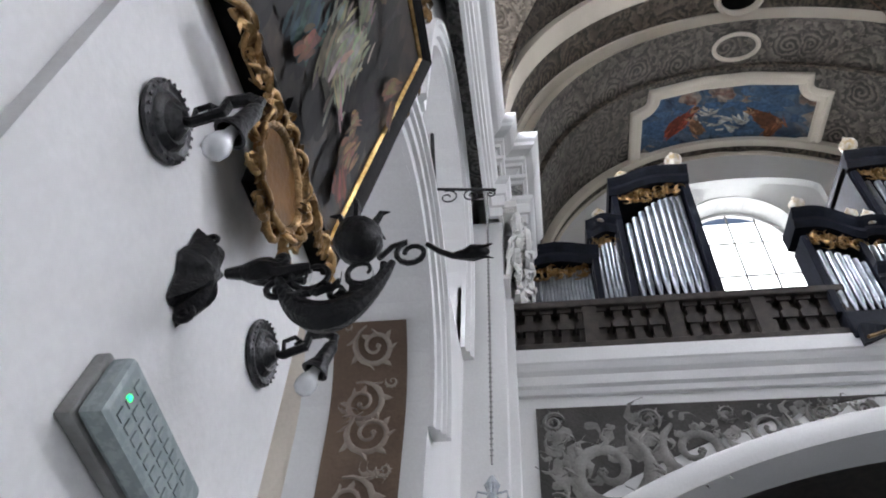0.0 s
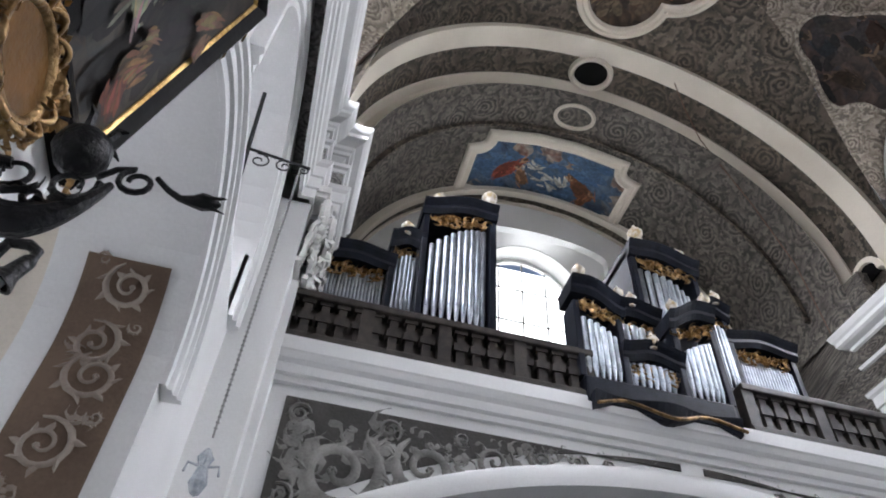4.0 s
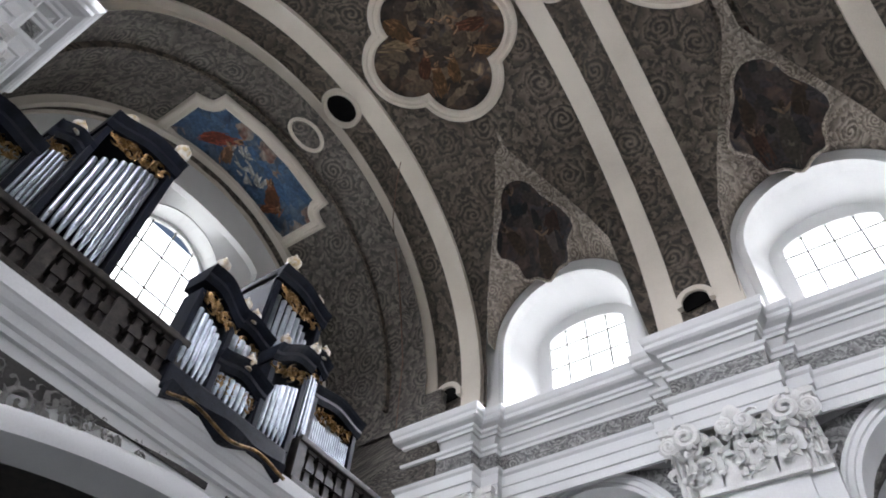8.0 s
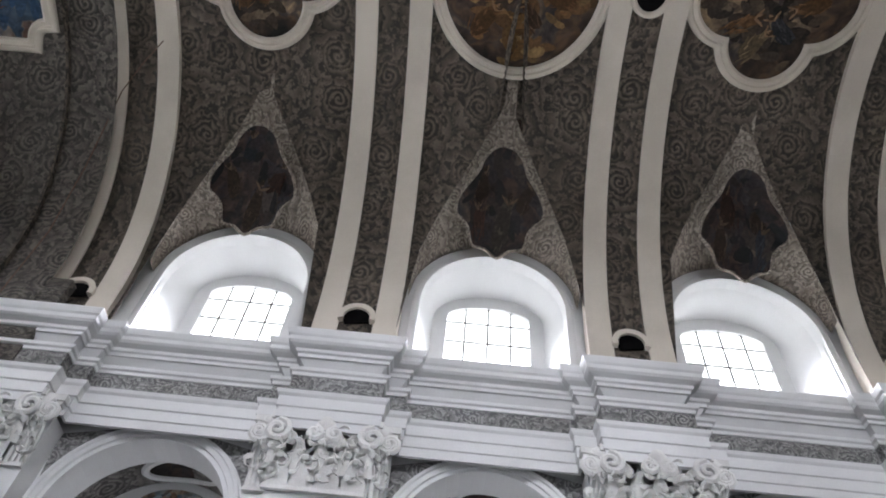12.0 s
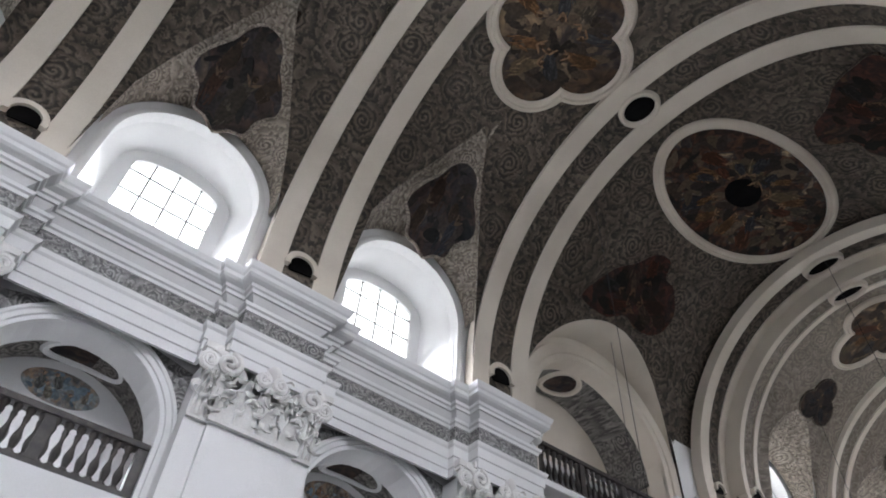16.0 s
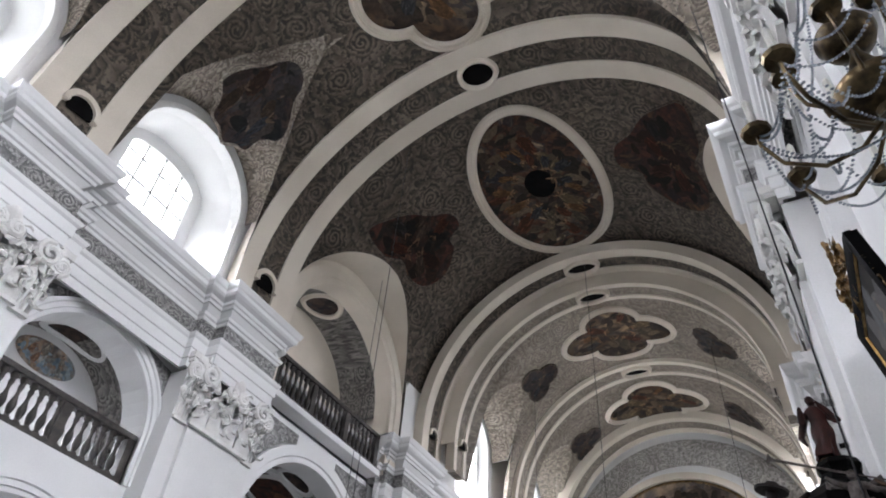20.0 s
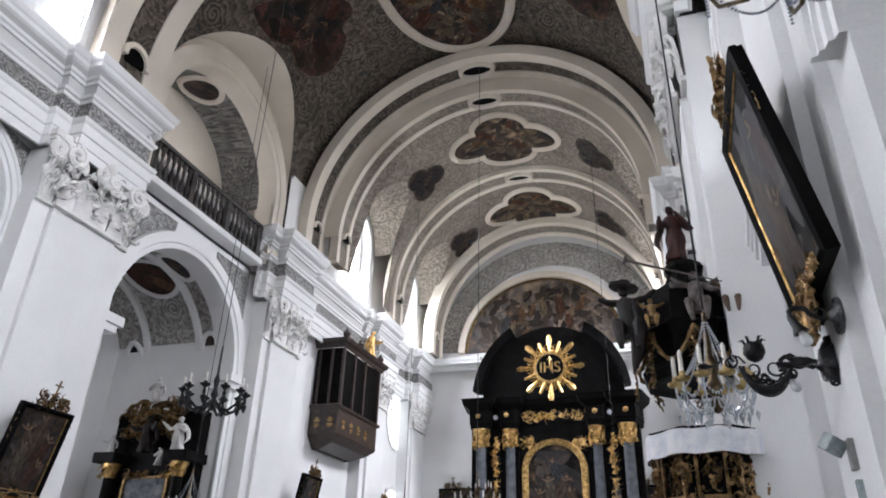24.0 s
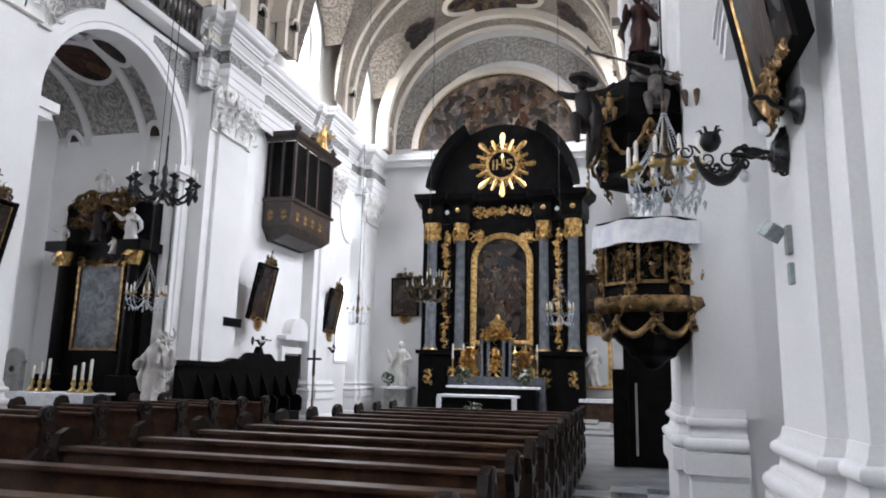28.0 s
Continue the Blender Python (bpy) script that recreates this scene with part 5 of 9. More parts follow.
    for q in (-1, 1):
        bm = B()
        pts = [(q * 2.3, 8.85)] + [(q * 2.42 * math.cos(a), 6.25 + 2.5 * math.sin(a)) for a in [0.45 + 0.08 * i for i in range(11)]] + [(q * 0.75, 8.85)]
        prism(bm, pts if q > 0 else pts[::-1], wall_m(s * (WALLX - 0.004), CROSS - 0.05, 0, s) @ Matrix.Scale(-1, 4, (0, 0, 1)), 0.02)
        bmesh.ops.recalc_face_normals(bm, faces=bm.faces)
        struct("trim_spandrel", bm, FRIEZE, "grey stucco spandrel beside the chapel arch", "wall panel")
    for yy in (CROSS - 2.1, CROSS + 2.0):
        bm = B()
        q = 1 if yy > CROSS else -1
        box(bm, *sorted((s * 5.25, s * 6.1)), yy - 0.28, yy + 0.28, 6.0, 6.18)
        box(bm, *sorted((s * 5.32, s * 6.05)), yy - 0.2, yy + 0.2, 5.86, 6.0)
        struct("trim_impost", bm, WHITE, "white impost block of the chapel arch", "moulding")
    # chapel vault, east and west walls
    bm = B()
    ring(bm, 2.25, 2.35, 0.5, 3.6, 0, math.pi, 28, wall_m(s * WALLX, CROSS - 0.05, 6.2, s))
    smooth(struct("ceiling_chapel", bm, PALE_STUCCO, "grey stuccoed vault of the side chapel", "ceiling"))
    for dd in (0.95, 2.5):
        bm = B()
        ring(bm, 2.16, 2.26, dd, dd + 0.16, 0, math.pi, 28, wall_m(s * WALLX, CROSS - 0.05, 6.2, s))
        smooth(struct("trim_chapel_rib", bm, WHITE, "thin white rib across the chapel vault", "moulding"))
    for yy in (9.75, 14.35):
        bm = B()
        box(bm, *sorted((s * 6.0, s * 9.0)), yy - 0.1, yy + 0.1, 0, 9)
        struct("wall_chapel_side", bm, WHITE, "white side wall of the chapel", "wall")
    for yy, zz, ra, rb, ax in ((12.75, 8.33, 0.66, 0.6, 7.12), (12.5, 8.3, 0.5, 0.22, 6.22), (14.3, 6.85, 0.42, 0.2, 6.2), (14.35, 6.7, 0.5, 0.2, 8.5)):
        bm = B()
        fill(bm, oval(ra, rb, 36), 0.0, 4)
        a = math.atan2(yy - CROSS + 0.05, zz - 6.2)
        for v in bm.verts:
            u, w = v.co.x / 2.2 + a, v.co.y
            v.co = Vector((s * (ax + w), CROSS - 0.05 + 2.2 * math.sin(u), 6.2 + 2.2 * math.cos(u)))
        cf = tagged(new("chapel_fresco"), "oval brown fresco in a white ring on the chapel vault", "fresco", "chapel vault frescoes")
        part("painting", bm, FRESCO_RED if rb > 0.3 else FRESCO_DARK, cf)
        bm = B()
        sweep(bm, oval(ra, rb, 36), [(-0.02, 0), (0, 0.05), (0.08, 0.06), (0.12, 0)], closed=True)
        for v in bm.verts:
            u, w, q = v.co.x / 2.2 + a, v.co.y, v.co.z
            v.co = Vector((s * (ax + w), CROSS - 0.05 + (2.21 - q) * math.sin(u), 6.2 + (2.21 - q) * math.cos(u)))
        smooth(part("frame", bm, WHITE, cf))

# ---- organ loft ----
bm = B()
sweep(bm, [(-5.3, -6.6), (5.3, -6.6)], [(-0.3, 6.02), (0.06, 6.02), (0.08, 6.08), (0.13, 6.1), (0.15, 6.2), (0.2, 6.24), (0.24, 6.3), (0.26, 6.32), (0.26, 6.5), (-0.3, 6.5)])
for v in bm.verts:
    v.co.y = -13.2 - v.co.y
struct("trim_loft_ledge", bm, WHITE, "white moulded ledge below the loft balustrade", "moulding")
bm = B()
rows = []
for x in xs:
    z = loft_arch(x) if abs(x) < 4.35 else 0
    if abs(x) < 4.35:
        rows.append([(x, -6.6, z), (x, -6.52, z), (x, -6.5, z + 0.08), (x, -6.5, z + 0.2), (x, -6.54, z + 0.26), (x, -6.6, z + 0.28)])
grid_faces(bm, rows, close_v=True)
smooth(struct("trim_loft_arch", bm, WHITE, "moulded white edge of the wide arch below the loft", "moulding"), 40)


def spiral(bm, m, cx, cy, r, turns, way, start, thick, depth):
    """One tapering scroll with leaf lobes along its back, standing on a panel."""
    n = 26
    pts = []
    for i in range(n + 1):
        f = i / n
        a = start + way * turns * 2 * math.pi * f
        rr = r * (1 - 0.86 * f)
        pts.append((cx + rr * math.cos(a), cy + rr * math.sin(a), a, rr, f))
    rows = []
    for x, y, a, rr, f in pts:
        t = thick * (1 - 0.6 * f) * min(1, 0.35 + f * 5)
        ca, sa = math.cos(a), math.sin(a)
        rows.append([m @ Vector((x - ca * t, y - sa * t, 0)), m @ Vector((x - ca * t * 0.5, y - sa * t * 0.5, depth)), m @ Vector((x + ca * t * 0.5, y + sa * t * 0.5, depth * 0.8)), m @ Vector((x + ca * t, y + sa * t, 0))])
    grid_faces(bm, rows)
    for i in range(2, n - 8, 2):
        x, y, a, rr, f = pts[i]
        L = r * 0.55 * (1 - f * 0.5)
        b = a + way * (0.9 if i % 4 else 0.45)
        tip = (x + L * math.cos(b), y + L * math.sin(b))
        q = a + way * math.pi / 2
        w = r * 0.15
        grid_faces(bm, [[m @ Vector((x + w * math.cos(q), y + w * math.sin(q), 0)), m @ Vector((x, y, depth)), m @ Vector((x - w * math.cos(q), y - w * math.sin(q), 0))],
                        [m @ Vector((tip[0] * 0.45 + x * 0.55 + w * 0.9 * math.cos(q), tip[1] * 0.45 + y * 0.55 + w * 0.9 * math.sin(q), 0.002)), m @ Vector((tip[0] * 0.5 + x * 0.5, tip[1] * 0.5 + y * 0.5, depth)), m @ Vector((tip[0] * 0.45 + x * 0.55 - w * 0.8 * math.cos(q), tip[1] * 0.45 + y * 0.55 - w * 0.8 * math.sin(q), 0.002))],
                        [m @ Vector((tip[0], tip[1], 0.002)), m @ Vector((tip[0], tip[1], 0.004)), m @ Vector((tip[0], tip[1], 0.002))]])
    x, y = pts[-1][:2]
    for j in range(6):
        b = j * math.pi / 3
        lathe(bm, [(0, depth), (r * 0.05, depth * 0.8), (r * 0.06, 0)], 6, m @ Matrix.Translation((x + r * 0.07 * math.cos(b), y + r * 0.07 * math.sin(b), 0)))
    return bm


LEAF_PALE = mat("pale_grey_paint", (0.29, 0.28, 0.26), 0.7, dark=(0.15, 0.145, 0.135), scale=3, bump=0.2)
LEAF_TAN = mat("tan_grey_paint", (0.31, 0.265, 0.22), 0.7, dark=(0.24, 0.19, 0.155), scale=3, bump=0.2)
DARK_GROUND = mat("dark_grey_ground", (0.085, 0.08, 0.073), 0.8, dark=(0.05, 0.047, 0.043), scale=2, bump=0.3)
TAN_GROUND = mat("brown_ground", (0.17, 0.115, 0.078), 0.8, dark=(0.12, 0.08, 0.055), scale=2, bump=0.2)
for s in (-1, 1):
    ob = tagged(new("trim_loft_panel"), "dark grey panel with pale acanthus scrolls on the loft front", "wall panel", kind="structure")
    bm = B()
    pts = [(0.15, 5.88), (4.78, 5.88), (4.78, 3.6), (4.62, 3.6)]
    pts += [(x, loft_arch(x) + 0.42) for x in [4.3 - 4.15 * i / 20 for i in range(21)]]
    pts = [(s * u, v) for u, v in pts]
    prism(bm, pts if s > 0 else pts[::-1], cross_m(-6.585, 0, -1), 0.02)
    part("ground", bm, DARK_GROUND, ob)
    bm = B()
    m = cross_m(-6.583, 0, 1)
    for cx, cy, r, w, st in ((4.2, 4.85, 0.46, 1, 2.2), (3.28, 5.05, 0.36, -1, 1.0), (2.5, 5.27, 0.24, 1, 2.4), (4.62, 3.95, 0.24, -1, 1.2), (1.95, 5.4, 0.15, -1, 1.0), (1.5, 5.45, 0.11, 1, 2.0), (3.72, 5.42, 0.14, -1, 4.0), (2.88, 5.46, 0.1, 1, 4.0), (4.72, 5.42, 0.13, -1, 3.0), (3.72, 4.72, 0.14, 1, 0.0), (1.1, 5.5, 0.07, -1, 1.0), (4.72, 4.5, 0.13, 1, 1.0)):
        spiral(bm, m, s * cx * 0.975, cy + 0.27, r, 1.6, s * w, st if s > 0 else math.pi - st, r * 0.2, 0.03)
    for cx, cy, w, h, nn, sz in ((3.78, 5.1, 0.16, 0.7, 16, 0.2), (2.9, 5.15, 0.14, 0.5, 12, 0.16), (4.7, 5.0, 0.16, 0.7, 14, 0.16), (2.2, 5.38, 0.14, 0.25, 8, 0.12), (4.0, 4.3, 0.3, 0.1, 5, 0.14), (1.7, 5.47, 0.5, 0.08, 12, 0.09)):
        leaves(bm, m @ Matrix.Translation((s * cx * 0.975, cy + 0.27, 0.002)), w, h, nn, int(cx * 10), sz, 0.02)
    for i in range(34):
        cx = 0.5 + 4.1 * i / 33
        lo = loft_arch(cx) + 0.5 if cx < 4.3 else 3.9
        hh = 5.8 - lo
        leaves(bm, m @ Matrix.Translation((s * cx, (5.8 + lo) / 2, 0.001)), 0.1, hh * 0.8, 1 + int(hh * 4), 60 + i, min(0.17, 0.05 + hh * 0.12), 0.014)
    smooth(part("scrollwork", bm, LEAF_PALE, ob, "pale painted acanthus scrolls"), 60)
balustrade("loft_balustrade", (1.15, -6.45, 6.5), (5.1, -6.45, 6.5), 0.72, "dark brown carved wooden balustrade of the organ loft", 0.2, 3, carved=True)
balustrade("loft_balustrade", (-5.1, -6.45, 6.5), (-0.85, -6.45, 6.5), 0.72, "dark brown carved wooden balustrade of the organ loft", 0.2, 3, carved=True)

# ---- shared ornament ----
def figure(bm, m, h, seed, spread=0.25):
    """A plain robed statue of height h: a folded robe that sways, sleeves, a cloak end and a tilted head."""
    rnd = random.Random(seed)
    n, p0, p1 = 28, rnd.random() * 6, rnd.random() * 6
    sway = (rnd.random() - 0.5) * 0.16
    prof = [(0.15, 0), (0.165, 0.02), (0.15, 0.1), (0.13, 0.2), (0.12, 0.32), (0.118, 0.42), (0.10, 0.52), (0.098, 0.58), (0.12, 0.68), (0.125, 0.74), (0.10, 0.79), (0.05, 0.825), (0.04, 0.85), (0.055, 0.87), (0.066, 0.90), (0.068, 0.935), (0.052, 0.975), (0.02, 0.998), (0, 1.0)]
    rows = []
    for r, z in prof:
        row = []
        for i in range(n):
            a = 2 * math.pi * i / n
            f = max(0.0, 0.8 - z)
            q = r * (1 + f * (0.22 * math.sin(5 * a + p0 + 5 * z) + 0.10 * math.sin(9 * a + p1 - 7 * z)))
            wide = 1.22 if 0.3 < z < 0.8 else 1.0
            row.append(m @ Vector((h * (q * wide * math.cos(a) + sway * math.sin(3.3 * z)), h * (q * math.sin(a) - (0.03 if z > 0.86 else 0)), h * z)))
        rows.append(row)
    grid_faces(bm, rows, close_v=True)
    for s in (-1, 1):
        x0 = sway * math.sin(3.3 * 0.74)
        e = Vector((s * (0.19 + 0.08 * rnd.random()) * h + x0 * h, -0.08 * h, (0.5 + 0.16 * rnd.random()) * h))
        k = Vector((s * (0.06 + spread * rnd.random()) * h, -0.22 * h, (0.55 + 0.3 * rnd.random()) * h))
        tube(bm, [m @ Vector((s * 0.09 * h + x0 * h, 0, 0.75 * h)), m @ ((Vector((s * 0.12 * h, 0, 0.7 * h)) + e) / 2), m @ e, m @ ((e + k) / 2), m @ k], [0.05 * h, 0.058 * h, 0.06 * h, 0.05 * h, 0.02 * h], 8)
    side = 1 if rnd.random() > 0.5 else -1
    tube(bm, [m @ Vector((side * 0.1 * h, 0.04 * h, 0.74 * h)), m @ Vector((side * 0.2 * h, 0.05 * h, 0.55 * h)), m @ Vector((side * 0.26 * h, 0.02 * h, 0.36 * h)), m @ Vector((side * 0.2 * h, -0.03 * h, 0.2 * h))], [0.04 * h, 0.06 * h, 0.05 * h, 0.01 * h], 7)
    return bm


def urn(bm, m, h):
    return lathe(bm, [(0.16 * h, 0), (0.18 * h, 0.05 * h), (0.08 * h, 0.14 * h), (0.2 * h, 0.26 * h), (0.3 * h, 0.42 * h), (0.3 * h, 0.52 * h), (0.16 * h, 0.62 * h), (0.2 * h, 0.68 * h), (0.1 * h, 0.78 * h), (0.06 * h, 0.9 * h), (0, h)], 12, m)


PALE_URN = mat("white_gilt_urn", (0.72, 0.69, 0.62), 0.4, dark=(0.45, 0.33, 0.16), scale=14)

def curl(bm, m, cx, cy, r, turns, way, start, thick, lift=0.0):
    """One C-scroll of round tapering section that rolls up into a bead; local u, v on the plane of m."""
    n = 16
    pts, rad = [], []
    for i in range(n + 1):
        f = i / n
        a = start + way * turns * 2 * math.pi * f
        q = r * (1 - 0.75 * f)
        pts.append(m @ Vector((cx + q * math.cos(a), cy + q * math.sin(a), lift * math.sin(math.pi * f))))
        rad.append(thick * (0.35 + 0.65 * math.sin(math.pi * min(1, 0.15 + f))))
    tube(bm, pts, rad, 7)
    lathe(bm, [(0, -thick * 1.3), (thick * 1.2, -thick * 0.5), (thick * 1.2, thick * 0.5), (0, thick * 1.3)], 8, Matrix.Translation(pts[-1]))
    return bm


# ---- organ ----
def organ_pipe(parent, x, y, z, r, h, lift):
    """One tin pipe: foot cone, mouth and body."""
    bm = B()
    lathe(bm, [(r * 0.3, 0), (r, lift), (r, h), (r * 0.8, h)], 10, Matrix.Translation((x, y, z)))
    box(bm, x - r * 0.55, x + r * 0.55, y + r * 0.82, y + r * 1.12, z + lift, z + lift + 0.02)
    box(bm, x - r * 0.5, x + r * 0.5, y + r * 0.9, y + r * 1.02, z + lift + 0.03, z + lift + 0.03 + r * 0.7)
    return smooth(part("pipe", bm, TIN, parent), 50)


def pipe_field(parent, x0, x1, y, z, n, h0, h1, f0, f1, bow=0.0):
    for i in range(n):
        q = (i + 0.5) / n
        hh = h0 + (h1 - h0) * q
        organ_pipe(parent, x0 + (x1 - x0) * q, y + bow * math.sin(math.pi * q), z, abs(x1 - x0) / n * 0.47, hh, f0 + (f1 - f0) * q)


def case_section(parent, x0, x1, y0, y1, z0, z1, lift0=0.0, lift1=0.0, depth=0.14):
    """A section of organ case: two posts, a back and a curved crowning cornice."""
    a, b = min(x0, x1), max(x0, x1)
    for x in (a, b):
        bm = B()
        box(bm, x - 0.045, x + 0.045, y0, y1 - 0.02, z0, z1 - 0.1, 0.01)
        part("post", bm, NAVY, parent)
    bm = B()
    box(bm, a, b, y0 - 0.02, y0 + 0.06, z0, z1)
    part("back", bm, NAVY, parent)
    bm = B()
    n = 10
    rows = []
    for i in range(n + 1):
        f = i / n
        x = x0 + (x1 - x0) * f
        x = x + (0.08 if x1 > x0 else -0.08) * (2 * f - 1)
        z = z1 + lift0 + (lift1 - lift0) * (f * f * (3 - 2 * f)) + 0.11 * math.sin(math.pi * f) ** 2
        rows.append([(x, y0 - 0.04, z - 0.26), (x, y1, z - 0.26), (x, y1 + 0.05, z - 0.18), (x, y1 + 0.05, z - 0.12), (x, y1 + 0.11, z - 0.05), (x, y1 + 0.14, z), (x, y0 - 0.04, z)])
    vr = grid_faces(bm, rows, close_v=True)
    bm.faces.new(vr[0])
    bm.faces.new(list(reversed(vr[-1])))
    part("crown", bm, NAVY, parent, "curved blue-black cornice")
    bm = B()
    m = frame_m(((a + b) / 2, y1 - 0.06, z1 - 0.40 + (lift0 + lift1) / 2), (1, 0, (lift1 - lift0) / (x1 - x0) * 0.9), (0, 0, 1), (0, 1, 0))
    leaves(bm, m @ Matrix.Translation((0, 0.04, 0)), (b - a) * 0.85, 0.15, int(50 * (b - a)) + 14, int(abs(x0 * 100)), 0.09, 0.06)
    part("carving", bm, ANTIQUE, parent, "gilded pierced foliage")


def main_case(s, label, dx=0.0):
    ob = tagged(new("organ_case"), label, "organ", "organ cases")
    yb, yf = -8.0, -7.25
    bm = B()
    box(bm, *sorted((s * 2.25, s * 4.95)), yb, yf - 0.02, 6.44, 7.7)
    part("plinth", bm, NAVY, ob)
    bm = B()
    box(bm, *sorted((s * 2.2, s * 5.0)), yb, yf + 0.12, 7.7, 7.8, 0.02)
    part("impost", bm, NAVY, ob)
    case_section(ob, s * 4.9, s * 3.82, yb, yf, 7.8, 8.95)
    pipe_field(ob, s * 4.84, s * 3.88, yf - 0.08, 7.8, 19, 0.66, 0.88, 0.34, 0.14)
    case_section(ob, s * 3.80, s * 3.42, yb, yf + 0.06, 7.8, 9.42, 0.0, 0.05)
    pipe_field(ob, s * 3.76, s * 3.46, yf, 7.8, 5, 1.15, 1.25, 0.2, 0.2, 0.08)
    case_section(ob, s * 3.38, s * 2.3, yb, yf + 0.18, 7.8, 10.22, 0.0, 0.2)
    pipe_field(ob, s * 3.3, s * 2.38, yf + 0.04, 7.8, 9, 1.55, 2.15, 0.3, 0.3, 0.16)
    bm = B()
    box(bm, *sorted((s * 2.22, s * 2.28)), yb, yf + 0.1, 7.8, 10.3)
    part("side_panel", bm, NAVY, ob)
    for x, z, h in ((3.66, 9.44, 0.34), (3.2, 10.26, 0.4), (2.38, 10.42, 0.44)):
        bm = B()
        urn(bm, Matrix.Translation((s * x, yf + (0.24 if x < 3.2 else 0.12), z)), h)
        smooth(part("urn", bm, PALE_URN, ob, "white and gilt urn finial"))
    ob.location.x = dx
    return ob


main_case(1, "blue-black organ case with tin pipes and gilded carving")
main_case(-1, "blue-black organ case with tin pipes and gilded carving", 2.15)
# chair organ set into the loft balustrade
ob = tagged(new("chair_organ"), "small dark organ case that projects over the loft rail", "organ")
cx = 0.17
yb, yf = -7.60, -6.62
bm = B()
box(bm, cx - 1.05, cx + 1.05, yb, yf, 6.65, 7.05, 0.03)
part("plinth", bm, NAVY, ob)
bm = B()
rows = []
for i in range(25):
    u = -1.0 + 2.0 * i / 24
    d = 0.12 * math.cos(u * 5.6)
    rows.append([(cx + u, yb, 6.75), (cx + u, yf + 0.1 + d * 0.4, 6.75), (cx + u, yf + 0.02 + d * 0.4, 6.60 - d * 0.75), (cx + u, yb, 6.56)])
vr = grid_faces(bm, rows, close_v=True)
bm.faces.new(vr[0])
bm.faces.new(list(reversed(vr[-1])))
part("corbel", bm, NAVY, ob, "wavy blue-black bracket")
bm = B()
tube(bm, [(cx - 1.0 + 2.0 * i / 40, yf + 0.12 + 0.048 * math.cos((-1.0 + 2.0 * i / 40) * 5.6), 6.60 - 0.09 * math.cos((-1.0 + 2.0 * i / 40) * 5.6)) for i in range(41)], 0.024, 6)
part("gilt_edge", bm, GOLD_OLD, ob, "gilded wavy edge")
for x0, x1, yy, z0, z1, l0, l1, n, h0, h1 in ((-1.05, -0.42, yf, 7.05, 8.45, 0.28, 0.0, 6, 1.05, 0.75), (-0.38, 0.38, yf - 0.05, 7.05, 7.70, 0.0, 0.0, 7, 0.42, 0.42), (0.42, 1.05, yf, 7.05, 8.45, 0.0, 0.28, 6, 0.75, 1.05), (-0.38, 0.38, yf - 0.35, 7.70, 8.75, 0.0, 0.0, 5, 0.7, 0.7)):
    case_section(ob, cx + x0, cx + x1, yy - 0.4, yy, z0, z1, l0, l1)
    pipe_field(ob, cx + x0 + 0.06, cx + x1 - 0.06, yy - 0.08, z0, n, h0, h1, 0.18, 0.18, 0.05)
for u, z, yy, h in ((1.0, 8.70, yf + 0.06, 0.34), (-1.0, 8.70, yf + 0.06, 0.32), (0.42, 8.45, yf + 0.06, 0.28), (-0.42, 8.45, yf + 0.06, 0.28), (0.0, 7.70, yf + 0.02, 0.3), (0.0, 8.75, yf - 0.3, 0.32)):
    bm = B()
    urn(bm, Matrix.Translation((cx + u, yy, z)), h)
    smooth(part("urn", bm, PALE_URN, ob, "white and gilt urn finial"))

# it stands forward, its corbel before the rail
ob.matrix_world = Matrix.Translation((0.2, 0.0, 0.072)) @ Matrix.Scale(0.955, 4)

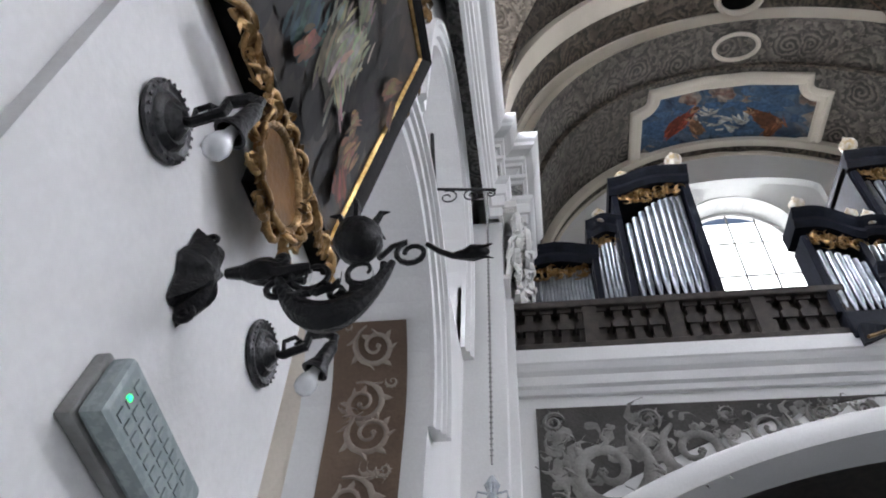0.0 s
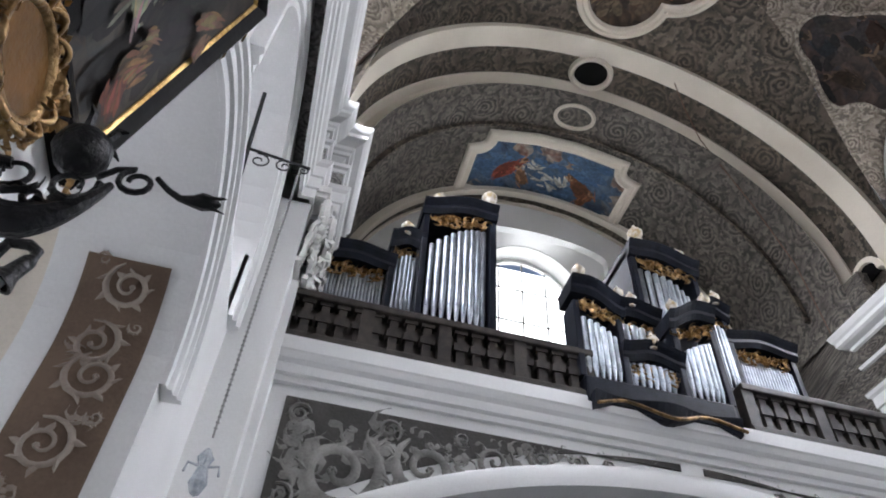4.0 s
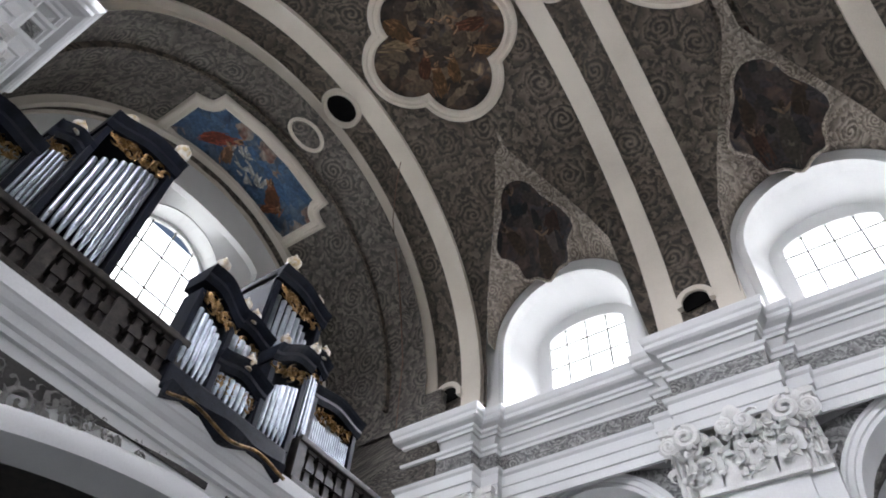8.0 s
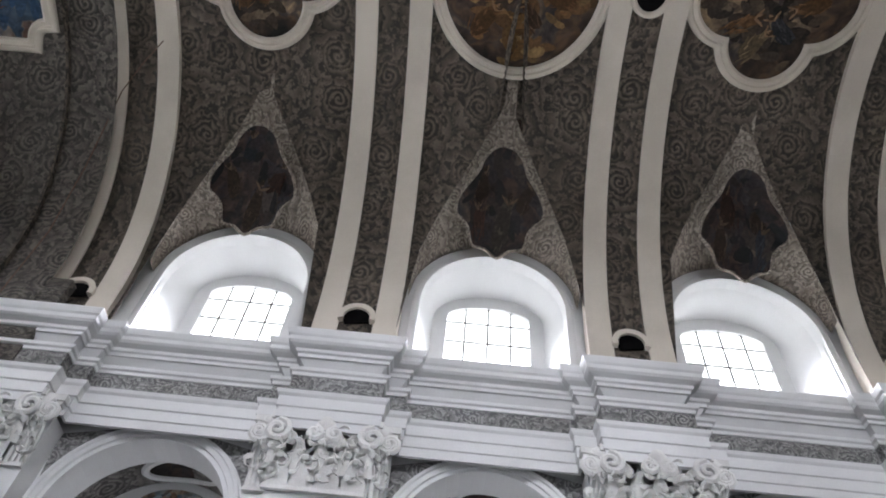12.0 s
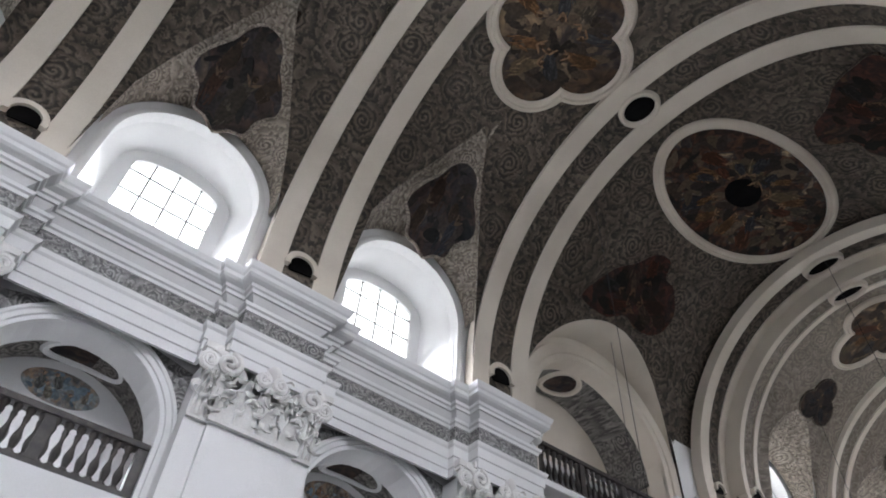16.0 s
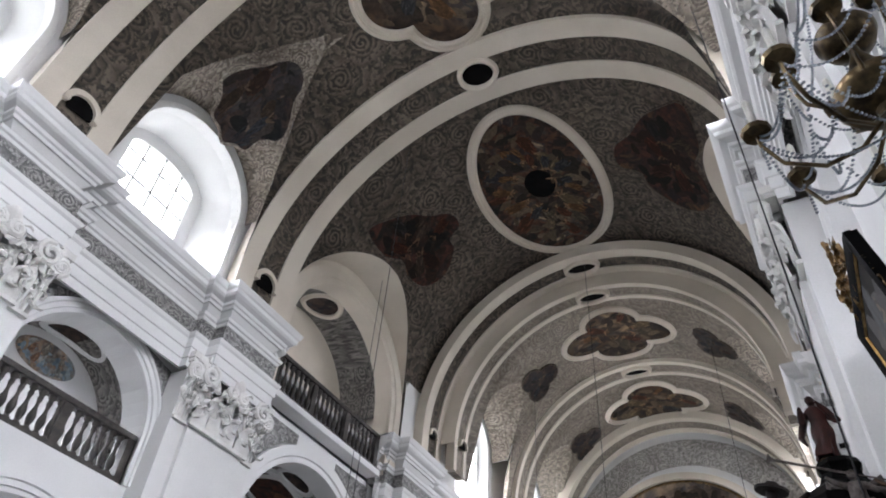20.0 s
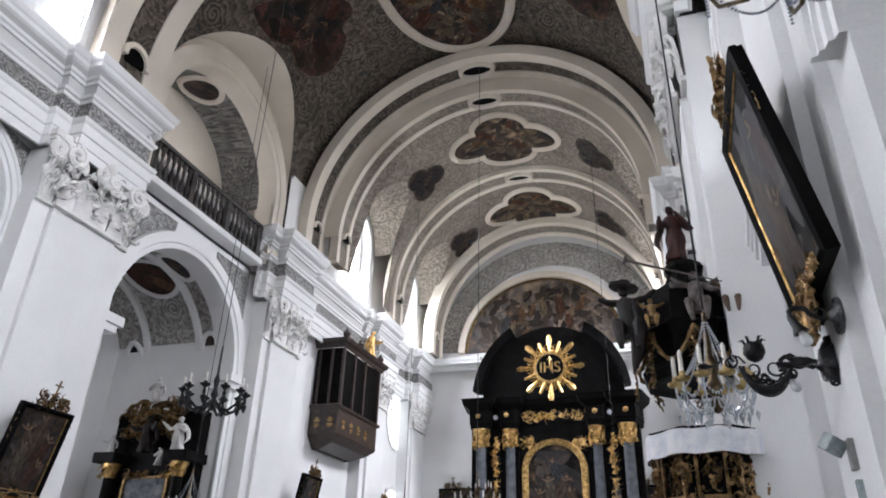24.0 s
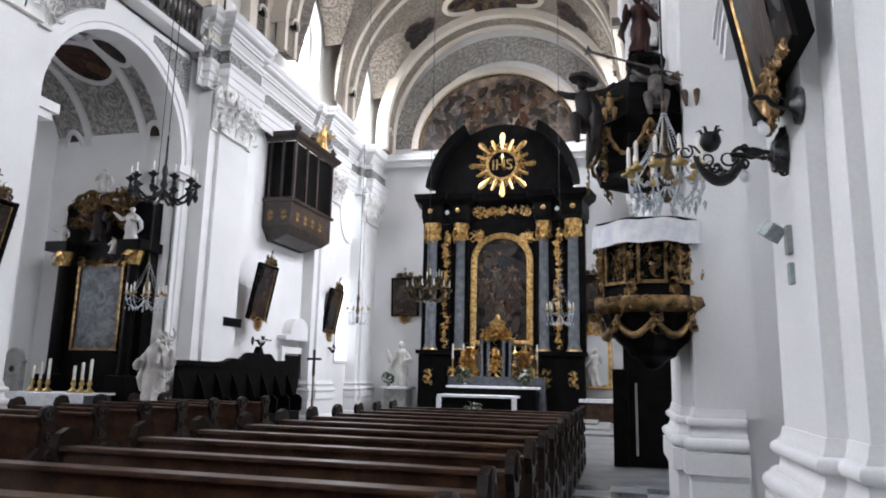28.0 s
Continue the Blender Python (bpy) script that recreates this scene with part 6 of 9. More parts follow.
# ---- stations: leaning painting, crest, pendant and sconces ----
def station(name, place, face, w, h, lean, label, pend=1.0, crest=True, paint=None, deep=1.0, items=None, drop=None):
    """A framed painting that leans out from the wall; local u along the wall, v up, w out of the wall."""
    base = frame_m(place, *face)
    tilt = base @ Matrix.Rotation(math.asin(lean / h), 4, "X") @ Matrix.Diagonal((1, 1, deep, 1))
    drop = 0.18 * pend if drop is None else drop
    ob = new(name)
    tagged(ob, label, "painting", "stations of the cross")
    rect = [(-w / 2, 0), (w / 2, 0), (w / 2, h), (-w / 2, h)]
    bm = B()
    sweep(bm, rect, [(-0.005, 0.0), (-0.005, 0.05), (0.02, 0.068), (0.05, 0.085), (0.078, 0.06), (0.078, 0.0)], closed=True, m=tilt @ Matrix.Translation((0, 0, 0.02)))
    part("frame", bm, BLACK, ob, "broad black moulded frame")
    bm = B()
    sweep(bm, rect, [(-0.014, 0.024), (-0.014, 0.034), (-0.004, 0.05), (-0.004, 0.024)], closed=True, m=tilt @ Matrix.Translation((0, 0, 0.02)))
    part("gilt_slip", bm, GOLD, ob, "thin gilded inner edge")
    bm = B()
    prism(bm, rect, tilt @ Matrix.Translation((0, 0, 0.035)), 0.012)
    canvas = part("canvas", bm, paint or OIL, ob, "dark varnished oil painting of robed shapes")
    if items is None:
        items = [(x, y + h / 2, L, W, a, c) for x, y, L, W, a, c in crowd(int(place[1] * 7) + 90, w * 0.45, h * 0.45, h * 0.42, 5, 60, DUSKY, 0.0)]
    lay_m = tilt @ Matrix.Translation((0, 0, 0.0475))
    strokes(canvas, lambda u, v, lift: lay_m @ Vector((u, v, lift)), lambda u, v: abs(u) < w / 2 - 0.004 and 0.004 < v < h - 0.004, items, PAINT_OIL)
    bm = B()
    prism(bm, [(-w / 2 - 0.07, -0.07), (w / 2 + 0.07, -0.07), (w / 2 + 0.07, h + 0.07), (-w / 2 - 0.07, h + 0.07)], tilt @ Matrix.Translation((0, 0, -0.03)), 0.06)
    part("back_board", bm, BLACK, ob)
    bm = B()
    sweep(bm, oval(0.148, 0.125, 28), [(-0.008, 0.0), (0.0, 0.02), (0.014, 0.022), (0.02, 0.0)], closed=True, m=base @ Matrix.Translation((0, -drop, 0.06)) @ Matrix.Scale(pend, 4))
    PB = base @ Matrix.Translation((0, -drop, 0.06)) @ Matrix.Scale(pend, 4)
    for q in (-1, 1):
        for k in range(4):
            curl(bm, PB, q * (0.17 + 0.085 * k), 0.105 + 0.018 * (k % 2), 0.05 - 0.006 * k, 1.2, q * (-1) ** k, 1.0 + 1.4 * k, 0.009, 0.02)
            tube(bm, [PB @ Vector((q * (0.12 + 0.085 * k + 0.11 * f), 0.085 + 0.04 * math.sin(math.pi * f + 0.8 * (k % 2)), 0.01 + 0.02 * math.sin(math.pi * f))) for f in [j / 7 for j in range(8)]], [0.003 + 0.008 * math.sin(math.pi * (j + 0.5) / 8) for j in range(8)], 9)
            leaves(bm, PB @ Matrix.Translation((q * (0.17 + 0.085 * k), 0.11, 0.008)), 0.09, 0.05, 5, k + 5 * q, 0.05, 0.03)
        curl(bm, PB, q * 0.04, -0.165, 0.04, 1.3, q, 1.2, 0.012, 0.015)
    for i in range(12):
        a = 2 * math.pi * (i + 0.5) / 12
        u, v = math.cos(a), math.sin(a)
        curl(bm, PB, 0.192 * u, 0.168 * v, 0.03, 1.1, 1 if i % 2 else -1, a + 1.0, 0.008, 0.02)
        tube(bm, [PB @ Vector(((0.16 + 0.03 * math.sin(math.pi * f)) * math.cos(a - 0.25 + 0.6 * f), (0.138 + 0.027 * math.sin(math.pi * f)) * math.sin(a - 0.25 + 0.6 * f), 0.01 + 0.025 * math.sin(math.pi * f))) for f in [k / 7 for k in range(8)]], [0.003 + 0.007 * math.sin(math.pi * (k + 0.5) / 8) for k in range(8)], 9)
        leaves(bm, PB @ Matrix.Translation((0.2 * u, 0.176 * v, 0.0)), 0.03, 0.03, 4, i, 0.04, 0.03)
    part("pendant", bm, ANTIQUE, ob, "gilded carved foliage round an oval plaque")
    bm = B()
    fill(bm, oval(0.15, 0.127, 28), 0, 3)
    bmesh.ops.transform(bm, matrix=base @ Matrix.Translation((0, -drop, 0.066)) @ Matrix.Scale(pend, 4), verts=bm.verts)
    part("plaque", bm, GILT_DULL, ob, "plain ochre oval plaque")
    bm = B()
    box(bm, -0.06, 0.06, -drop - 0.08 * pend, 0.05, 0.0, 0.062)
    bmesh.ops.transform(bm, matrix=base, verts=bm.verts)
    part("hanger", bm, BLACK, ob)
    if crest:
        bm = B()
        leaves(bm, tilt @ Matrix.Translation((0, h + 0.17, 0.05)), w * 0.62, 0.2, 110, 9, 0.07, 0.05)
        for s in (-1, 1):
            leaves(bm, tilt @ Matrix.Translation((s * (w / 2 + 0.05), h * 0.8, 0.05)), 0.03, 0.5, 12, 11 + s, 0.05, 0.03)
        tube(bm, [tilt @ Vector((0, h + 0.2, 0.05)), tilt @ Vector((0, h + 0.5, 0.05))], 0.014, 6)
        tube(bm, [tilt @ Vector((-0.07, h + 0.42, 0.05)), tilt @ Vector((0.07, h + 0.42, 0.05))], 0.014, 6)
        part("crest", bm, GOLD_OLD, ob, "gilded crest with a small cross")
    return ob


GILT_DULL = mat("dull_gilt", (0.17, 0.078, 0.018), 0.45, 0.1, dark=(0.085, 0.045, 0.015), scale=9, amount=0.8, bump=0.2, spec=0.08)
BULB = mat("opal_bulb", (0.86, 0.87, 0.88), 0.15, scale=2)
PEWTER = mat("dark_pewter", (0.10, 0.10, 0.10), 0.3, 0.85, dark=(0.04, 0.04, 0.042), scale=22, bump=0.4, bscale=60)


def wall_lamp(base, reach=0.2, s=1):
    """A round pewter plate with a curled arm and a hanging bulb; local u along the wall, v up, w out."""
    ob = tagged(new("wall_lamp"), "dark pewter wall lamp with an opal bulb", "wall lamp", "bulb lamps on the piers")
    bm = B()
    lathe(bm, [(0.076, 0), (0.08, 0.006), (0.079, 0.012), (0.07, 0.018), (0.064, 0.014), (0.056, 0.013), (0.05, 0.022), (0.043, 0.026), (0.036, 0.022), (0.026, 0.034), (0.018, 0.045), (0, 0.047)], 32, base)
    for i in range(24):
        a = 2 * math.pi * i / 24
        lathe(bm, [(0, 0.012), (0.0045, 0.0185), (0, 0.021)], 5, base @ Matrix.Translation((0.0735 * math.cos(a), 0.0735 * math.sin(a), 0)))
    smooth(part("plate", bm, PEWTER, ob, "round chased pewter back plate"))
    bm = B()
    pts = [(0, 0, 0.03), (0, -0.01, 0.06), (0, 0.012, 0.11), (0, 0.045, reach - 0.04), (0, 0.05, reach), (0, 0.035, reach + 0.022), (0, 0.01, reach + 0.02)]
    tube(bm, [base @ Vector(p) for p in pts], [0.010, 0.012, 0.014, 0.015, 0.015, 0.014, 0.012], 8)
    pts = [(0, 0.0, 0.06), (0, 0.03, 0.055), (0, 0.042, 0.08), (0, 0.03, 0.095), (0, 0.018, 0.085)]
    tube(bm, [base @ Vector(p) for p in pts], 0.007, 6)
    smooth(part("arm", bm, IRON, ob, "curled black iron arm"))
    m = base @ Matrix.Translation((0, 0.0, reach + 0.015)) @ Matrix.Rotation(radians(112), 4, "X") @ Matrix.Scale(0.74, 4)
    bm = B()
    lathe(bm, [(0.012, -0.03), (0.022, -0.01), (0.026, 0.05), (0.042, 0.085), (0.044, 0.09), (0.034, 0.09), (0.02, 0.05)], 16, m)
    smooth(part("socket", bm, IRON, ob), 50)
    bm = B()
    lathe(bm, [(0.014, 0.07), (0.017, 0.095), (0.029, 0.118), (0.033, 0.138), (0.029, 0.158), (0.016, 0.171), (0, 0.174)], 18, m)
    smooth(part("bulb", bm, BULB, ob, "white opal bulb, unlit"))
    return ob


def leaf_sconce(base, big=1.0):
    """A forged sconce: leafy plate, boat-shaped scroll bracket, a flower cup and a long curled tip."""
    ob = tagged(new("iron_sconce"), "black forged-iron wall sconce with scrolls and a flower cup", "sconce", "iron sconces on the piers")
    M = base @ Matrix.Scale(big, 4)
    bm = B()
    n, k = 28, 9
    rows = []
    for q in range(k):
        f = q / (k - 1)
        row = []
        for i in range(n):
            a = 2 * math.pi * i / n
            lobe = 1 + 0.13 * math.cos(7 * a) * (1 - f)
            rr = (1 - f) ** 0.8 + 0.18 * f
            row.append(M @ Vector((0.062 * rr * lobe * math.cos(a), 0.115 * rr * lobe * math.sin(a), 0.004 + 0.055 * f ** 1.6 + 0.016 * math.sin(math.pi * f) * (1 + 0.7 * math.cos(7 * a)))))
        rows.append(row)
    vr = grid_faces(bm, rows, close_v=True)
    bm.faces.new(vr[-1])
    bm.faces.new(list(reversed(vr[0])))
    smooth(part("plate", bm, IRON, ob, "lobed leaf-shaped black back plate"), 60)
    for q in (-1, 1):
        bm = B()
        curl(bm, M @ frame_m((0, q * 0.105, 0.02), (0, q, 0), (0, 0, 1), (1, 0, 0)), 0, 0, 0.022, 1.2, q, 2.5, 0.008)
        smooth(part("plate_curl", bm, IRON, ob))
    bm = B()
    tube(bm, [M @ Vector(p) for p in ((0, 0, 0.08), (0, 0.0, 0.14), (0, -0.012, 0.2), (0, 0.0, 0.26))], [0.012, 0.022, 0.02, 0.012], 8)
    n = 22
    boat = [(0, 0.0 - 0.135 * math.sin(math.pi * i / n) ** 0.75, 0.19 + 0.24 * i / n) for i in range(n + 1)]
    smooth(part("stem", bm, IRON, ob))
    bm = B()
    tube(bm, [M @ Vector(p) for p in boat], [0.008 + 0.026 * math.sin(math.pi * i / n) for i in range(n + 1)], 8)
    smooth(part("bracket", bm, IRON, ob, "boat-shaped forged bracket"))
    for c, r, st, w in (((0.27, -0.02), 0.05, 2.6, 1), ((0.37, -0.02), 0.045, 0.4, -1), ((0.24, -0.06), 0.028, 1.0, 1)):
        pts = []
        for i in range(18):
            a = st + w * i * 0.42
            rr = r * (1 - i / 24)
            pts.append(M @ Vector((0, c[1] + rr * math.sin(a), c[0] + rr * math.cos(a))))
        bm = B()
        tube(bm, pts, [0.009 * (1 - i / 30) for i in range(18)], 6)
        smooth(part("scroll", bm, IRON, ob))
    for q in (-1, 1):
        bm = B()
        leaves(bm, M @ frame_m((q * 0.012, -0.075, 0.31), (0, 0, 1), (0, 1, 0), (q, 0, 0)), 0.12, 0.03, 6, 3 + q, 0.035, 0.02)
        part("foliage", bm, IRON, ob, "forged iron leaves on the bracket")
    # leafy calyx round the stem, and small tendrils off the boat
    bm = B()
    rows = []
    for f in range(7):
        z = 0.11 + 0.09 * f / 6
        rows.append([M @ Vector(((0.014 + 0.012 * math.sin(math.pi * f / 6)) * (1 + 0.3 * (f / 6) * math.cos(5 * a)) * math.cos(a), (0.014 + 0.016 * math.sin(math.pi * f / 6)) * (1 + 0.3 * (f / 6) * math.cos(5 * a)) * math.sin(a), z)) for a in [2 * math.pi * i / 20 for i in range(20)]])
    grid_faces(bm, rows, close_v=True)
    smooth(part("calyx", bm, IRON, ob), 60)
    for zz, vv, rr, st, w in ((0.2, -0.05, 0.03, 1.5, 1), (0.24, -0.09, 0.026, 2.4, -1), (0.33, -0.07, 0.03, 0.4, 1), (0.19, 0.03, 0.022, 4.4, -1)):
        bm = B()
        curl(bm, M @ frame_m((0, 0, 0), (0, 1, 0), (0, 0, 1), (1, 0, 0)), vv, zz, rr, 1.25, w, st, 0.008)
        smooth(part("tendril", bm, IRON, ob))
    bm = B()
    m = M @ Matrix.Translation((0, 0.015, 0.35)) @ Matrix.Rotation(radians(-90), 4, "X") @ Matrix.Scale(1.15, 4)
    lathe(bm, [(0.01, 0), (0.03, 0.012), (0.046, 0.04), (0.042, 0.07), (0.03, 0.085), (0.024, 0.08)], 14, m)
    for i in range(5):
        a = 2 * math.pi * i / 5
        tube(bm, [m @ Vector((0.03 * math.cos(a), 0.03 * math.sin(a), 0.08)), m @ Vector((0.042 * math.cos(a), 0.042 * math.sin(a), 0.105)), m @ Vector((0.06 * math.cos(a), 0.06 * math.sin(a), 0.1))], [0.01, 0.008, 0.002], 5)
    smooth(part("flower_cup", bm, IRON, ob, "tulip-shaped iron candle cup"))
    bm = B()
    loop = [(0, 0.012, 0.40), (0, 0.045, 0.425)] + [(0, 0.022 + 0.036 * math.sin(1.2 - 0.5 * k) * (1 - k / 26), 0.468 - 0.036 * math.cos(1.2 - 0.5 * k) * (1 - k / 26)) for k in range(16)]
    tube(bm, [M @ Vector(p) for p in loop], [0.0065] * 12 + [0.006] * 6, 6)
    tube(bm, [M @ Vector(p) for p in ((0, 0.045, 0.497), (0, 0.02, 0.525), (0, 0.006, 0.55), (0, 0.006, 0.572), (0, 0.01, 0.59), (0, 0.012, 0.612), (0, 0.012, 0.624))], [0.006, 0.0065, 0.007, 0.012, 0.019, 0.015, 0.003], 8)
    for q in range(4):
        a = math.pi / 2 * q
        tube(bm, [M @ Vector((0.012 * math.cos(a), 0.012 + 0.012 * math.sin(a), 0.606)), M @ Vector((0.02 * math.cos(a), 0.012 + 0.02 * math.sin(a), 0.63))], [0.005, 0.001], 5)
    smooth(part("curled_tip", bm, IRON, ob))
    return ob


SOUTH = ((0, 1, 0), (0, 0, 1), (-1, 0, 0))
NORTH = ((0, -1, 0), (0, 0, 1), (1, 0, 0))
WX = 5.46
# the pier's painting: a white-robed shape with a child, arms and dark and blue drapery
_r = random.Random(77)
PIER_OIL = []
for _i in range(150):
    _q = 0.5 + 0.9 * _r.random()
    _v = _r.random()
    PIER_OIL.append(((_r.random() - 0.5) * 0.95, 0.02 + 1.22 * _v, 0.16 + 0.16 * _r.random(), 0.05 + 0.05 * _r.random(), 1.2 + 0.4 * _r.random(), tuple(c * _q for c in ((0.010, 0.009, 0.008) if _v < 0.5 else (0.014, 0.012, 0.010)))))
for _u, _v, _n, _su, _sv, _a, _L, _W, _c, _lo, _hi in (
        (0.18, 0.30, 26, 0.08, 0.13, 1.3, 0.16, 0.035, (0.05, 0.10, 0.11), 0.4, 1.2),
        (-0.30, 0.58, 30, 0.10, 0.16, 1.9, 0.2, 0.05, (0.016, 0.013, 0.013), 0.5, 1.6),
        (0.0, 0.45, 46, 0.12, 0.17, 1.25, 0.2, 0.035, (0.33, 0.31, 0.24), 0.25, 0.95),
        (-0.04, 0.52, 26, 0.09, 0.16, 1.5, 0.17, 0.028, (0.50, 0.47, 0.37), 0.7, 1.2),
        (-0.12, 0.36, 14, 0.05, 0.06, 0.5, 0.12, 0.03, (0.44, 0.40, 0.30), 0.5, 1.2),
        (-0.20, 0.42, 16, 0.05, 0.05, 1.0, 0.13, 0.035, (0.018, 0.014, 0.013), 0.5, 1.5),
        (-0.31, 0.30, 24, 0.055, 0.085, 1.6, 0.11, 0.03, (0.30, 0.155, 0.075), 0.3, 1.15),
        (-0.36, 0.17, 18, 0.05, 0.055, 0.6, 0.1, 0.026, (0.26, 0.075, 0.04), 0.35, 1.2),
        (-0.25, 0.40, 10, 0.03, 0.03, 1.9, 0.08, 0.02, (0.34, 0.20, 0.11), 0.6, 1.2),
        (-0.36, 0.80, 12, 0.04, 0.08, 2.0, 0.17, 0.045, (0.27, 0.15, 0.085), 0.4, 1.15),
        (-0.44, 0.72, 8, 0.03, 0.05, 1.2, 0.12, 0.04, (0.25, 0.13, 0.07), 0.5, 1.1),
        (0.15, 0.22, 10, 0.03, 0.05, 1.7, 0.13, 0.035, (0.28, 0.15, 0.085), 0.5, 1.1),
        (0.03, 0.72, 16, 0.06, 0.06, 1.2, 0.13, 0.04, (0.28, 0.25, 0.2), 0.5, 1.2),
        (0.0, 0.92, 10, 0.03, 0.04, 1.2, 0.1, 0.06, (0.30, 0.18, 0.11), 0.5, 1.1),
        (0.25, 0.85, 22, 0.1, 0.16, 1.4, 0.18, 0.05, (0.12, 0.05, 0.035), 0.4, 1.2)):
    PIER_OIL.append((_u, _v, 2.5 * max(_su, _sv), 1.9 * min(_su, _sv), _a if _sv >= _su else _a - 1.2, tuple(c * (_lo * 0.45) for c in _c)))
    PIER_OIL.append((_u, _v, 1.9 * max(_su, _sv), 1.3 * min(_su, _sv), _a if _sv >= _su else _a - 1.2, tuple(c * (_lo * 0.35 + _hi * 0.2) for c in _c)))
    for _i in range(2 * _n):
        _q = _lo + (_hi - _lo) * _i / (2 * _n)
        PIER_OIL.append((_u + max(-1.1, min(1.1, _r.gauss(0, 0.55))) * _su, _v + max(-1.1, min(1.1, _r.gauss(0, 0.55))) * _sv, _L * (0.45 + 0.5 * _r.random()), _W * (0.35 + 0.45 * _r.random()), _a + 1.4 * ((_i * 0.37) % 1.0 - 0.5) * _su * 4 + _r.gauss(0, 0.12), tuple(c * _q * (0.4 + 0.25 * _r.random()) for c in _c)))
station("station_painting", (WX - 0.03, -1.12, 3.335), SOUTH, 0.98, 1.27, 0.24, "leaning dark oil painting in a black frame above sconces", deep=0.7, items=PIER_OIL, drop=0.265)
wall_lamp(frame_m((WX, -0.77, 2.83), *SOUTH) @ Matrix.Scale(1.18, 4), 0.155)
wall_lamp(frame_m((WX, -1.47, 2.75), *SOUTH) @ Matrix.Scale(1.18, 4), 0.155)
leaf_sconce(frame_m((WX, -1.06, 2.65), *SOUTH), 1.08)
# emergency light
EMERG = mat("grey_plastic_cover", (0.33, 0.38, 0.38), 0.22, dark=(0.27, 0.32, 0.32), scale=40, amount=0.2)
ob = tagged(new("emergency_light"), "grey plastic emergency light box with a green diode", "emergency light")
m = frame_m((WX, -1.07, 2.21), *SOUTH) @ Matrix.Rotation(radians(11), 4, "Z") @ Matrix.Diagonal((1.08, 1.3, 1.05, 1))
bm = B()
box(bm, -0.17, 0.17, -0.055, 0.055, 0, 0.03, 0.006)
bmesh.ops.transform(bm, matrix=m, verts=bm.verts)
part("base", bm, STONE, ob)
bm = B()
box(bm, -0.165, 0.165, -0.05, 0.05, 0.03, 0.075, 0.012)
bmesh.ops.transform(bm, matrix=m, verts=bm.verts)
part("cover", bm, EMERG, ob, "ribbed translucent grey cover")
for i in range(9):
    for j in range(3):
        bm = B()
        box(bm, -0.1 + i * 0.027, -0.082 + i * 0.027, -0.032 + j * 0.024, -0.016 + j * 0.024, 0.074, 0.078)
        bmesh.ops.transform(bm, matrix=m, verts=bm.verts)
        part("lens", bm, EMERG, ob)
bm = B()
lathe(bm, [(0.006, 0), (0.005, 0.004), (0, 0.005)], 10, m @ Matrix.Translation((0.13, 0.0, 0.075)))
part("diode", bm, glow("green_diode", (0.02, 1.0, 0.25), 3.0), ob, "lit green diode")

# pier opposite the pulpit
EX = 5.33
station("station_painting", (EX - 0.03, 4.72, 3.29), SOUTH, 0.96, 1.26, 0.22, "leaning dark oil painting in a black frame above sconces", pend=1.0, paint=OIL_DARK, deep=0.7)
leaf_sconce(frame_m((EX, 4.85, 2.85), *SOUTH), 1.15)
wall_lamp(frame_m((EX, 4.5, 2.98), *SOUTH) @ Matrix.Scale(1.25, 4), 0.17)
wall_lamp(frame_m((EX, 5.1, 2.9), *SOUTH) @ Matrix.Scale(1.25, 4), 0.17)
ob = tagged(new("wall_spotlight"), "small grey wall spotlight with a sensor below it", "spotlight")
bm = B()
box(bm, EX - 0.03, EX, 4.86, 4.94, 2.27, 2.43, 0.005)
part("bracket", bm, STONE, ob)
bm = B()
box(bm, -0.052, 0.052, -0.042, 0.042, -0.046, 0.046, 0.008)
bmesh.ops.transform(bm, matrix=Matrix.Translation((EX - 0.09, 4.94, 2.41)) @ Euler((0.5, 0.4, 0.6)).to_matrix().to_4x4(), verts=bm.verts)
part("lamp_head", bm, EMERG, ob, "grey box-shaped lamp head")
bm = B()
box(bm, EX - 0.03, EX, 4.86, 4.91, 2.1, 2.22, 0.005)
part("sensor", bm, EMERG, ob)

bm = B()
box(bm, 6.3, 7.5, -4.4, -4.19, 0, 5.5)
struct("wall_aisle_return", bm, CREAM, "pale cross wall of the south aisle beyond the arch", "wall")
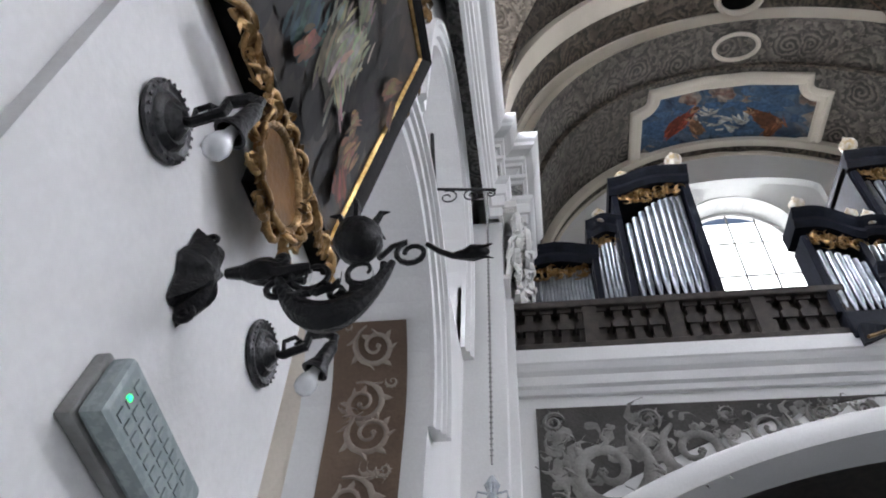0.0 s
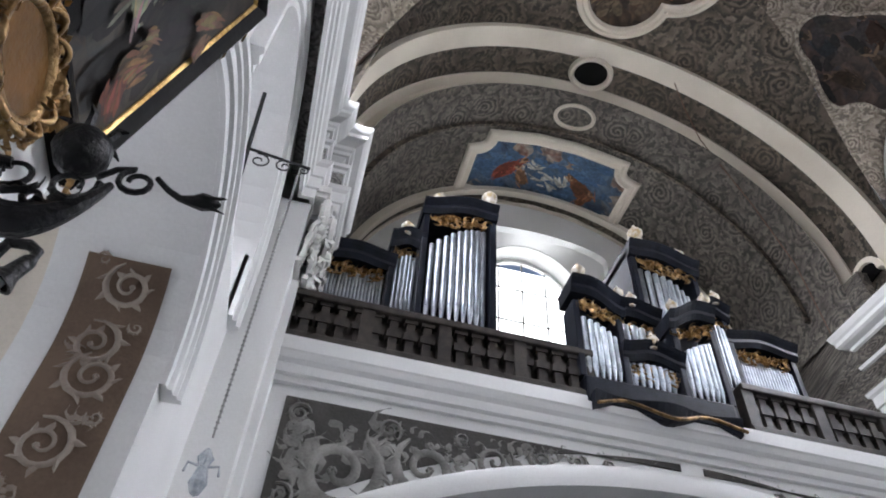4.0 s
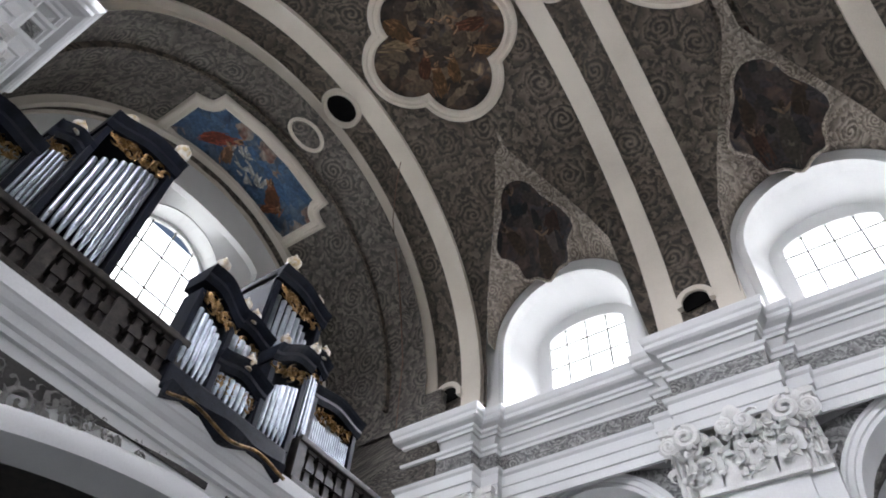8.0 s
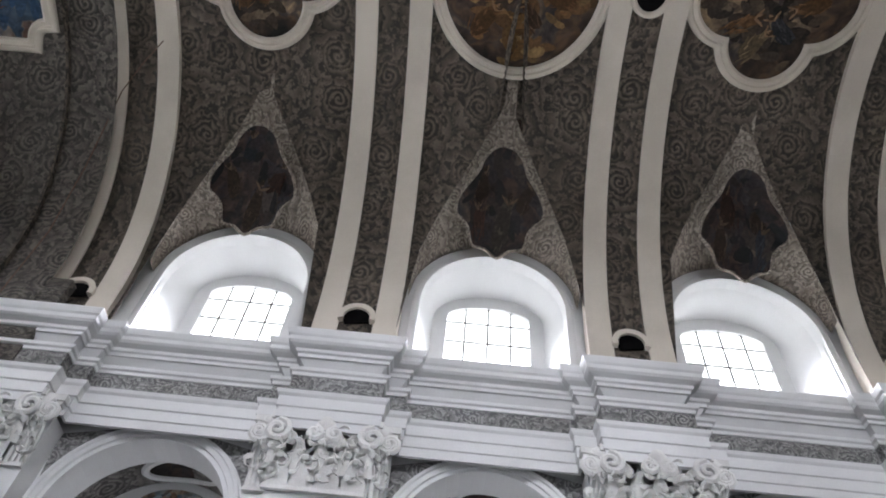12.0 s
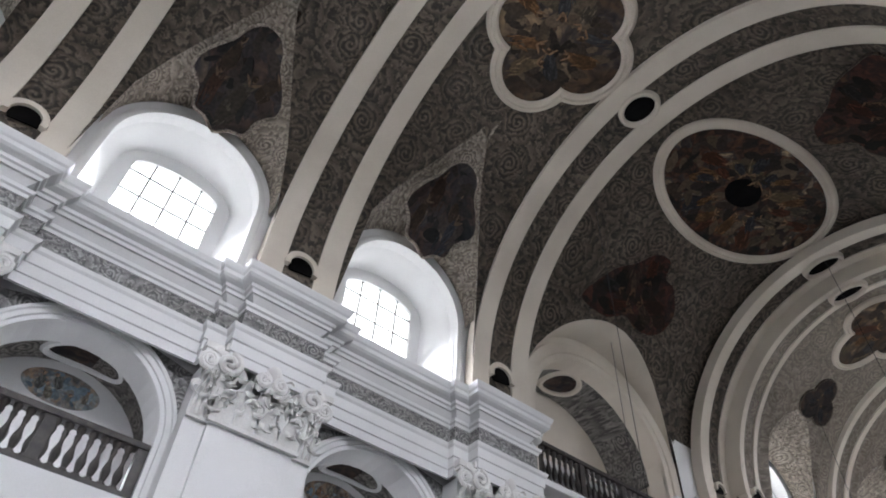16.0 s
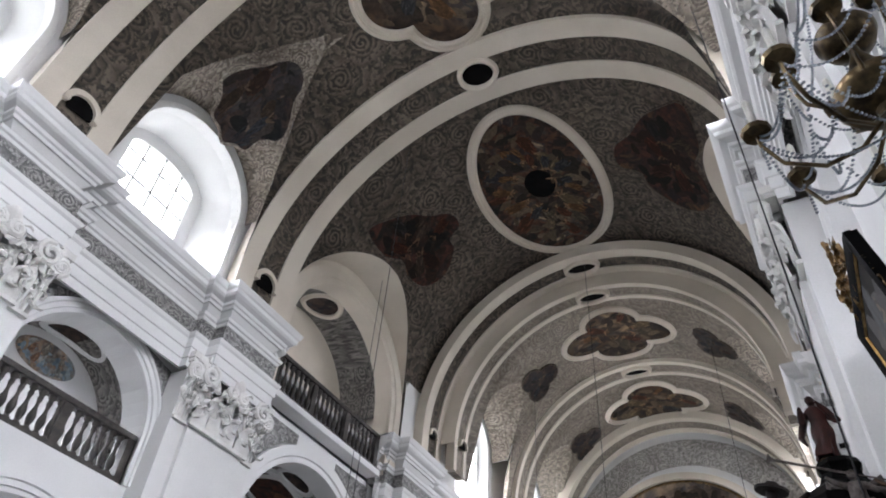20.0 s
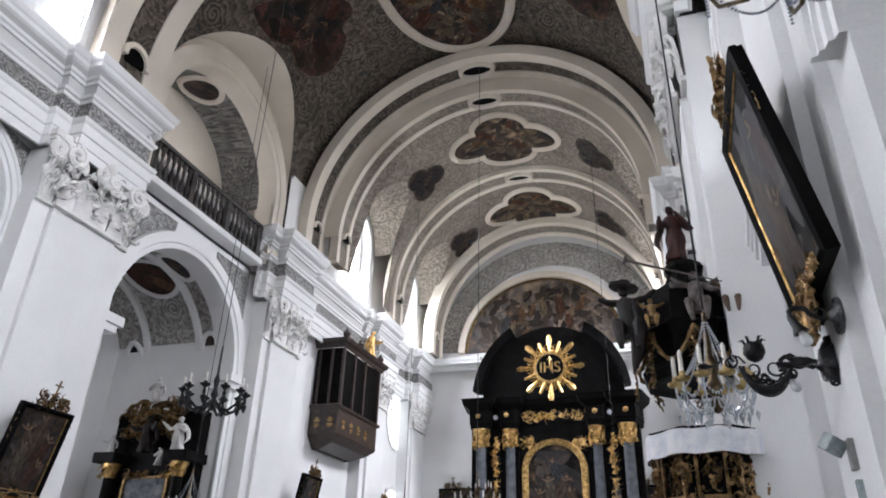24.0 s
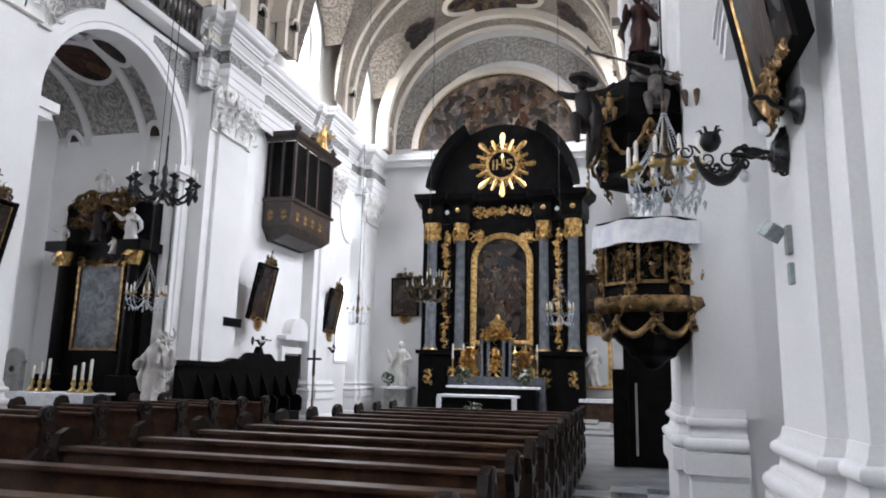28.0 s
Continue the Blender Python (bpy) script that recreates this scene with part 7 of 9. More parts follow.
# brown painted jamb and soffit of the first south arch, seen from inside
ob = tagged(new("trim_soffit_panel"), "tan panel with pale acanthus scrolls inside the arch", "wall panel", kind="structure")
for y, ww in ((-4.17, 1),):
    bm = B()
    rows = []
    for i in range(25):
        f = i / 24
        if f < 0.5:
            yy, zz = y, 1.3 + 2.9 * f / 0.5
        else:
            a = math.pi - (f - 0.5) / 0.5 * 0.68
            yy, zz = -2.97 + 1.2 * math.cos(a), 4.2 + 1.2 * math.sin(a)
        rows.append([(5.66, yy + 0.012, zz - 0.012 * f), (6.22, yy + 0.012, zz - 0.012 * f)])
    grid_faces(bm, rows)
    part("ground", bm, TAN_GROUND, ob)
    bm = B()
    for k in range(6):
        m = frame_m((5.94, y + 0.016, 1.65 + 0.5 * k), (1, 0, 0), (0, 0, 1), (0, 1, 0))
        spiral(bm, m, 0.04 * (-1) ** k, 0, 0.185, 1.7, (-1) ** k, 1.2, 0.026, 0.014)
        spiral(bm, m, -0.17 * (-1) ** k, 0.22, 0.06, 1.2, -(-1) ** k, 0.4, 0.014, 0.01)
        leaves(bm, m @ Matrix.Translation((-0.12 * (-1) ** k, 0.2, 0.002)), 0.1, 0.06, 4, k, 0.07, 0.012)
    for k in range(2):
        a = math.pi - 0.16 - 0.36 * k
        c, n = math.cos(a), math.sin(a)
        m = frame_m((5.94, -2.97 + 1.18 * c, 4.2 + 1.18 * n), (1, 0, 0), (0, n, -c), (0, -c, -n))
        spiral(bm, m, 0.04 * (-1) ** k, 0, 0.17, 1.7, (-1) ** k, 1.2, 0.026, 0.014)
        spiral(bm, m, -0.17 * (-1) ** k, 0.16, 0.05, 1.2, -(-1) ** k, 0.4, 0.014, 0.01)
    smooth(part("scrollwork", bm, LEAF_TAN, ob, "pale acanthus scrolls"), 60)

# ---- high altar ----
AY = 26.6
alt = tagged(new("high_altar"), "tall black and gold high altar with grey marble columns", "altar")
FZ = 0.2
bm = B()
box(bm, -5.2, 5.2, 20.8, EAST, 0, 0.07)
box(bm, -4.0, 4.0, 22.0, EAST, 0.07, 0.13)
box(bm, -3.6, 3.6, 23.4, EAST, 0.13, FZ)
struct("floor_choir_steps", bm, STONE, "low stone steps up to the high altar", "steps")
for s in (-1, 1):
    bm = B()
    box(bm, *sorted((s * 1.45, s * 3.1)), AY - 0.3, AY + 0.7, FZ, 2.35, 0.02)
    part("pedestal", bm, BLACK, alt)
    bm = B()
    box(bm, *sorted((s * 1.35, s * 3.2)), AY - 0.4, AY + 0.7, 2.35, 2.5, 0.02)
    part("pedestal_cornice", bm, BLACK, alt)
    for x in (1.75, 2.7):
        bm = B()
        leaves(bm, frame_m((s * x, AY - 0.31, 1.5), (1, 0, 0), (0, 0, 1), (0, -1, 0)), 0.2, 0.6, 30, int(x * 10), 0.1, 0.05)
        part("pedestal_ornament", bm, GOLD, alt, "gilded cartouche")
    for x, r in ((2.72, 0.21), (1.62, 0.19)):
        bm = B()
        y = AY - 0.05 if x > 2 else AY + 0.1
        lathe(bm, [(r * 1.3, 2.5), (r * 1.3, 2.58), (r * 1.12, 2.64), (r * 1.15, 2.7), (r, 2.76), (r * 1.0, 4.4), (r * 0.9, 7.0), (r * 0.98, 7.05), (r * 0.9, 7.1)], 20, Matrix.Translation((s * x, y, 0)))
        smooth(part("column", bm, GREY_MARBLE, alt, "smooth grey marble column"), 40)
        bm = B()
        m = Matrix.Translation((s * x, y, 7.1))
        lathe(bm, [(r * 0.9, 0), (r * 1.0, 0.1), (r * 1.1, 0.4), (r * 1.5, 0.62), (r * 1.6, 0.66), (r * 1.6, 0.72)], 16, m)
        for i in range(8):
            a = math.pi * 2 * i / 8
            leaves(bm, frame_m((s * x + r * 1.05 * math.cos(a), y + r * 1.05 * math.sin(a), 7.35), (-math.sin(a), math.cos(a), 0), (0, 0, 1), (math.cos(a), math.sin(a), 0)), 0.14, 0.4, 7, i, 0.16, 0.1)
        part("capital", bm, GOLD, alt, "gilded leafy capital")
        bm = B()
        lathe(bm, [(r * 1.34, 2.49), (r * 1.34, 2.53), (r * 1.2, 2.6)], 16, Matrix.Translation((s * x, y - 0.01, 0)))
        part("gilt_base", bm, GOLD, alt)
    bm = B()
    box(bm, *sorted((s * 2.02, s * 2.32)), AY + 0.05, AY + 0.3, 2.5, 7.75)
    part("pilaster", bm, BLACK, alt)
    bm = B()
    m = frame_m((s * 2.17, AY + 0.04, 5.1), (1, 0, 0), (0, 0, 1), (0, -1, 0))
    leaves(bm, m, 0.2, 5.0, 150, 3, 0.14, 0.06)
    part("gilt_strip", bm, GOLD, alt, "pierced gilded foliage strip")
    bm = B()
    path = [(s * 3.25, AY + 0.8), (s * 3.05, AY - 0.35), (s * 2.35, AY - 0.35), (s * 2.3, AY + 0.0), (s * 1.95, AY + 0.0), (s * 1.9, AY - 0.2), (s * 1.35, AY - 0.2), (s * 1.3, AY + 0.2), (s * 0.0, AY + 0.25)]
    path = path if s < 0 else path[::-1]
    sweep(bm, path, [(-0.3, 7.82), (0, 7.82), (0.03, 8.0), (0.05, 8.02), (0.05, 8.5), (0.1, 8.55), (0.2, 8.62), (0.3, 8.7), (0.34, 8.85), (0.36, 8.9), (-0.3, 8.9)])
    part("entablature", bm, BLACK, alt, "black broken entablature")
    bm = B()
    box(bm, *sorted((s * 1.3, s * 3.15)), AY + 0.15, AY + 0.8, 2.5, 8.9)
    part("back_wall", bm, BLACK, alt)
    for x in (1.65, 2.15, 2.75):
        bm = B()
        lathe(bm, [(0.1, 0), (0.09, 0.04), (0, 0.07)], 8, frame_m((s * x, AY - (0.42 if x != 2.15 else 0.07), 8.27), (1, 0, 0), (0, 0, 1), (0, -1, 0)))
        part("boss", bm, GOLD if x != 2.15 else CLOTH, alt, "small diamond-shaped boss")
bm = B()
box(bm, -1.35, 1.35, AY + 0.2, AY + 0.8, 2.5, 8.9)
part("back_wall", bm, BLACK, alt)
# broken pediment arcs and the attic
bm = B()
prism(bm, [(2.75 * math.cos(math.pi * i / 24), 8.9 + 2.3 * math.sin(math.pi * i / 24)) for i in range(25)], cross_m(AY + 0.7, 0, -1), 0.45)
part("attic", bm, BLACK, alt, "black round-headed attic")
for s in (-1, 1):
    bm = B()
    rows = []
    for i in range(15):
        a = math.pi / 2 + s * (0.5 + 0.95 * i / 14)
        c, n = math.cos(a), math.sin(a)
        rows.append([(2.75 * c, AY + 0.3, 8.9 + 2.3 * n), (3.0 * c, AY + 0.3, 8.9 + 2.5 * n), (3.05 * c, AY - 0.25, 8.9 + 2.55 * n), (2.8 * c, AY - 0.1, 8.9 + 2.3 * n)])
    vr = grid_faces(bm, rows, close_v=True)
    bm.faces.new(vr[0])
    bm.faces.new(list(reversed(vr[-1])))
    part("pediment", bm, BLACK, alt, "curved black pediment arm")
bm = B()
leaves(bm, frame_m((0, AY + 0.19, 8.3), (1, 0, 0), (0, 0, 1), (0, -1, 0)), 2.2, 0.26, 90, 4, 0.16, 0.06)
part("frieze_ornament", bm, GOLD, alt, "gilded frieze ornament")
# altarpiece
arch = [(-1.0, 2.9), (1.0, 2.9), (1.0, 6.2)] + [(1.0 * math.cos(math.pi * i / 20), 6.2 + 1.0 * math.sin(math.pi * i / 20)) for i in range(1, 20)] + [(-1.0, 6.2)]
bm = B()
prism(bm, arch, cross_m(AY + 0.18, 0, -1), 0.02)
part("altarpiece", bm, OIL_DARK, alt, "dark arched altarpiece painting")
strokes(alt, lambda u, v, lift: Vector((u, AY + 0.155 - lift, v)), within(arch), [(x, y + 4.9, L, W, a, c) for x, y, L, W, a, c in crowd(61, 0.9, 2.0, 0.95, 9, 90, DUSKY, 0.0)], PAINT_OIL)
bm = B()
sweep(bm, arch, [(-0.04, 0), (-0.03, 0.06), (0.05, 0.12), (0.14, 0.13), (0.2, 0.09), (0.22, 0)], closed=True, m=cross_m(AY + 0.18, 0, -1))
smooth(part("gilt_frame", bm, GOLD, alt, "broad gilded frame of the altarpiece"), 40)
for s in (-1, 1):
    bm = B()
    leaves(bm, frame_m((s * 1.0, AY + 0.17, 7.25), (1, 0, 0), (0, 0, 1), (0, -1, 0)), 0.5, 0.35, 26, 6 + s, 0.16, 0.05)
    part("spandrel_ornament", bm, GOLD, alt)
# true heights of the altar's storeys: shafts a little shorter, attic taller
for ob in alt.children:
    for v in ob.data.vertices:
        z = v.co.z
        v.co.z = z if z < 2.5 else (2.5 + (z - 2.5) * 0.925 if z < 7.82 else (z - 0.4 if z < 8.9 else 8.5 + (z - 8.9) * 1.3))
# sunburst
sb = tagged(new("sunburst"), "gilded sunburst with a ring and a monogram", "sunburst")
SC = Vector((0.08, AY - 0.35, 9.62))
msb = frame_m(SC, (1, 0, 0), (0, 0, 1), (0, -1, 0)) @ Matrix.Scale(1.03, 4)
bm = B()
sweep(bm, oval(0.56, 0.56, 48), [(-0.05, 0), (-0.05, 0.08), (0.05, 0.08), (0.05, 0)], closed=True, m=msb)
part("ring", bm, GOLD, sb)
for i in range(32):
    a = 2 * math.pi * i / 32
    L = 1.25 if i % 4 == 0 else (1.05 if i % 2 == 0 else 0.88)
    w = 0.105 if i % 2 == 0 else 0.06
    bm = B()
    mm = msb @ Matrix.Rotation(a, 4, "Z")
    rows = []
    for f in range(6):
        u = 0.58 + (L - 0.58) * f / 5
        wob = 0.05 * math.sin(f * 2.2) if i % 2 else 0
        ww = w * (1 - 0.55 * f / 5) if i % 4 else w * (0.5 + 0.7 * f / 5) * (1 if f < 5 else 0.5)
        rows.append([mm @ Vector((u, wob - ww, 0)), mm @ Vector((u, wob, 0.05)), mm @ Vector((u, wob + ww, 0))])
    grid_faces(bm, rows)
    part("ray", bm, GOLD, sb)
bm = B()
tube(bm, [SC + Vector((0, 0.0, 0)), SC + Vector((0, 0.9, 0))], 0.05, 6)
tube(bm, [SC + Vector((0.0, -0.05, 0.05)), SC + Vector((0.0, -0.05, 0.42))], 0.03, 6)
tube(bm, [SC + Vector((-0.1, -0.05, 0.3)), SC + Vector((0.1, -0.05, 0.3))], 0.03, 6)
part("cross_and_stem", bm, GOLD, sb)
cu = bpy.data.curves.new("monogram", "FONT")
cu.body, cu.size, cu.extrude, cu.align_x = "IHS", 0.58, 0.03, "CENTER"
txt = new("monogram", cu)
txt.matrix_world = frame_m(SC + Vector((0, -0.06, -0.2)), (1, 0, 0), (0, 0, 1), (0, -1, 0))
dg = bpy.context.evaluated_depsgraph_get()
me = bpy.data.meshes.new_from_object(txt.evaluated_get(dg))
mono = new("letters", me)
mono.matrix_world = txt.matrix_world.copy()
bpy.data.objects.remove(txt)
me.materials.clear()
me.materials.append(GOLD)
mono.parent = sb
mono["label"] = "gilded raised letters IHS"

# tabernacle, candlesticks and mensa
tab = tagged(new("tabernacle"), "gilded tabernacle with small columns on the altar", "tabernacle")
bm = B()
box(bm, -1.75, 1.75, AY - 1.0, AY - 0.35, FZ, 1.55, 0.02)
part("altar_block", bm, GREY_MARBLE, tab)
bm = B()
box(bm, -0.55, 0.55, AY - 0.9, AY - 0.4, 1.55, 2.9, 0.03)
part("body", bm, BLACK, tab)
for s in (-1, 1):
    for x in (0.28, 0.52):
        bm = B()
        lathe(bm, [(0.07, 1.55), (0.06, 1.65), (0.06, 2.7), (0.09, 2.85)], 10, Matrix.Translation((s * x, AY - 0.95, 0)))
        part("column", bm, GREY_MARBLE, tab)
    bm = B()
    leaves(bm, frame_m((s * 1.0, AY - 0.9, 2.0), (1, 0, 0), (0, 0, 1), (0, -1, 0)), 0.5, 1.0, 80, 8 + s, 0.22, 0.15)
    part("gilt_volute", bm, GOLD, tab, "gilded kneeling ornament")
bm = B()
leaves(bm, frame_m((0, AY - 0.93, 2.1), (1, 0, 0), (0, 0, 1), (0, -1, 0)), 0.35, 0.9, 60, 12, 0.16, 0.08)
leaves(bm, frame_m((0, AY - 0.9, 3.05), (1, 0, 0), (0, 0, 1), (0, -1, 0)), 1.1, 0.3, 80, 13, 0.18, 0.12)
lathe(bm, [(0.3, 2.9), (0.32, 3.0), (0.2, 3.15), (0.24, 3.3), (0.3, 3.5), (0.12, 3.62), (0.05, 3.8), (0, 3.82)], 14, Matrix.Translation((0, AY - 0.65, 0)))
part("crown", bm, GOLD, tab, "gilded crown-shaped top")


def candlestick(x, y, z, h, wax=0.35, name="candlestick", label="tall gilded candlestick with a candle", mt=None):
    ob = tagged(new(name), label, "candlestick", "candles on the altars")
    bm = B()
    lathe(bm, [(0.1, 0), (0.1, 0.03), (0.04, 0.08), (0.025, 0.14), (0.045, 0.2), (0.022, 0.3), (0.02, h - 0.08), (0.05, h - 0.03), (0.055, h)], 10, Matrix.Translation((x, y, z)))
    smooth(part("stem", bm, mt or GOLD, ob), 40)
    bm = B()
    lathe(bm, [(0.03, h), (0.03, h + wax), (0.01, h + wax + 0.01)], 10, Matrix.Translation((x, y, z)))
    part("candle", bm, WAX, ob)
    return ob


altar_candles = []
for s in (-1, 1):
    for x in (0.75, 1.15, 1.55):
        altar_candles.append(candlestick(s * x - 0.1, AY - 0.72, 1.5, 0.7, 0.5))
ob = tagged(new("people_altar"), "dark altar table with a white cloth and flowers", "altar table")
bm = B()
box(bm, -1.22, 0.98, 22.9, 23.7, 0.1, 0.88, 0.02)
part("block", bm, BLACK, ob)
bm = B()
box(bm, -1.42, 1.16, 22.82, 23.78, 0.88, 0.96, 0.01)
part("cloth", bm, CLOTH, ob, "white altar cloth")
for x0, x1 in ((-1.43, -1.27), (1.02, 1.17)):
    bm = B()
    box(bm, x0, x1, 22.8, 22.84, 0.12, 0.88)
    part("cloth_fall", bm, CLOTH, ob)
ob = mensa = tagged(new("mensa"), "white-edged altar mensa before the tabernacle", "altar table")
bm = B()
box(bm, -1.5, 1.55, AY - 2.0, AY - 1.1, FZ, 1.15, 0.02)
part("block", bm, BLACK, ob)
bm = B()
box(bm, -1.56, 1.62, AY - 2.05, AY - 1.05, 1.15, 1.22, 0.01)
part("cloth", bm, CLOTH, ob, "white altar cloth")


def bouquet(x, y, z, r, seed, name="flower_bouquet"):
    ob = tagged(new(name), "round bouquet of white flowers with green leaves", "flowers", "altar flowers")
    rnd = random.Random(seed)
    bm = B()
    lathe(bm, [(0.05, 0), (0.08, 0.03), (0.05, 0.1), (0.1, 0.2), (0.09, 0.2)], 10, Matrix.Translation((x, y, z)))
    part("vase", bm, STONE, ob)
    bm = B()
    for i in range(46):
        v = Vector((rnd.gauss(0, 1), rnd.gauss(0, 1), rnd.gauss(0, 1))).normalized() * r * (0.6 + 0.4 * rnd.random())
        lathe(bm, [(0, -0.02), (0.035, 0), (0.03, 0.025), (0, 0.03)], 6, Matrix.Translation(Vector((x, y, z + 0.2 + r * 0.8)) + v) @ v.to_track_quat("Z", "Y").to_matrix().to_4x4())
    part("blossoms", bm, CLOTH, ob, "white blossoms")
    bm = B()
    leaves(bm, frame_m((x, y + 0.02, z + 0.2 + r * 0.7), (1, 0, 0), (0, 0, 1), (0, -1, 0)), r * 2, r * 1.7, 40, seed, 0.13, r)
    part("leaves", bm, GREEN, ob)
    return ob


GREEN = mat("leaf_green", (0.06, 0.10, 0.035), 0.6, dark=(0.02, 0.045, 0.015), scale=12)
bouquet(-0.16, 22.7, 0.1, 0.24, 1)
bq1 = bouquet(-1.03, AY - 1.4, 1.22, 0.22, 2)
bq2 = bouquet(1.07, AY - 1.4, 1.22, 0.22, 3)
# the altar group stands clear of the end wall
ALTAR_PLACE = Matrix.Translation((0.176, 0.031, 0.063)) @ Matrix.Scale(0.96, 4)
for ob in [alt, sb, tab, mensa, bq1, bq2] + altar_candles:
    ob.matrix_world = ALTAR_PLACE

# ---- pews ----
DARK_END = mat("black_stained_wood", (0.022, 0.014, 0.010), 0.28, dark=(0.008, 0.006, 0.005), scale=7, bump=0.3, spec=0.15)
def pew(y, x0, x1, z=0.0):
    ob = tagged(new("pew"), "long dark-stained wooden church pew with carved ends", "pew", "rows of pews")
    bm = B()
    prism(bm, [(0, 0.42), (0.05, 0.42), (0.0, 0.93), (-0.05, 0.93)], frame_m((x0, y, z), (0, 1, 0), (0, 0, 1), (1, 0, 0)), x1 - x0)
    part("backrest", bm, WOOD, ob)
    bm = B()
    box(bm, x0, x1, y - 0.10, y + 0.05, z + 0.93, z + 0.965, 0.008)
    part("top_rail", bm, WOOD, ob)
    bm = B()
    box(bm, x0, x1, y + 0.04, y + 0.44, z + 0.42, z + 0.455, 0.008)
    part("seat", bm, WOOD, ob)
    bm = B()
    box(bm, x0 + 0.1, x1 - 0.1, y + 0.1, y + 0.4, z + 0.456, z + 0.48, 0.01)
    part("cushion", bm, RED, ob, "flat red seat cushion")
    bm = B()
    box(bm, x0, x1, y - 0.34, y - 0.14, z + 0.12, z + 0.16)
    part("kneeler", bm, WOOD, ob)
    for x in (x0 - 0.06, x1):
        prof = [(-0.4, 0), (0.46, 0), (0.46, 0.42), (0.36, 0.55), (0.2, 0.6), (0.12, 0.72), (0.12, 0.9), (0.16, 0.98), (0.1, 1.08), (0.0, 1.1), (-0.1, 1.06), (-0.14, 0.96), (-0.08, 0.84), (-0.1, 0.6), (-0.3, 0.4), (-0.36, 0.2)]
        bm = B()
        prism(bm, prof, frame_m((x, y, z), (0, 1, 0), (0, 0, 1), (1, 0, 0)), 0.06)
        end = part("carved_end", bm, DARK_END, ob, "scrolled dark wooden bench end")
        for vy, vz, rr, way in ((0.0, 0.98, 0.1, 1), (0.02, 0.72, 0.08, -1), (0.08, 0.45, 0.12, 1), (0.05, 0.18, 0.12, -1)):
            bm = B()
            curl(bm, frame_m((x - 0.004 if x < x0 else x + 0.064, y, z), (0, 1, 0), (0, 0, 1), (1, 0, 0)), vy, vz, rr, 1.3, way, 1.0, 0.024)
            smooth(part("scroll", bm, DARK_END, end))
    return ob


first_pew = pew(3.68, 0.2, 3.66)
for i in range(1, 12):
    copy_thing(first_pew, Matrix.Translation((0, 0.9 * i, 0)))
north_pew = pew(3.5, -4.7, -2.45)
for i in range(1, 12):
    copy_thing(north_pew, Matrix.Translation((0, 0.9 * i, 0)))

# ---- pulpit ----
pul = tagged(new("pulpit"), "dark pulpit with gilded panels and a white frontal cloth", "pulpit")
PX, PY = 4.7, 8.0
hexa = [(PX + 0.49 * math.cos(a), PY + 0.49 * math.sin(a)) for a in [math.pi / 4 * k + math.pi / 8 for k in range(8)]]
oct_path = hexa
bm = B()
sweep(bm, oct_path, [(-0.06, 2.35), (0, 2.35), (0, 3.04), (-0.06, 3.04)], closed=True)
part("basket", bm, BLACK, pul, "eight-sided dark basket")
bm = B()
sweep(bm, oct_path, [(-0.05, 2.2), (0.04, 2.2), (0.1, 2.27), (0.08, 2.35), (-0.05, 2.35)], closed=True)
for i in range(8):
    a = math.pi / 4 * i
    m = frame_m((PX + 0.53 * math.cos(a), PY + 0.53 * math.sin(a), 2.28), (-math.sin(a), math.cos(a), 0), (0, 0, 1), (math.cos(a), math.sin(a), 0))
    leaves(bm, m, 0.42, 0.06, 22, i, 0.05, 0.02)
part("gilt_moulding", bm, GOLD_OLD, pul, "gilded leafy base moulding")
bm = B()
sweep(bm, oct_path, [(-0.06, 3.04), (0.05, 3.04), (0.07, 3.1), (-0.06, 3.1)], closed=True)
part("handrail", bm, BLACK, pul)
bm = B()
rows = []
for zz, o in ((3.07, -0.06), (3.075, 0.075), (3.01, 0.08), (2.85, 0.078)):
    rows.append([(PX + (0.49 + o) * 1.0 * math.cos(a), PY + (0.49 + o) * math.sin(a), zz + 0.012 * math.sin(k * 1.7)) for k, a in enumerate([math.pi / 16 * j + math.pi / 8 for j in range(32)])])
grid_faces(bm, rows, close_v=True)
part("cloth", bm, CLOTH, pul, "white frontal cloth over the rim")
for i in range(8):
    a = math.pi / 4 * i
    m = frame_m((PX + 0.455 * math.cos(a), PY + 0.455 * math.sin(a), 2.68), (-math.sin(a), math.cos(a), 0), (0, 0, 1), (math.cos(a), math.sin(a), 0))
    bm = B()
    sweep(bm, [(-0.11, -0.18), (0.11, -0.18), (0.11, 0.18), (-0.11, 0.18)], [(0, 0), (0, 0.03), (0.03, 0.03), (0.03, 0)], closed=True, m=m)
    leaves(bm, m, 0.16, 0.28, 26, i, 0.06, 0.03)
    part("gilt_panel", bm, GOLD_OLD, pul, "gilded carved panel")
    b = a + math.pi / 8
    m = frame_m((PX + 0.51 * math.cos(b), PY + 0.51 * math.sin(b), 2.62), (-math.sin(b), math.cos(b), 0), (0, 0, 1), (math.cos(b), math.sin(b), 0))
    bm = B()
    leaves(bm, m, 0.08, 0.5, 26, 20 + i, 0.07, 0.04)
    part("gilt_volute", bm, GOLD_OLD, pul)
bm = B()
lathe(bm, [(0.48, 2.2), (0.43, 2.05), (0.34, 1.94), (0.25, 1.86), (0.22, 1.8), (0.12, 1.74), (0.06, 1.68), (0, 1.66)], 16, Matrix.Translation((PX, PY, 0)))
part("underside", bm, BLACK, pul, "dark tapering underside")
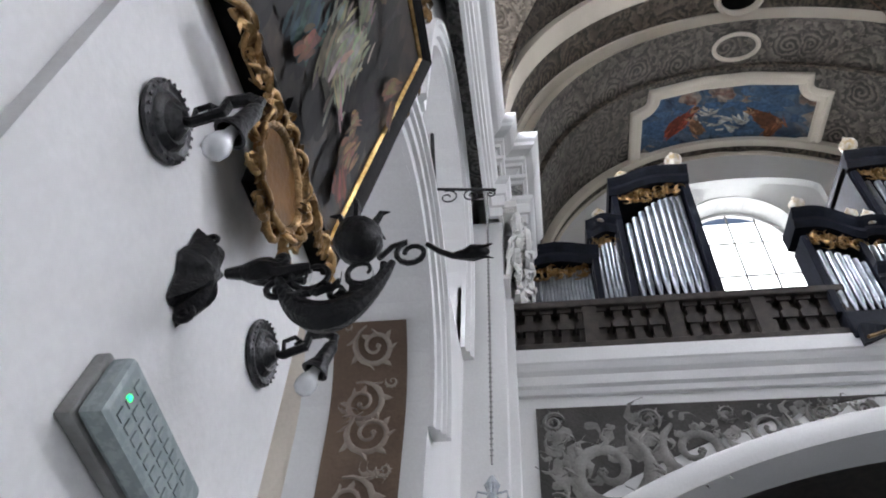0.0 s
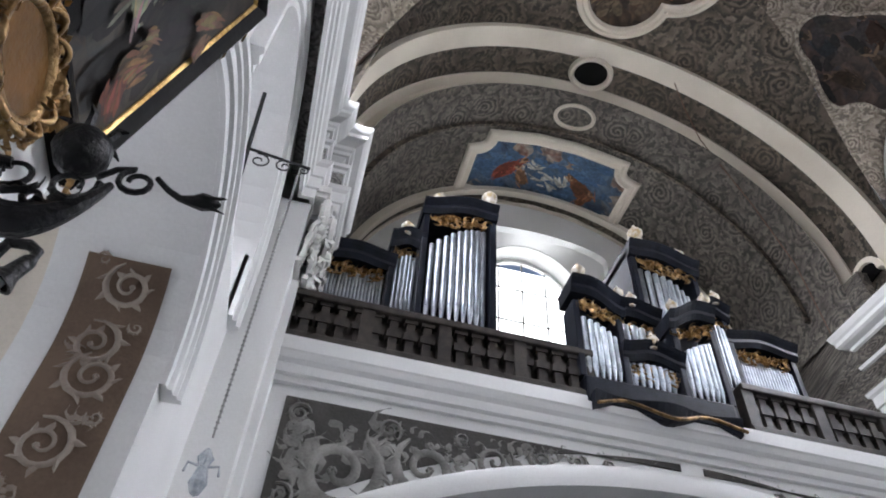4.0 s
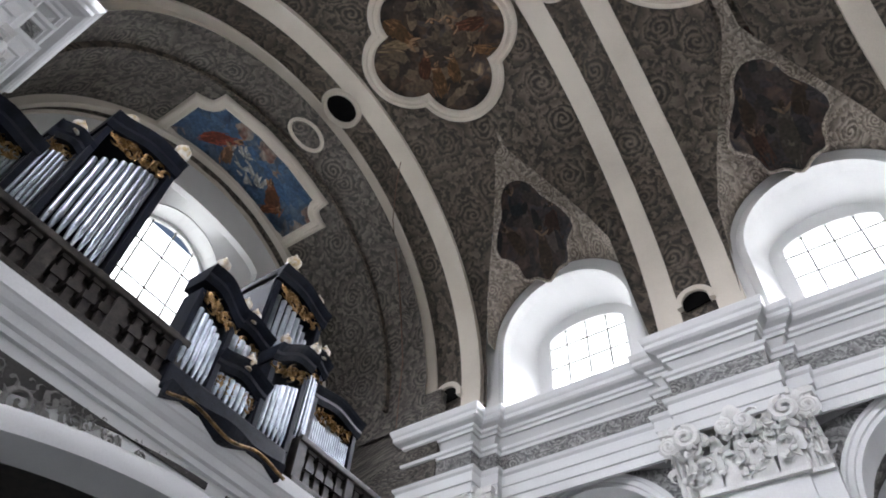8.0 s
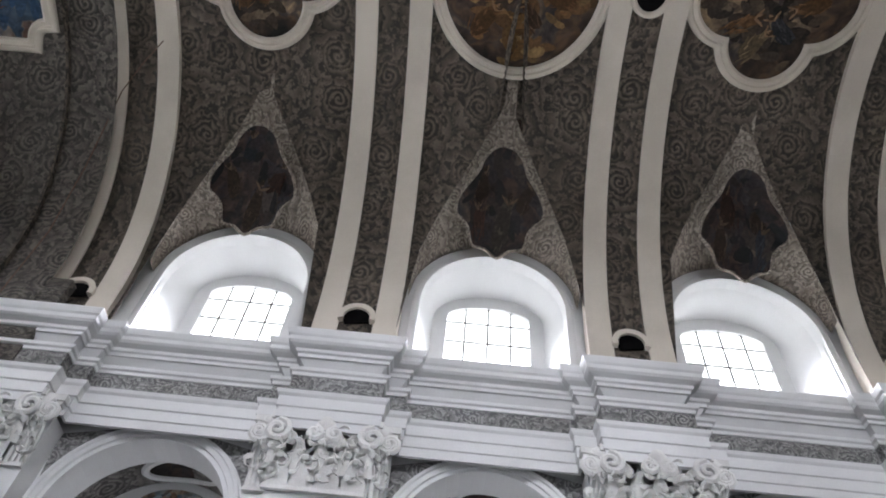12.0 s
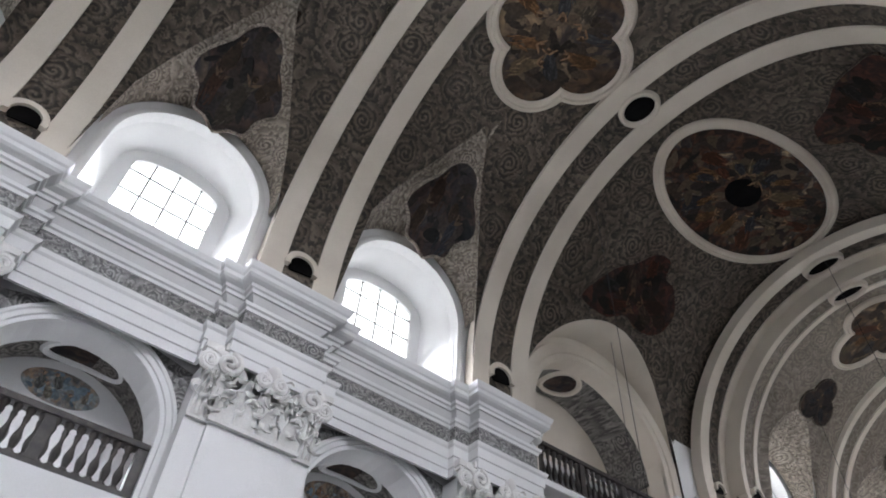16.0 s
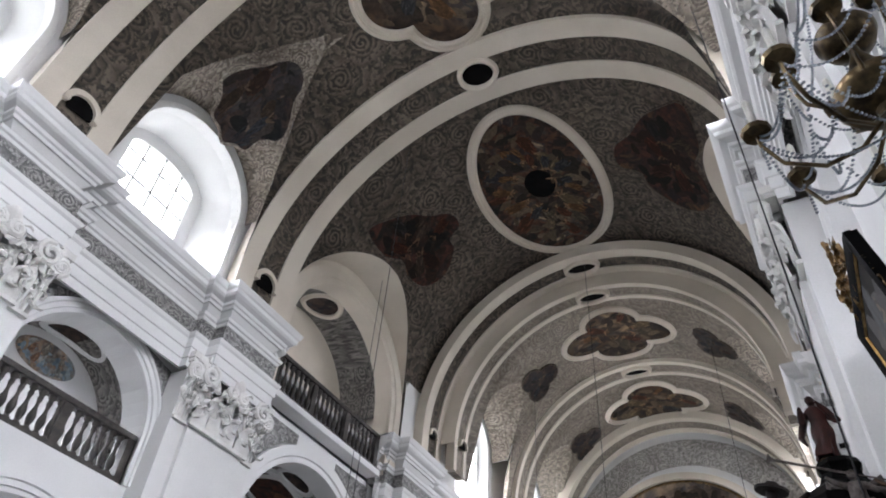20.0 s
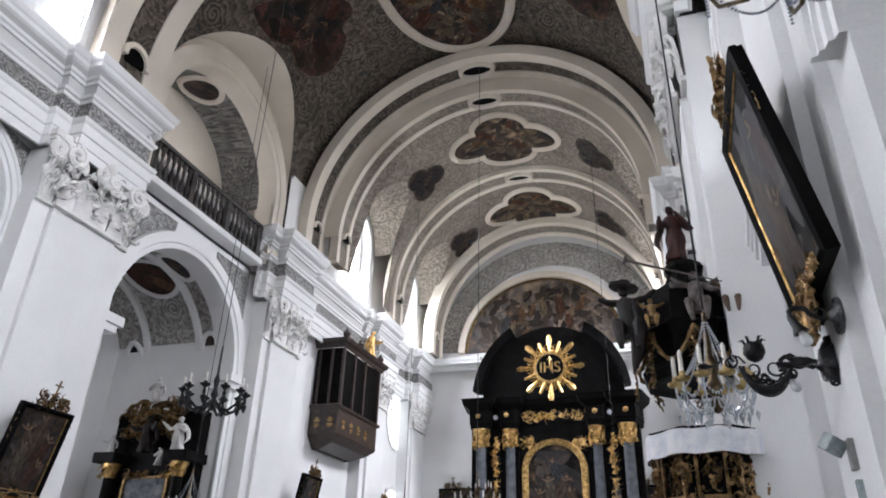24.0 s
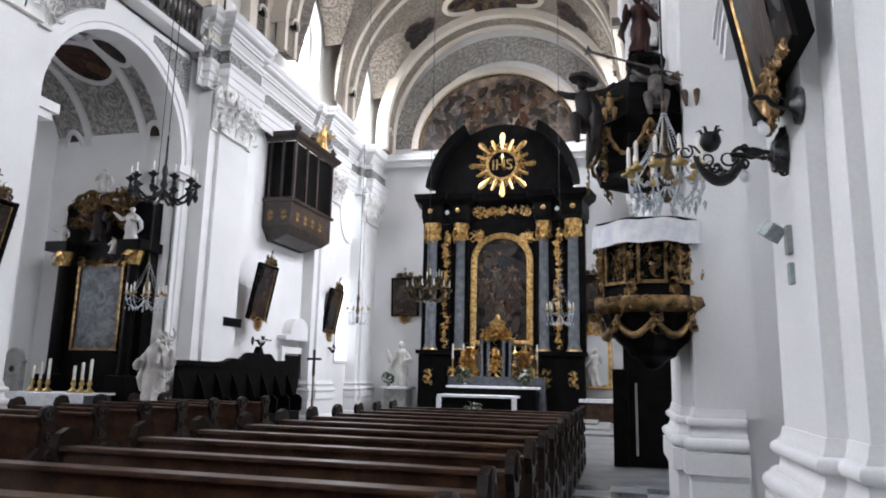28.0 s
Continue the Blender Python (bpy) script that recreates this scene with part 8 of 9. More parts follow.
for i in range(8):
    a = math.pi / 4 * i
    bm = B()
    pts = [(PX + 0.48 * math.cos(a + math.pi / 4 * f), PY + 0.48 * math.sin(a + math.pi / 4 * f), 2.14 - 0.16 * math.sin(math.pi * f)) for f in [k / 8 for k in range(9)]]
    tube(bm, pts, [0.02 + 0.02 * math.sin(math.pi * k / 8) for k in range(9)], 6)
    leaves(bm, frame_m(pts[0], (-math.sin(a), math.cos(a), 0), (0, 0, 1), (math.cos(a), math.sin(a), 0)), 0.06, 0.2, 8, i, 0.08, 0.04)
    part("garland", bm, GOLD_OLD, pul, "gilded hanging garland")
bm = B()
box(bm, 5.12, 5.26, PY + 0.2, PY + 0.5, 1.95, 4.0)
part("back_panel", bm, BLACK, pul, "dark back panel with gilded edges")
conf = tagged(new("confessional"), "tall dark wooden confessional beyond the pulpit", "confessional")
bm = B()
box(bm, 4.42, 5.45, 14.3, 15.1, 0, 2.3, 0.02)
part("body", bm, BLACK, conf)
bm = B()
box(bm, 4.22, 4.5, 14.2, 15.1, 0, 1.75, 0.02)
part("side_panel", bm, BLACK, conf)
bm = B()
sweep(bm, [(4.36, 14.24), (5.5, 14.24)], [(0, 2.26), (-0.04, 2.3), (-0.08, 2.38), (0.3, 2.38), (0.3, 2.26)])
part("cornice", bm, BLACK, conf)
bm = B()
box(bm, 4.62, 4.66, 14.28, 14.3, 0.2, 1.5)
part("door_edge", bm, STONE, conf, "grey worn door edge")
# sounding board
can = tagged(new("pulpit_canopy"), "dark pulpit sounding board with gilded garlands and statues", "canopy")
CXp, CYp = 4.73, 8.3
bm = B()
lathe(bm, [(0.1, 3.72), (0.46, 3.68), (0.56, 3.68), (0.6, 3.78), (0.55, 3.86), (0.545, 4.06), (0.58, 4.12), (0.62, 4.22), (0.54, 4.28), (0.53, 4.45), (0.5, 4.62), (0.4, 4.74), (0.24, 4.84), (0.19, 4.95), (0.23, 5.02), (0.2, 5.08), (0, 5.08)], 8, Matrix.Translation((CXp, CYp, 0)) @ Matrix.Rotation(math.pi / 8, 4, 'Z'))
part("dome", bm, BLACK, can, "black tiered canopy")
for i in range(8):
    a = math.pi / 4 * i
    bm = B()
    pts = [(CXp + 0.62 * math.cos(a + math.pi / 4 * f), CYp + 0.62 * math.sin(a + math.pi / 4 * f), 4.16 - 0.34 * math.sin(math.pi * f)) for f in [k / 12 for k in range(13)]]
    tube(bm, pts, [0.016 + 0.012 * (k % 2) for k in range(13)], 6)
    part("garland", bm, GOLD_OLD, can, "thin gilded garland")
    bm = B()
    for k in range(6):
        leaves(bm, frame_m((pts[0][0], pts[0][1], 4.06 - 0.09 * k), (-math.sin(a), math.cos(a), 0), (0, 0, 1), (math.cos(a), math.sin(a), 0)), 0.04, 0.06, 4, i + k, 0.07, 0.04)
    tagged(part("tassel", bm, GOLD_OLD, can), kind="stuff")
STATUE_DARK = mat("dark_polychrome_wood", (0.026, 0.020, 0.018), 0.5, dark=(0.009, 0.008, 0.008), scale=5, bump=0.2, spec=0.2)
STATUE_RED = mat("polychrome_wood", (0.055, 0.016, 0.013), 0.5, dark=(0.02, 0.010, 0.009), scale=5, bump=0.2, spec=0.2)
STATUE_WHITE = mat("white_painted_wood", (0.62, 0.61, 0.58), 0.45, dark=(0.40, 0.38, 0.35), scale=4, bump=0.2)
bm = B()
figure(bm, Matrix.Translation((CXp - 0.07, CYp, 5.15)), 0.72, 1)
tagged(smooth(part("statue", bm, STATUE_RED)), "painted statue in a red robe on the pulpit canopy", "statue", "statues on the pulpit canopy")
ob = tagged(new("statue_globe"), "gilded globe under the canopy statue", "globe")
bm = B()
lathe(bm, [(0.1, 0), (0.06, 0.03), (0.09, 0.06), (0.05, 0.1), (0, 0.1)], 12, Matrix.Translation((CXp - 0.07, CYp, 5.06)))
smooth(part("globe", bm, GOLD_OLD, ob))
STATUE_GREY = mat("faded_polychrome_wood", (0.16, 0.14, 0.13), 0.5, dark=(0.045, 0.035, 0.03), scale=7, bump=0.2, spec=0.2)
STATUE_FLESH = mat("brown_flesh_wood", (0.17, 0.11, 0.075), 0.5, dark=(0.06, 0.04, 0.028), scale=8, bump=0.2, spec=0.2)


def seated(bm, m, h, seed):
    """A plain seated shape: bent knees, a leaning trunk, thrown arms and a round head."""
    rnd = random.Random(seed)
    lean = (rnd.random() - 0.5) * 0.5
    tube(bm, [m @ Vector(p) * 1.0 for p in ((0, 0, 0.0), (0.02 * h, 0, 0.2 * h), (lean * 0.2 * h, 0, 0.45 * h), (lean * 0.35 * h, 0, 0.68 * h), (lean * 0.4 * h, 0, 0.76 * h))], [0.16 * h, 0.2 * h, 0.16 * h, 0.17 * h, 0.06 * h], 10)
    for k in (-1, 1):
        tube(bm, [m @ Vector((k * 0.1 * h, 0, 0.12 * h)), m @ Vector((k * 0.18 * h, -0.3 * h, 0.16 * h)), m @ Vector((k * 0.16 * h, -0.34 * h, -0.12 * h)), m @ Vector((k * 0.14 * h, -0.38 * h, -0.3 * h))], [0.12 * h, 0.11 * h, 0.075 * h, 0.04 * h], 8)
        e = 0.45 + 0.4 * rnd.random()
        tube(bm, [m @ Vector((k * 0.14 * h + lean * 0.35 * h, 0, 0.66 * h)), m @ Vector((k * 0.34 * h, -0.06 * h, e * h)), m @ Vector((k * 0.5 * h, -0.16 * h, (e + 0.25 * (rnd.random() - 0.2)) * h))], [0.075 * h, 0.065 * h, 0.035 * h], 8)
    lathe(bm, [(0, -0.11 * h), (0.075 * h, -0.07 * h), (0.1 * h, 0.0), (0.08 * h, 0.08 * h), (0, 0.12 * h)], 12, m @ Matrix.Translation((lean * 0.45 * h, -0.02 * h, 0.87 * h)))
    return bm


def trunk_with_hat(bm, m, h):
    seated(bm, m, h, 3)
    tube(bm, [m @ Vector((0.05 * h, 0.02 * h, 0.7 * h)), m @ Vector((0.16 * h, 0, 0.35 * h)), m @ Vector((0.1 * h, 0, -0.3 * h)), m @ Vector((0, 0, -0.62 * h))], [0.1 * h, 0.16 * h, 0.12 * h, 0.02 * h], 8)
    lathe(bm, [(0, 0.16 * h), (0.1 * h, 0.14 * h), (0.12 * h, 0.02 * h), (0.27 * h, 0.035 * h), (0.26 * h, -0.01 * h), (0, -0.02 * h)], 16, m @ Matrix.Translation((-0.05 * h, -0.02 * h, 0.94 * h)) @ Matrix.Rotation(0.25, 4, "Y"))


TR = Matrix.Translation
for kind_of, at, h, mt, lab in (
        (0, (4.1, 7.85, 4.12), 0.6, STATUE_DARK, "dark carved figure with a broad black hat on the canopy edge"),
        (1, (4.34, 7.72, 4.22), 0.27, GOLD_OLD, "small gilded cherub figure with thrown arms on the canopy edge"),
        (2, (4.8, 7.75, 4.3), 0.46, STATUE_GREY, "grey carved angel with a long horn on the canopy"),
        (3, (5.13, 7.8, 4.36), 0.33, STATUE_FLESH, "brown carved cherub on the canopy edge")):
    bm = B()
    if kind_of == 0:
        trunk_with_hat(bm, TR(at), h)
    else:
        seated(bm, TR(at), h, 10 + kind_of)
    if kind_of == 2:
        tube(bm, [(4.16, 7.62, 4.90), (4.5, 7.62, 4.77), (5.06, 7.62, 4.56)], [0.016, 0.012, 0.007], 7)
        lathe(bm, [(0.016, 0), (0.03, 0.03), (0.055, 0.05), (0.05, 0.05)], 10, TR((4.17, 7.62, 4.9)) @ Matrix.Rotation(-1.2, 4, "Y"))
        for k in (-1, 1):
            tube(bm, [(4.8 + 0.05 * k, 7.85, 4.6), (4.8 + 0.2 * k, 7.9, 4.68), (4.8 + 0.28 * k, 7.92, 4.45)], [0.02, 0.07, 0.01], 7)
    tagged(smooth(part("statue", bm, mt)), lab, "statue", "statues on the pulpit canopy")

# ---- chandeliers ----
CRYSTAL = mat("crystal", (0.72, 0.76, 0.80), 0.08, 0.0, dark=(0.45, 0.5, 0.55), scale=30, spec=1.0)
CRYSTAL.node_tree.nodes["Principled BSDF"].inputs["Transmission Weight"].default_value = 0.25


def chandelier(at, r, h, arms, top, mt, label, crystal=True, tiers=1, beads=True):
    """A chandelier with S-shaped arms, candles and strings of crystal drops, on a long cord."""
    ob = tagged(new("chandelier"), label, "chandelier", "chandeliers")
    x, y, z = at
    T = Matrix.Translation(at)
    bm = B()
    lathe(bm, [(0, -0.1 * h), (0.03, -0.08 * h), (0.05, 0), (0.02, 0.06 * h), (0.06, 0.16 * h), (0.03, 0.26 * h), (0.05, 0.4 * h), (0.02, 0.5 * h), (0.015, 0.95 * h), (0, h)], 12, T)
    smooth(part("stem", bm, BRASS_DARK if mt is BRASS else mt, ob), 50)
    bm = B()
    tube(bm, [(x, y, z + h), (x, y, top)], 0.008, 5)
    part("cord", bm, IRON, ob)
    for t in range(tiers):
        rr, zz, n = r * (1 - 0.4 * t), 0.3 * h * t, arms if t == 0 else max(4, arms * 2 // 3)
        for i in range(n):
            a = 2 * math.pi * (i + 0.5 * t) / n
            c, s = math.cos(a), math.sin(a)
            bm = B()
            pts = [(0.04, 0.08), (0.3, -0.06), (0.6, -0.1), (0.88, -0.02), (1.0, 0.12), (1.0, 0.18)]
            tube(bm, [T @ Vector((rr * u * c, rr * u * s, zz + h * v)) for u, v in pts], 0.008 if crystal else 0.022, 6)
            arm = smooth(part("arm", bm, CRYSTAL if crystal and mt is BRASS else mt, ob))
            bm = B()
            q = 1.0 if crystal else 1.5
            lathe(bm, [(0.015 * q, -0.06 * (q - 1)), (0.05 * q, 0.012), (0.055 * q, 0.03), (0.02 * q, 0.034), (0.02 * q, 0.07), (0.0, 0.07)], 10, T @ Matrix.Translation((rr * c, rr * s, zz + h * 0.18)))
            part("drip_pan", bm, mt, arm)
            bm = B()
            lathe(bm, [(0.014, 0.05), (0.014, 0.2), (0.004, 0.22)], 8, T @ Matrix.Translation((rr * c, rr * s, zz + h * 0.18)))
            part("candle", bm, WAX, arm, "white candle")
            if mt is IRON:
                bm = B()
                lathe(bm, [(0, -0.2), (0.03, -0.15), (0.045, -0.08), (0.02, -0.05), (0.03, 0.0)], 8, T @ Matrix.Translation((rr * c, rr * s, zz + h * 0.1)))
                part("drop", bm, IRON, arm, "black hanging bell-shaped drop")
            if crystal and beads:
                bm = B()
                k = 30
                for j in range(k):
                    f = j / k
                    q = Vector((rr * (1 - f) * c, rr * (1 - f) * s, zz + h * (0.2 + 0.72 * f - 0.12 * math.sin(math.pi * f))))
                    lathe(bm, [(0, -0.011), (0.008, 0), (0, 0.011)], 5, T @ Matrix.Translation(q))
                b = 2 * math.pi * (i + 1 + 0.5 * t) / n
                for j in range(9):
                    f = j / 9
                    g = a + (b - a) * f
                    q = Vector((rr * math.cos(g), rr * math.sin(g), zz + h * 0.16 - 0.09 * math.sin(math.pi * f)))
                    lathe(bm, [(0, -0.024), (0.009, 0), (0, 0.01)], 5, T @ Matrix.Translation(q))
                for j in range(3):
                    lathe(bm, [(0, -0.075), (0.016, -0.02), (0, 0.0)], 5, T @ Matrix.Translation((rr * (0.55 + 0.22 * j) * c, rr * (0.55 + 0.22 * j) * s, zz - 0.08 * h)))
                tagged(part("crystal_string", bm, CRYSTAL, arm, "string of clear crystal drops"), kind="stuff")
    return ob


chandelier((4.72, 5.5, 2.8), 0.24, 0.66, 10, 9.7, BRASS, "brass and crystal chandelier with white candles by the pulpit")
big = chandelier((5.02, 2.4, 3.5), 0.4, 0.85, 8, 5.0, BRASS_DARK, "large crystal chandelier with brass bowls and pans above the aisle", tiers=2, beads=False)
for z, r in ((3.66, 0.15), (4.02, 0.11)):
    bm = B()
    lathe(bm, [(0.0, -0.07), (r * 0.35, -0.065), (r * 0.8, -0.035), (r, 0.02), (r * 0.97, 0.035), (r * 0.7, 0.02), (r * 0.3, 0.05), (0.03, 0.09), (0, 0.09)], 28, Matrix.Translation((5.02, 2.4, z)))
    smooth(part("bowl", bm, BRASS_DARK, big, "round dark brass bowl"), 50)
BEAD = mat("grey_crystal_bead", (0.55, 0.60, 0.66), 0.06, dark=(0.30, 0.34, 0.40), scale=40, spec=1.0)
BEAD.node_tree.nodes["Principled BSDF"].inputs["Transmission Weight"].default_value = 0.35


def bead_string(p0, p1, sag, r=0.0075):
    """A hanging string of small cut beads between two places."""
    bm = B()
    p0, p1 = Vector(p0), Vector(p1)
    n = max(6, int(((p1 - p0).length + 1.2 * sag) / (2.3 * r)))
    for j in range(n + 1):
        f = j / n
        q = p0.lerp(p1, f) - Vector((0, 0, sag * 4 * f * (1 - f)))
        lathe(bm, [(0, -r), (r, 0), (0, r)], 5, Matrix.Translation(q))
    return tagged(part("bead_string", bm, BEAD, big, "string of grey crystal beads"), kind="stuff")


def big_at(r, a, z):
    return (5.02 + r * math.cos(a), 2.4 + r * math.sin(a), z)


for i in range(8):
    a, b = 2 * math.pi * i / 8, 2 * math.pi * (i + 1) / 8
    bead_string(big_at(0.05, a, 4.5), big_at(0.26, a, 3.92), 0.1)
    bead_string(big_at(0.26, a, 3.92), big_at(0.4, a, 3.66), 0.1)
    bead_string(big_at(0.4, a, 3.64), big_at(0.4, b, 3.64), 0.13)
    bead_string(big_at(0.4, a, 3.62), big_at(0.14, a, 3.64), 0.15)
    bead_string(big_at(0.4, a, 3.62), big_at(0.1, b, 3.40), 0.09)
    bead_string(big_at(0.26, a, 3.88), big_at(0.26, b, 3.88), 0.09)
    bead_string(big_at(0.4, a, 3.62), big_at(0.4, a, 3.48), 0.0)
    bead_string(big_at(0.24, a, 3.6), big_at(0.24, b, 3.6), 0.14)
chandelier((-2.5, 9.85, 4.25), 0.48, 1.0, 10, 15.9, IRON, "dark wrought chandelier with candles before the chapel", crystal=False)
chandelier((-4.68, 12.5, 2.82), 0.36, 0.95, 8, 13.97, BRASS, "small crystal chandelier in the side chapel")
chandelier((0.15, 15.9, 3.3), 0.5, 0.85, 12, 15.88, BRASS_DARK, "dark brass chandelier hung at the choir arch", crystal=False, tiers=2)
chandelier((-3.16, 20.0, 3.15), 0.34, 1.5, 8, 15.0, BRASS, "crystal chandelier with candles in the choir")
chandelier((2.78, 20.0, 3.15), 0.36, 1.35, 8, 15.0, BRASS, "tall crystal chandelier with candles before the altar")

# ---- oratory oriel on the north choir wall ----
ori = tagged(new("oratory_box"), "dark wooden oratory box with glazed sides on the wall", "oratory")
ox0, ox1, oy0, oy1 = -5.45, -4.55, 18.12, 20.85
DARKWOOD = mat("dark_walnut", (0.05, 0.032, 0.024), 0.4, dark=(0.018, 0.012, 0.01), scale=6, bump=0.15)
bm = B()
box(bm, ox0, ox1, oy0, oy1, 5.62, 6.42, 0.03)
part("parapet", bm, DARKWOOD, ori)
bm = B()
grid_faces(bm, [[(ox0, oy0, 5.62), (ox1, oy0, 5.62), (ox1, oy1, 5.62), (ox0, oy1, 5.62)], [(ox0, oy0 + 0.2, 5.42), (ox1 - 0.2, oy0 + 0.2, 5.42), (ox1 - 0.2, oy1 - 0.2, 5.42), (ox0, oy1 - 0.2, 5.42)], [(ox0, oy0 + 0.35, 5.26), (ox0 + 0.2, oy0 + 0.35, 5.26), (ox0 + 0.2, oy1 - 0.35, 5.26), (ox0, oy1 - 0.35, 5.26)]], close_v=True)
part("corbel", bm, DARKWOOD, ori)
bm = B()
box(bm, ox0, ox1 - 0.05, oy0 + 0.05, oy1 - 0.05, 6.42, 8.12)
part("upper_body", bm, BLACK, ori)
for yy in (oy0 + 0.03, oy0 + 0.78, oy0 + 1.52, oy1 - 0.12):
    bm = B()
    box(bm, ox1 - 0.06, ox1 + 0.02, yy, yy + 0.1, 6.42, 8.12, 0.01)
    part("mullion", bm, DARKWOOD, ori)
for xx in (ox0 + 0.1, ox0 + 0.5):
    bm = B()
    box(bm, xx, xx + 0.08, oy0, oy0 + 0.06, 6.42, 8.12, 0.01)
    part("mullion", bm, DARKWOOD, ori)
bm = B()
sweep(bm, [(ox0, oy0), (ox1, oy0), (ox1, oy1), (ox0, oy1)], [(0, 8.12), (0.05, 8.12), (0.08, 8.2), (0.16, 8.26), (0.2, 8.36), (0, 8.36)])
part("cornice", bm, DARKWOOD, ori)
bm = B()
sweep(bm, [(ox0, oy0), (ox1, oy0), (ox1, oy1), (ox0, oy1)], [(0, 6.34), (0.05, 6.34), (0.07, 6.42), (0, 6.46)])
part("rail", bm, DARKWOOD, ori)
for k in range(4):
    m = frame_m((ox1 + 0.003, oy0 + 0.4 + 0.5 * k, 5.95), (0, 1, 0), (0, 0, 1), (1, 0, 0))
    bm = B()
    for w in (-1, 1):
        curl(bm, m, w * 0.05, 0.06, 0.07, 1.3, w, 1.57, 0.012)
        curl(bm, m, w * 0.05, -0.09, 0.06, 1.3, -w, -1.57, 0.012)
    part("gilt_ornament", bm, GOLD, ori)
for k in range(2):
    m = frame_m((ox0 + 0.25 + 0.42 * k, oy0 - 0.003, 5.95), (1, 0, 0), (0, 0, 1), (0, -1, 0))
    bm = B()
    for w in (-1, 1):
        curl(bm, m, w * 0.05, 0.06, 0.07, 1.3, w, 1.57, 0.012)
        curl(bm, m, w * 0.05, -0.09, 0.06, 1.3, -w, -1.57, 0.012)
    part("gilt_ornament", bm, GOLD, ori)
bm = B()
figure(bm, Matrix.Translation((ox1 - 0.05, oy1 - 0.7, 8.36)) @ Matrix.Rotation(1.2, 4, "Z"), 0.95, 8, 0.5)
tagged(smooth(part("statue", bm, GOLD)), "gilded winged figure on the oratory box", "statue")
for yy in (oy0 + 0.1, oy0 + 1.1, oy1 - 0.1):
    bm = B()
    urn(bm, Matrix.Translation((ox1, yy, 8.36)), 0.4)
    smooth(part("finial", bm, DARKWOOD, ori))

# ---- north side: stations, sconces, statues, furniture ----
station("station_painting", (-5.03, 17.4, 2.98), NORTH, 0.8, 1.35, 0.25, "leaning station painting in a gilt-topped frame on the choir wall", paint=OIL_DARK)
station("station_painting", (-5.03, 22.1, 2.95), NORTH, 0.8, 1.3, 0.25, "leaning station painting in a gilt-topped frame on the choir wall", paint=OIL_DARK)
station("station_painting", (-4.92, 8.75, 2.85), NORTH, 0.8, 1.15, 0.25, "leaning station painting in a gilt-topped frame on a nave pier", paint=OIL)
for y in (17.4, 22.1, 8.75):
    leaf_sconce(frame_m((-5.08, y, 2.35), *NORTH), 0.9)
for s in (-1, 1):
    ob = station("framed_painting", (-3.73 if s < 0 else 3.45, EAST - 0.08, 3.85), ((1, 0, 0), (0, 0, 1), (0, -1, 0)), 0.95, 1.35, 0.1, "framed painting with a gilded crest on the end wall", paint=OIL_DARK)
bm = B()
figure(bm, Matrix.Translation((-3.55, 25.6, 1.13)), 1.65, 21)
tagged(smooth(part("statue", bm, STATUE_WHITE)), "white robed statue on a plinth by the altar", "statue")
ob = tagged(new("plinth"), "pale stone plinth with flowers under a statue", "plinth")
bm = B()
box(bm, -4.1, -3.25, 25.3, 26.1, 0.2, 1.03, 0.02)
part("block", bm, STONE, ob)
bm = B()
box(bm, -4.2, -3.15, 25.2, 26.2, 1.03, 1.12, 0.02)
part("slab", bm, CLOTH, ob)
bouquet(-3.95, 25.4, 1.12, 0.14, 6)
ob = tagged(new("statue_niche"), "gilded niche with a white robed statue", "shrine")
bm = B()
arc2 = [(-0.42, 1.35), (0.42, 1.35), (0.42, 2.7)] + [(0.42 * math.cos(math.pi * i / 12), 2.7 + 0.42 * math.sin(math.pi * i / 12)) for i in range(1, 12)] + [(-0.42, 2.7)]
m4 = frame_m((3.5, EAST - 0.5, 0), (1, 0, 0), (0, 0, 1), (0, -1, 0))
sweep(bm, arc2, [(0, 0), (0, 0.12), (0.12, 0.12), (0.16, 0)], closed=True, m=m4)
leaves(bm, m4 @ Matrix.Translation((0, 3.3, 0.1)), 0.7, 0.3, 60, 3, 0.12, 0.05)
part("gilt_frame", bm, GOLD, ob)
bm = B()
prism(bm, arc2, m4, 0.01)
part("back", bm, PALE_WALL, ob)
bm = B()
box(bm, 2.95, 4.3, EAST - 1.3, EAST - 0.3, 0.75, 0.87, 0.01)
part("cloth_shelf", bm, CLOTH, ob)
bm = B()
box(bm, 3.0, 4.25, EAST - 1.2, EAST - 0.2, 0.1, 0.75)
part("table", bm, WOOD, ob)
bm = B()
figure(bm, Matrix.Translation((3.5, EAST - 0.75, 1.3)), 1.3, 22)
tagged(smooth(part("statue", bm, STATUE_WHITE)), "white and blue robed statue in a gilded niche", "statue")

# choir stall with carved back, door with pediment, statue on the pier
ob = tagged(new("choir_stall"), "long dark carved choir stall against the north wall", "choir stall")
bm = B()
box(bm, -5.0, -4.55, 14.0, 19.1, 0.0, 0.5, 0.02)
part("seat", bm, BLACK, ob)
bm = B()
box(bm, -5.1, -5.0, 14.0, 19.1, 0.0, 1.72, 0.01)
part("backrest", bm, BLACK, ob)
bm = B()
prism(bm, rounded([(13.9, 1.66), (19.2, 1.66), (19.2, 1.78), (18.7, 1.86), (18.3, 1.84), (17.95, 2.02), (17.6, 2.0), (17.42, 2.2), (17.24, 2.0), (16.9, 2.02), (16.5, 1.84), (16.1, 1.86), (15.6, 1.76), (13.9, 1.76)], 4), frame_m((-5.1, 0, 0), (0, 1, 0), (0, 0, 1), (1, 0, 0)), 0.16)
part("carved_crest", bm, BLACK, ob)
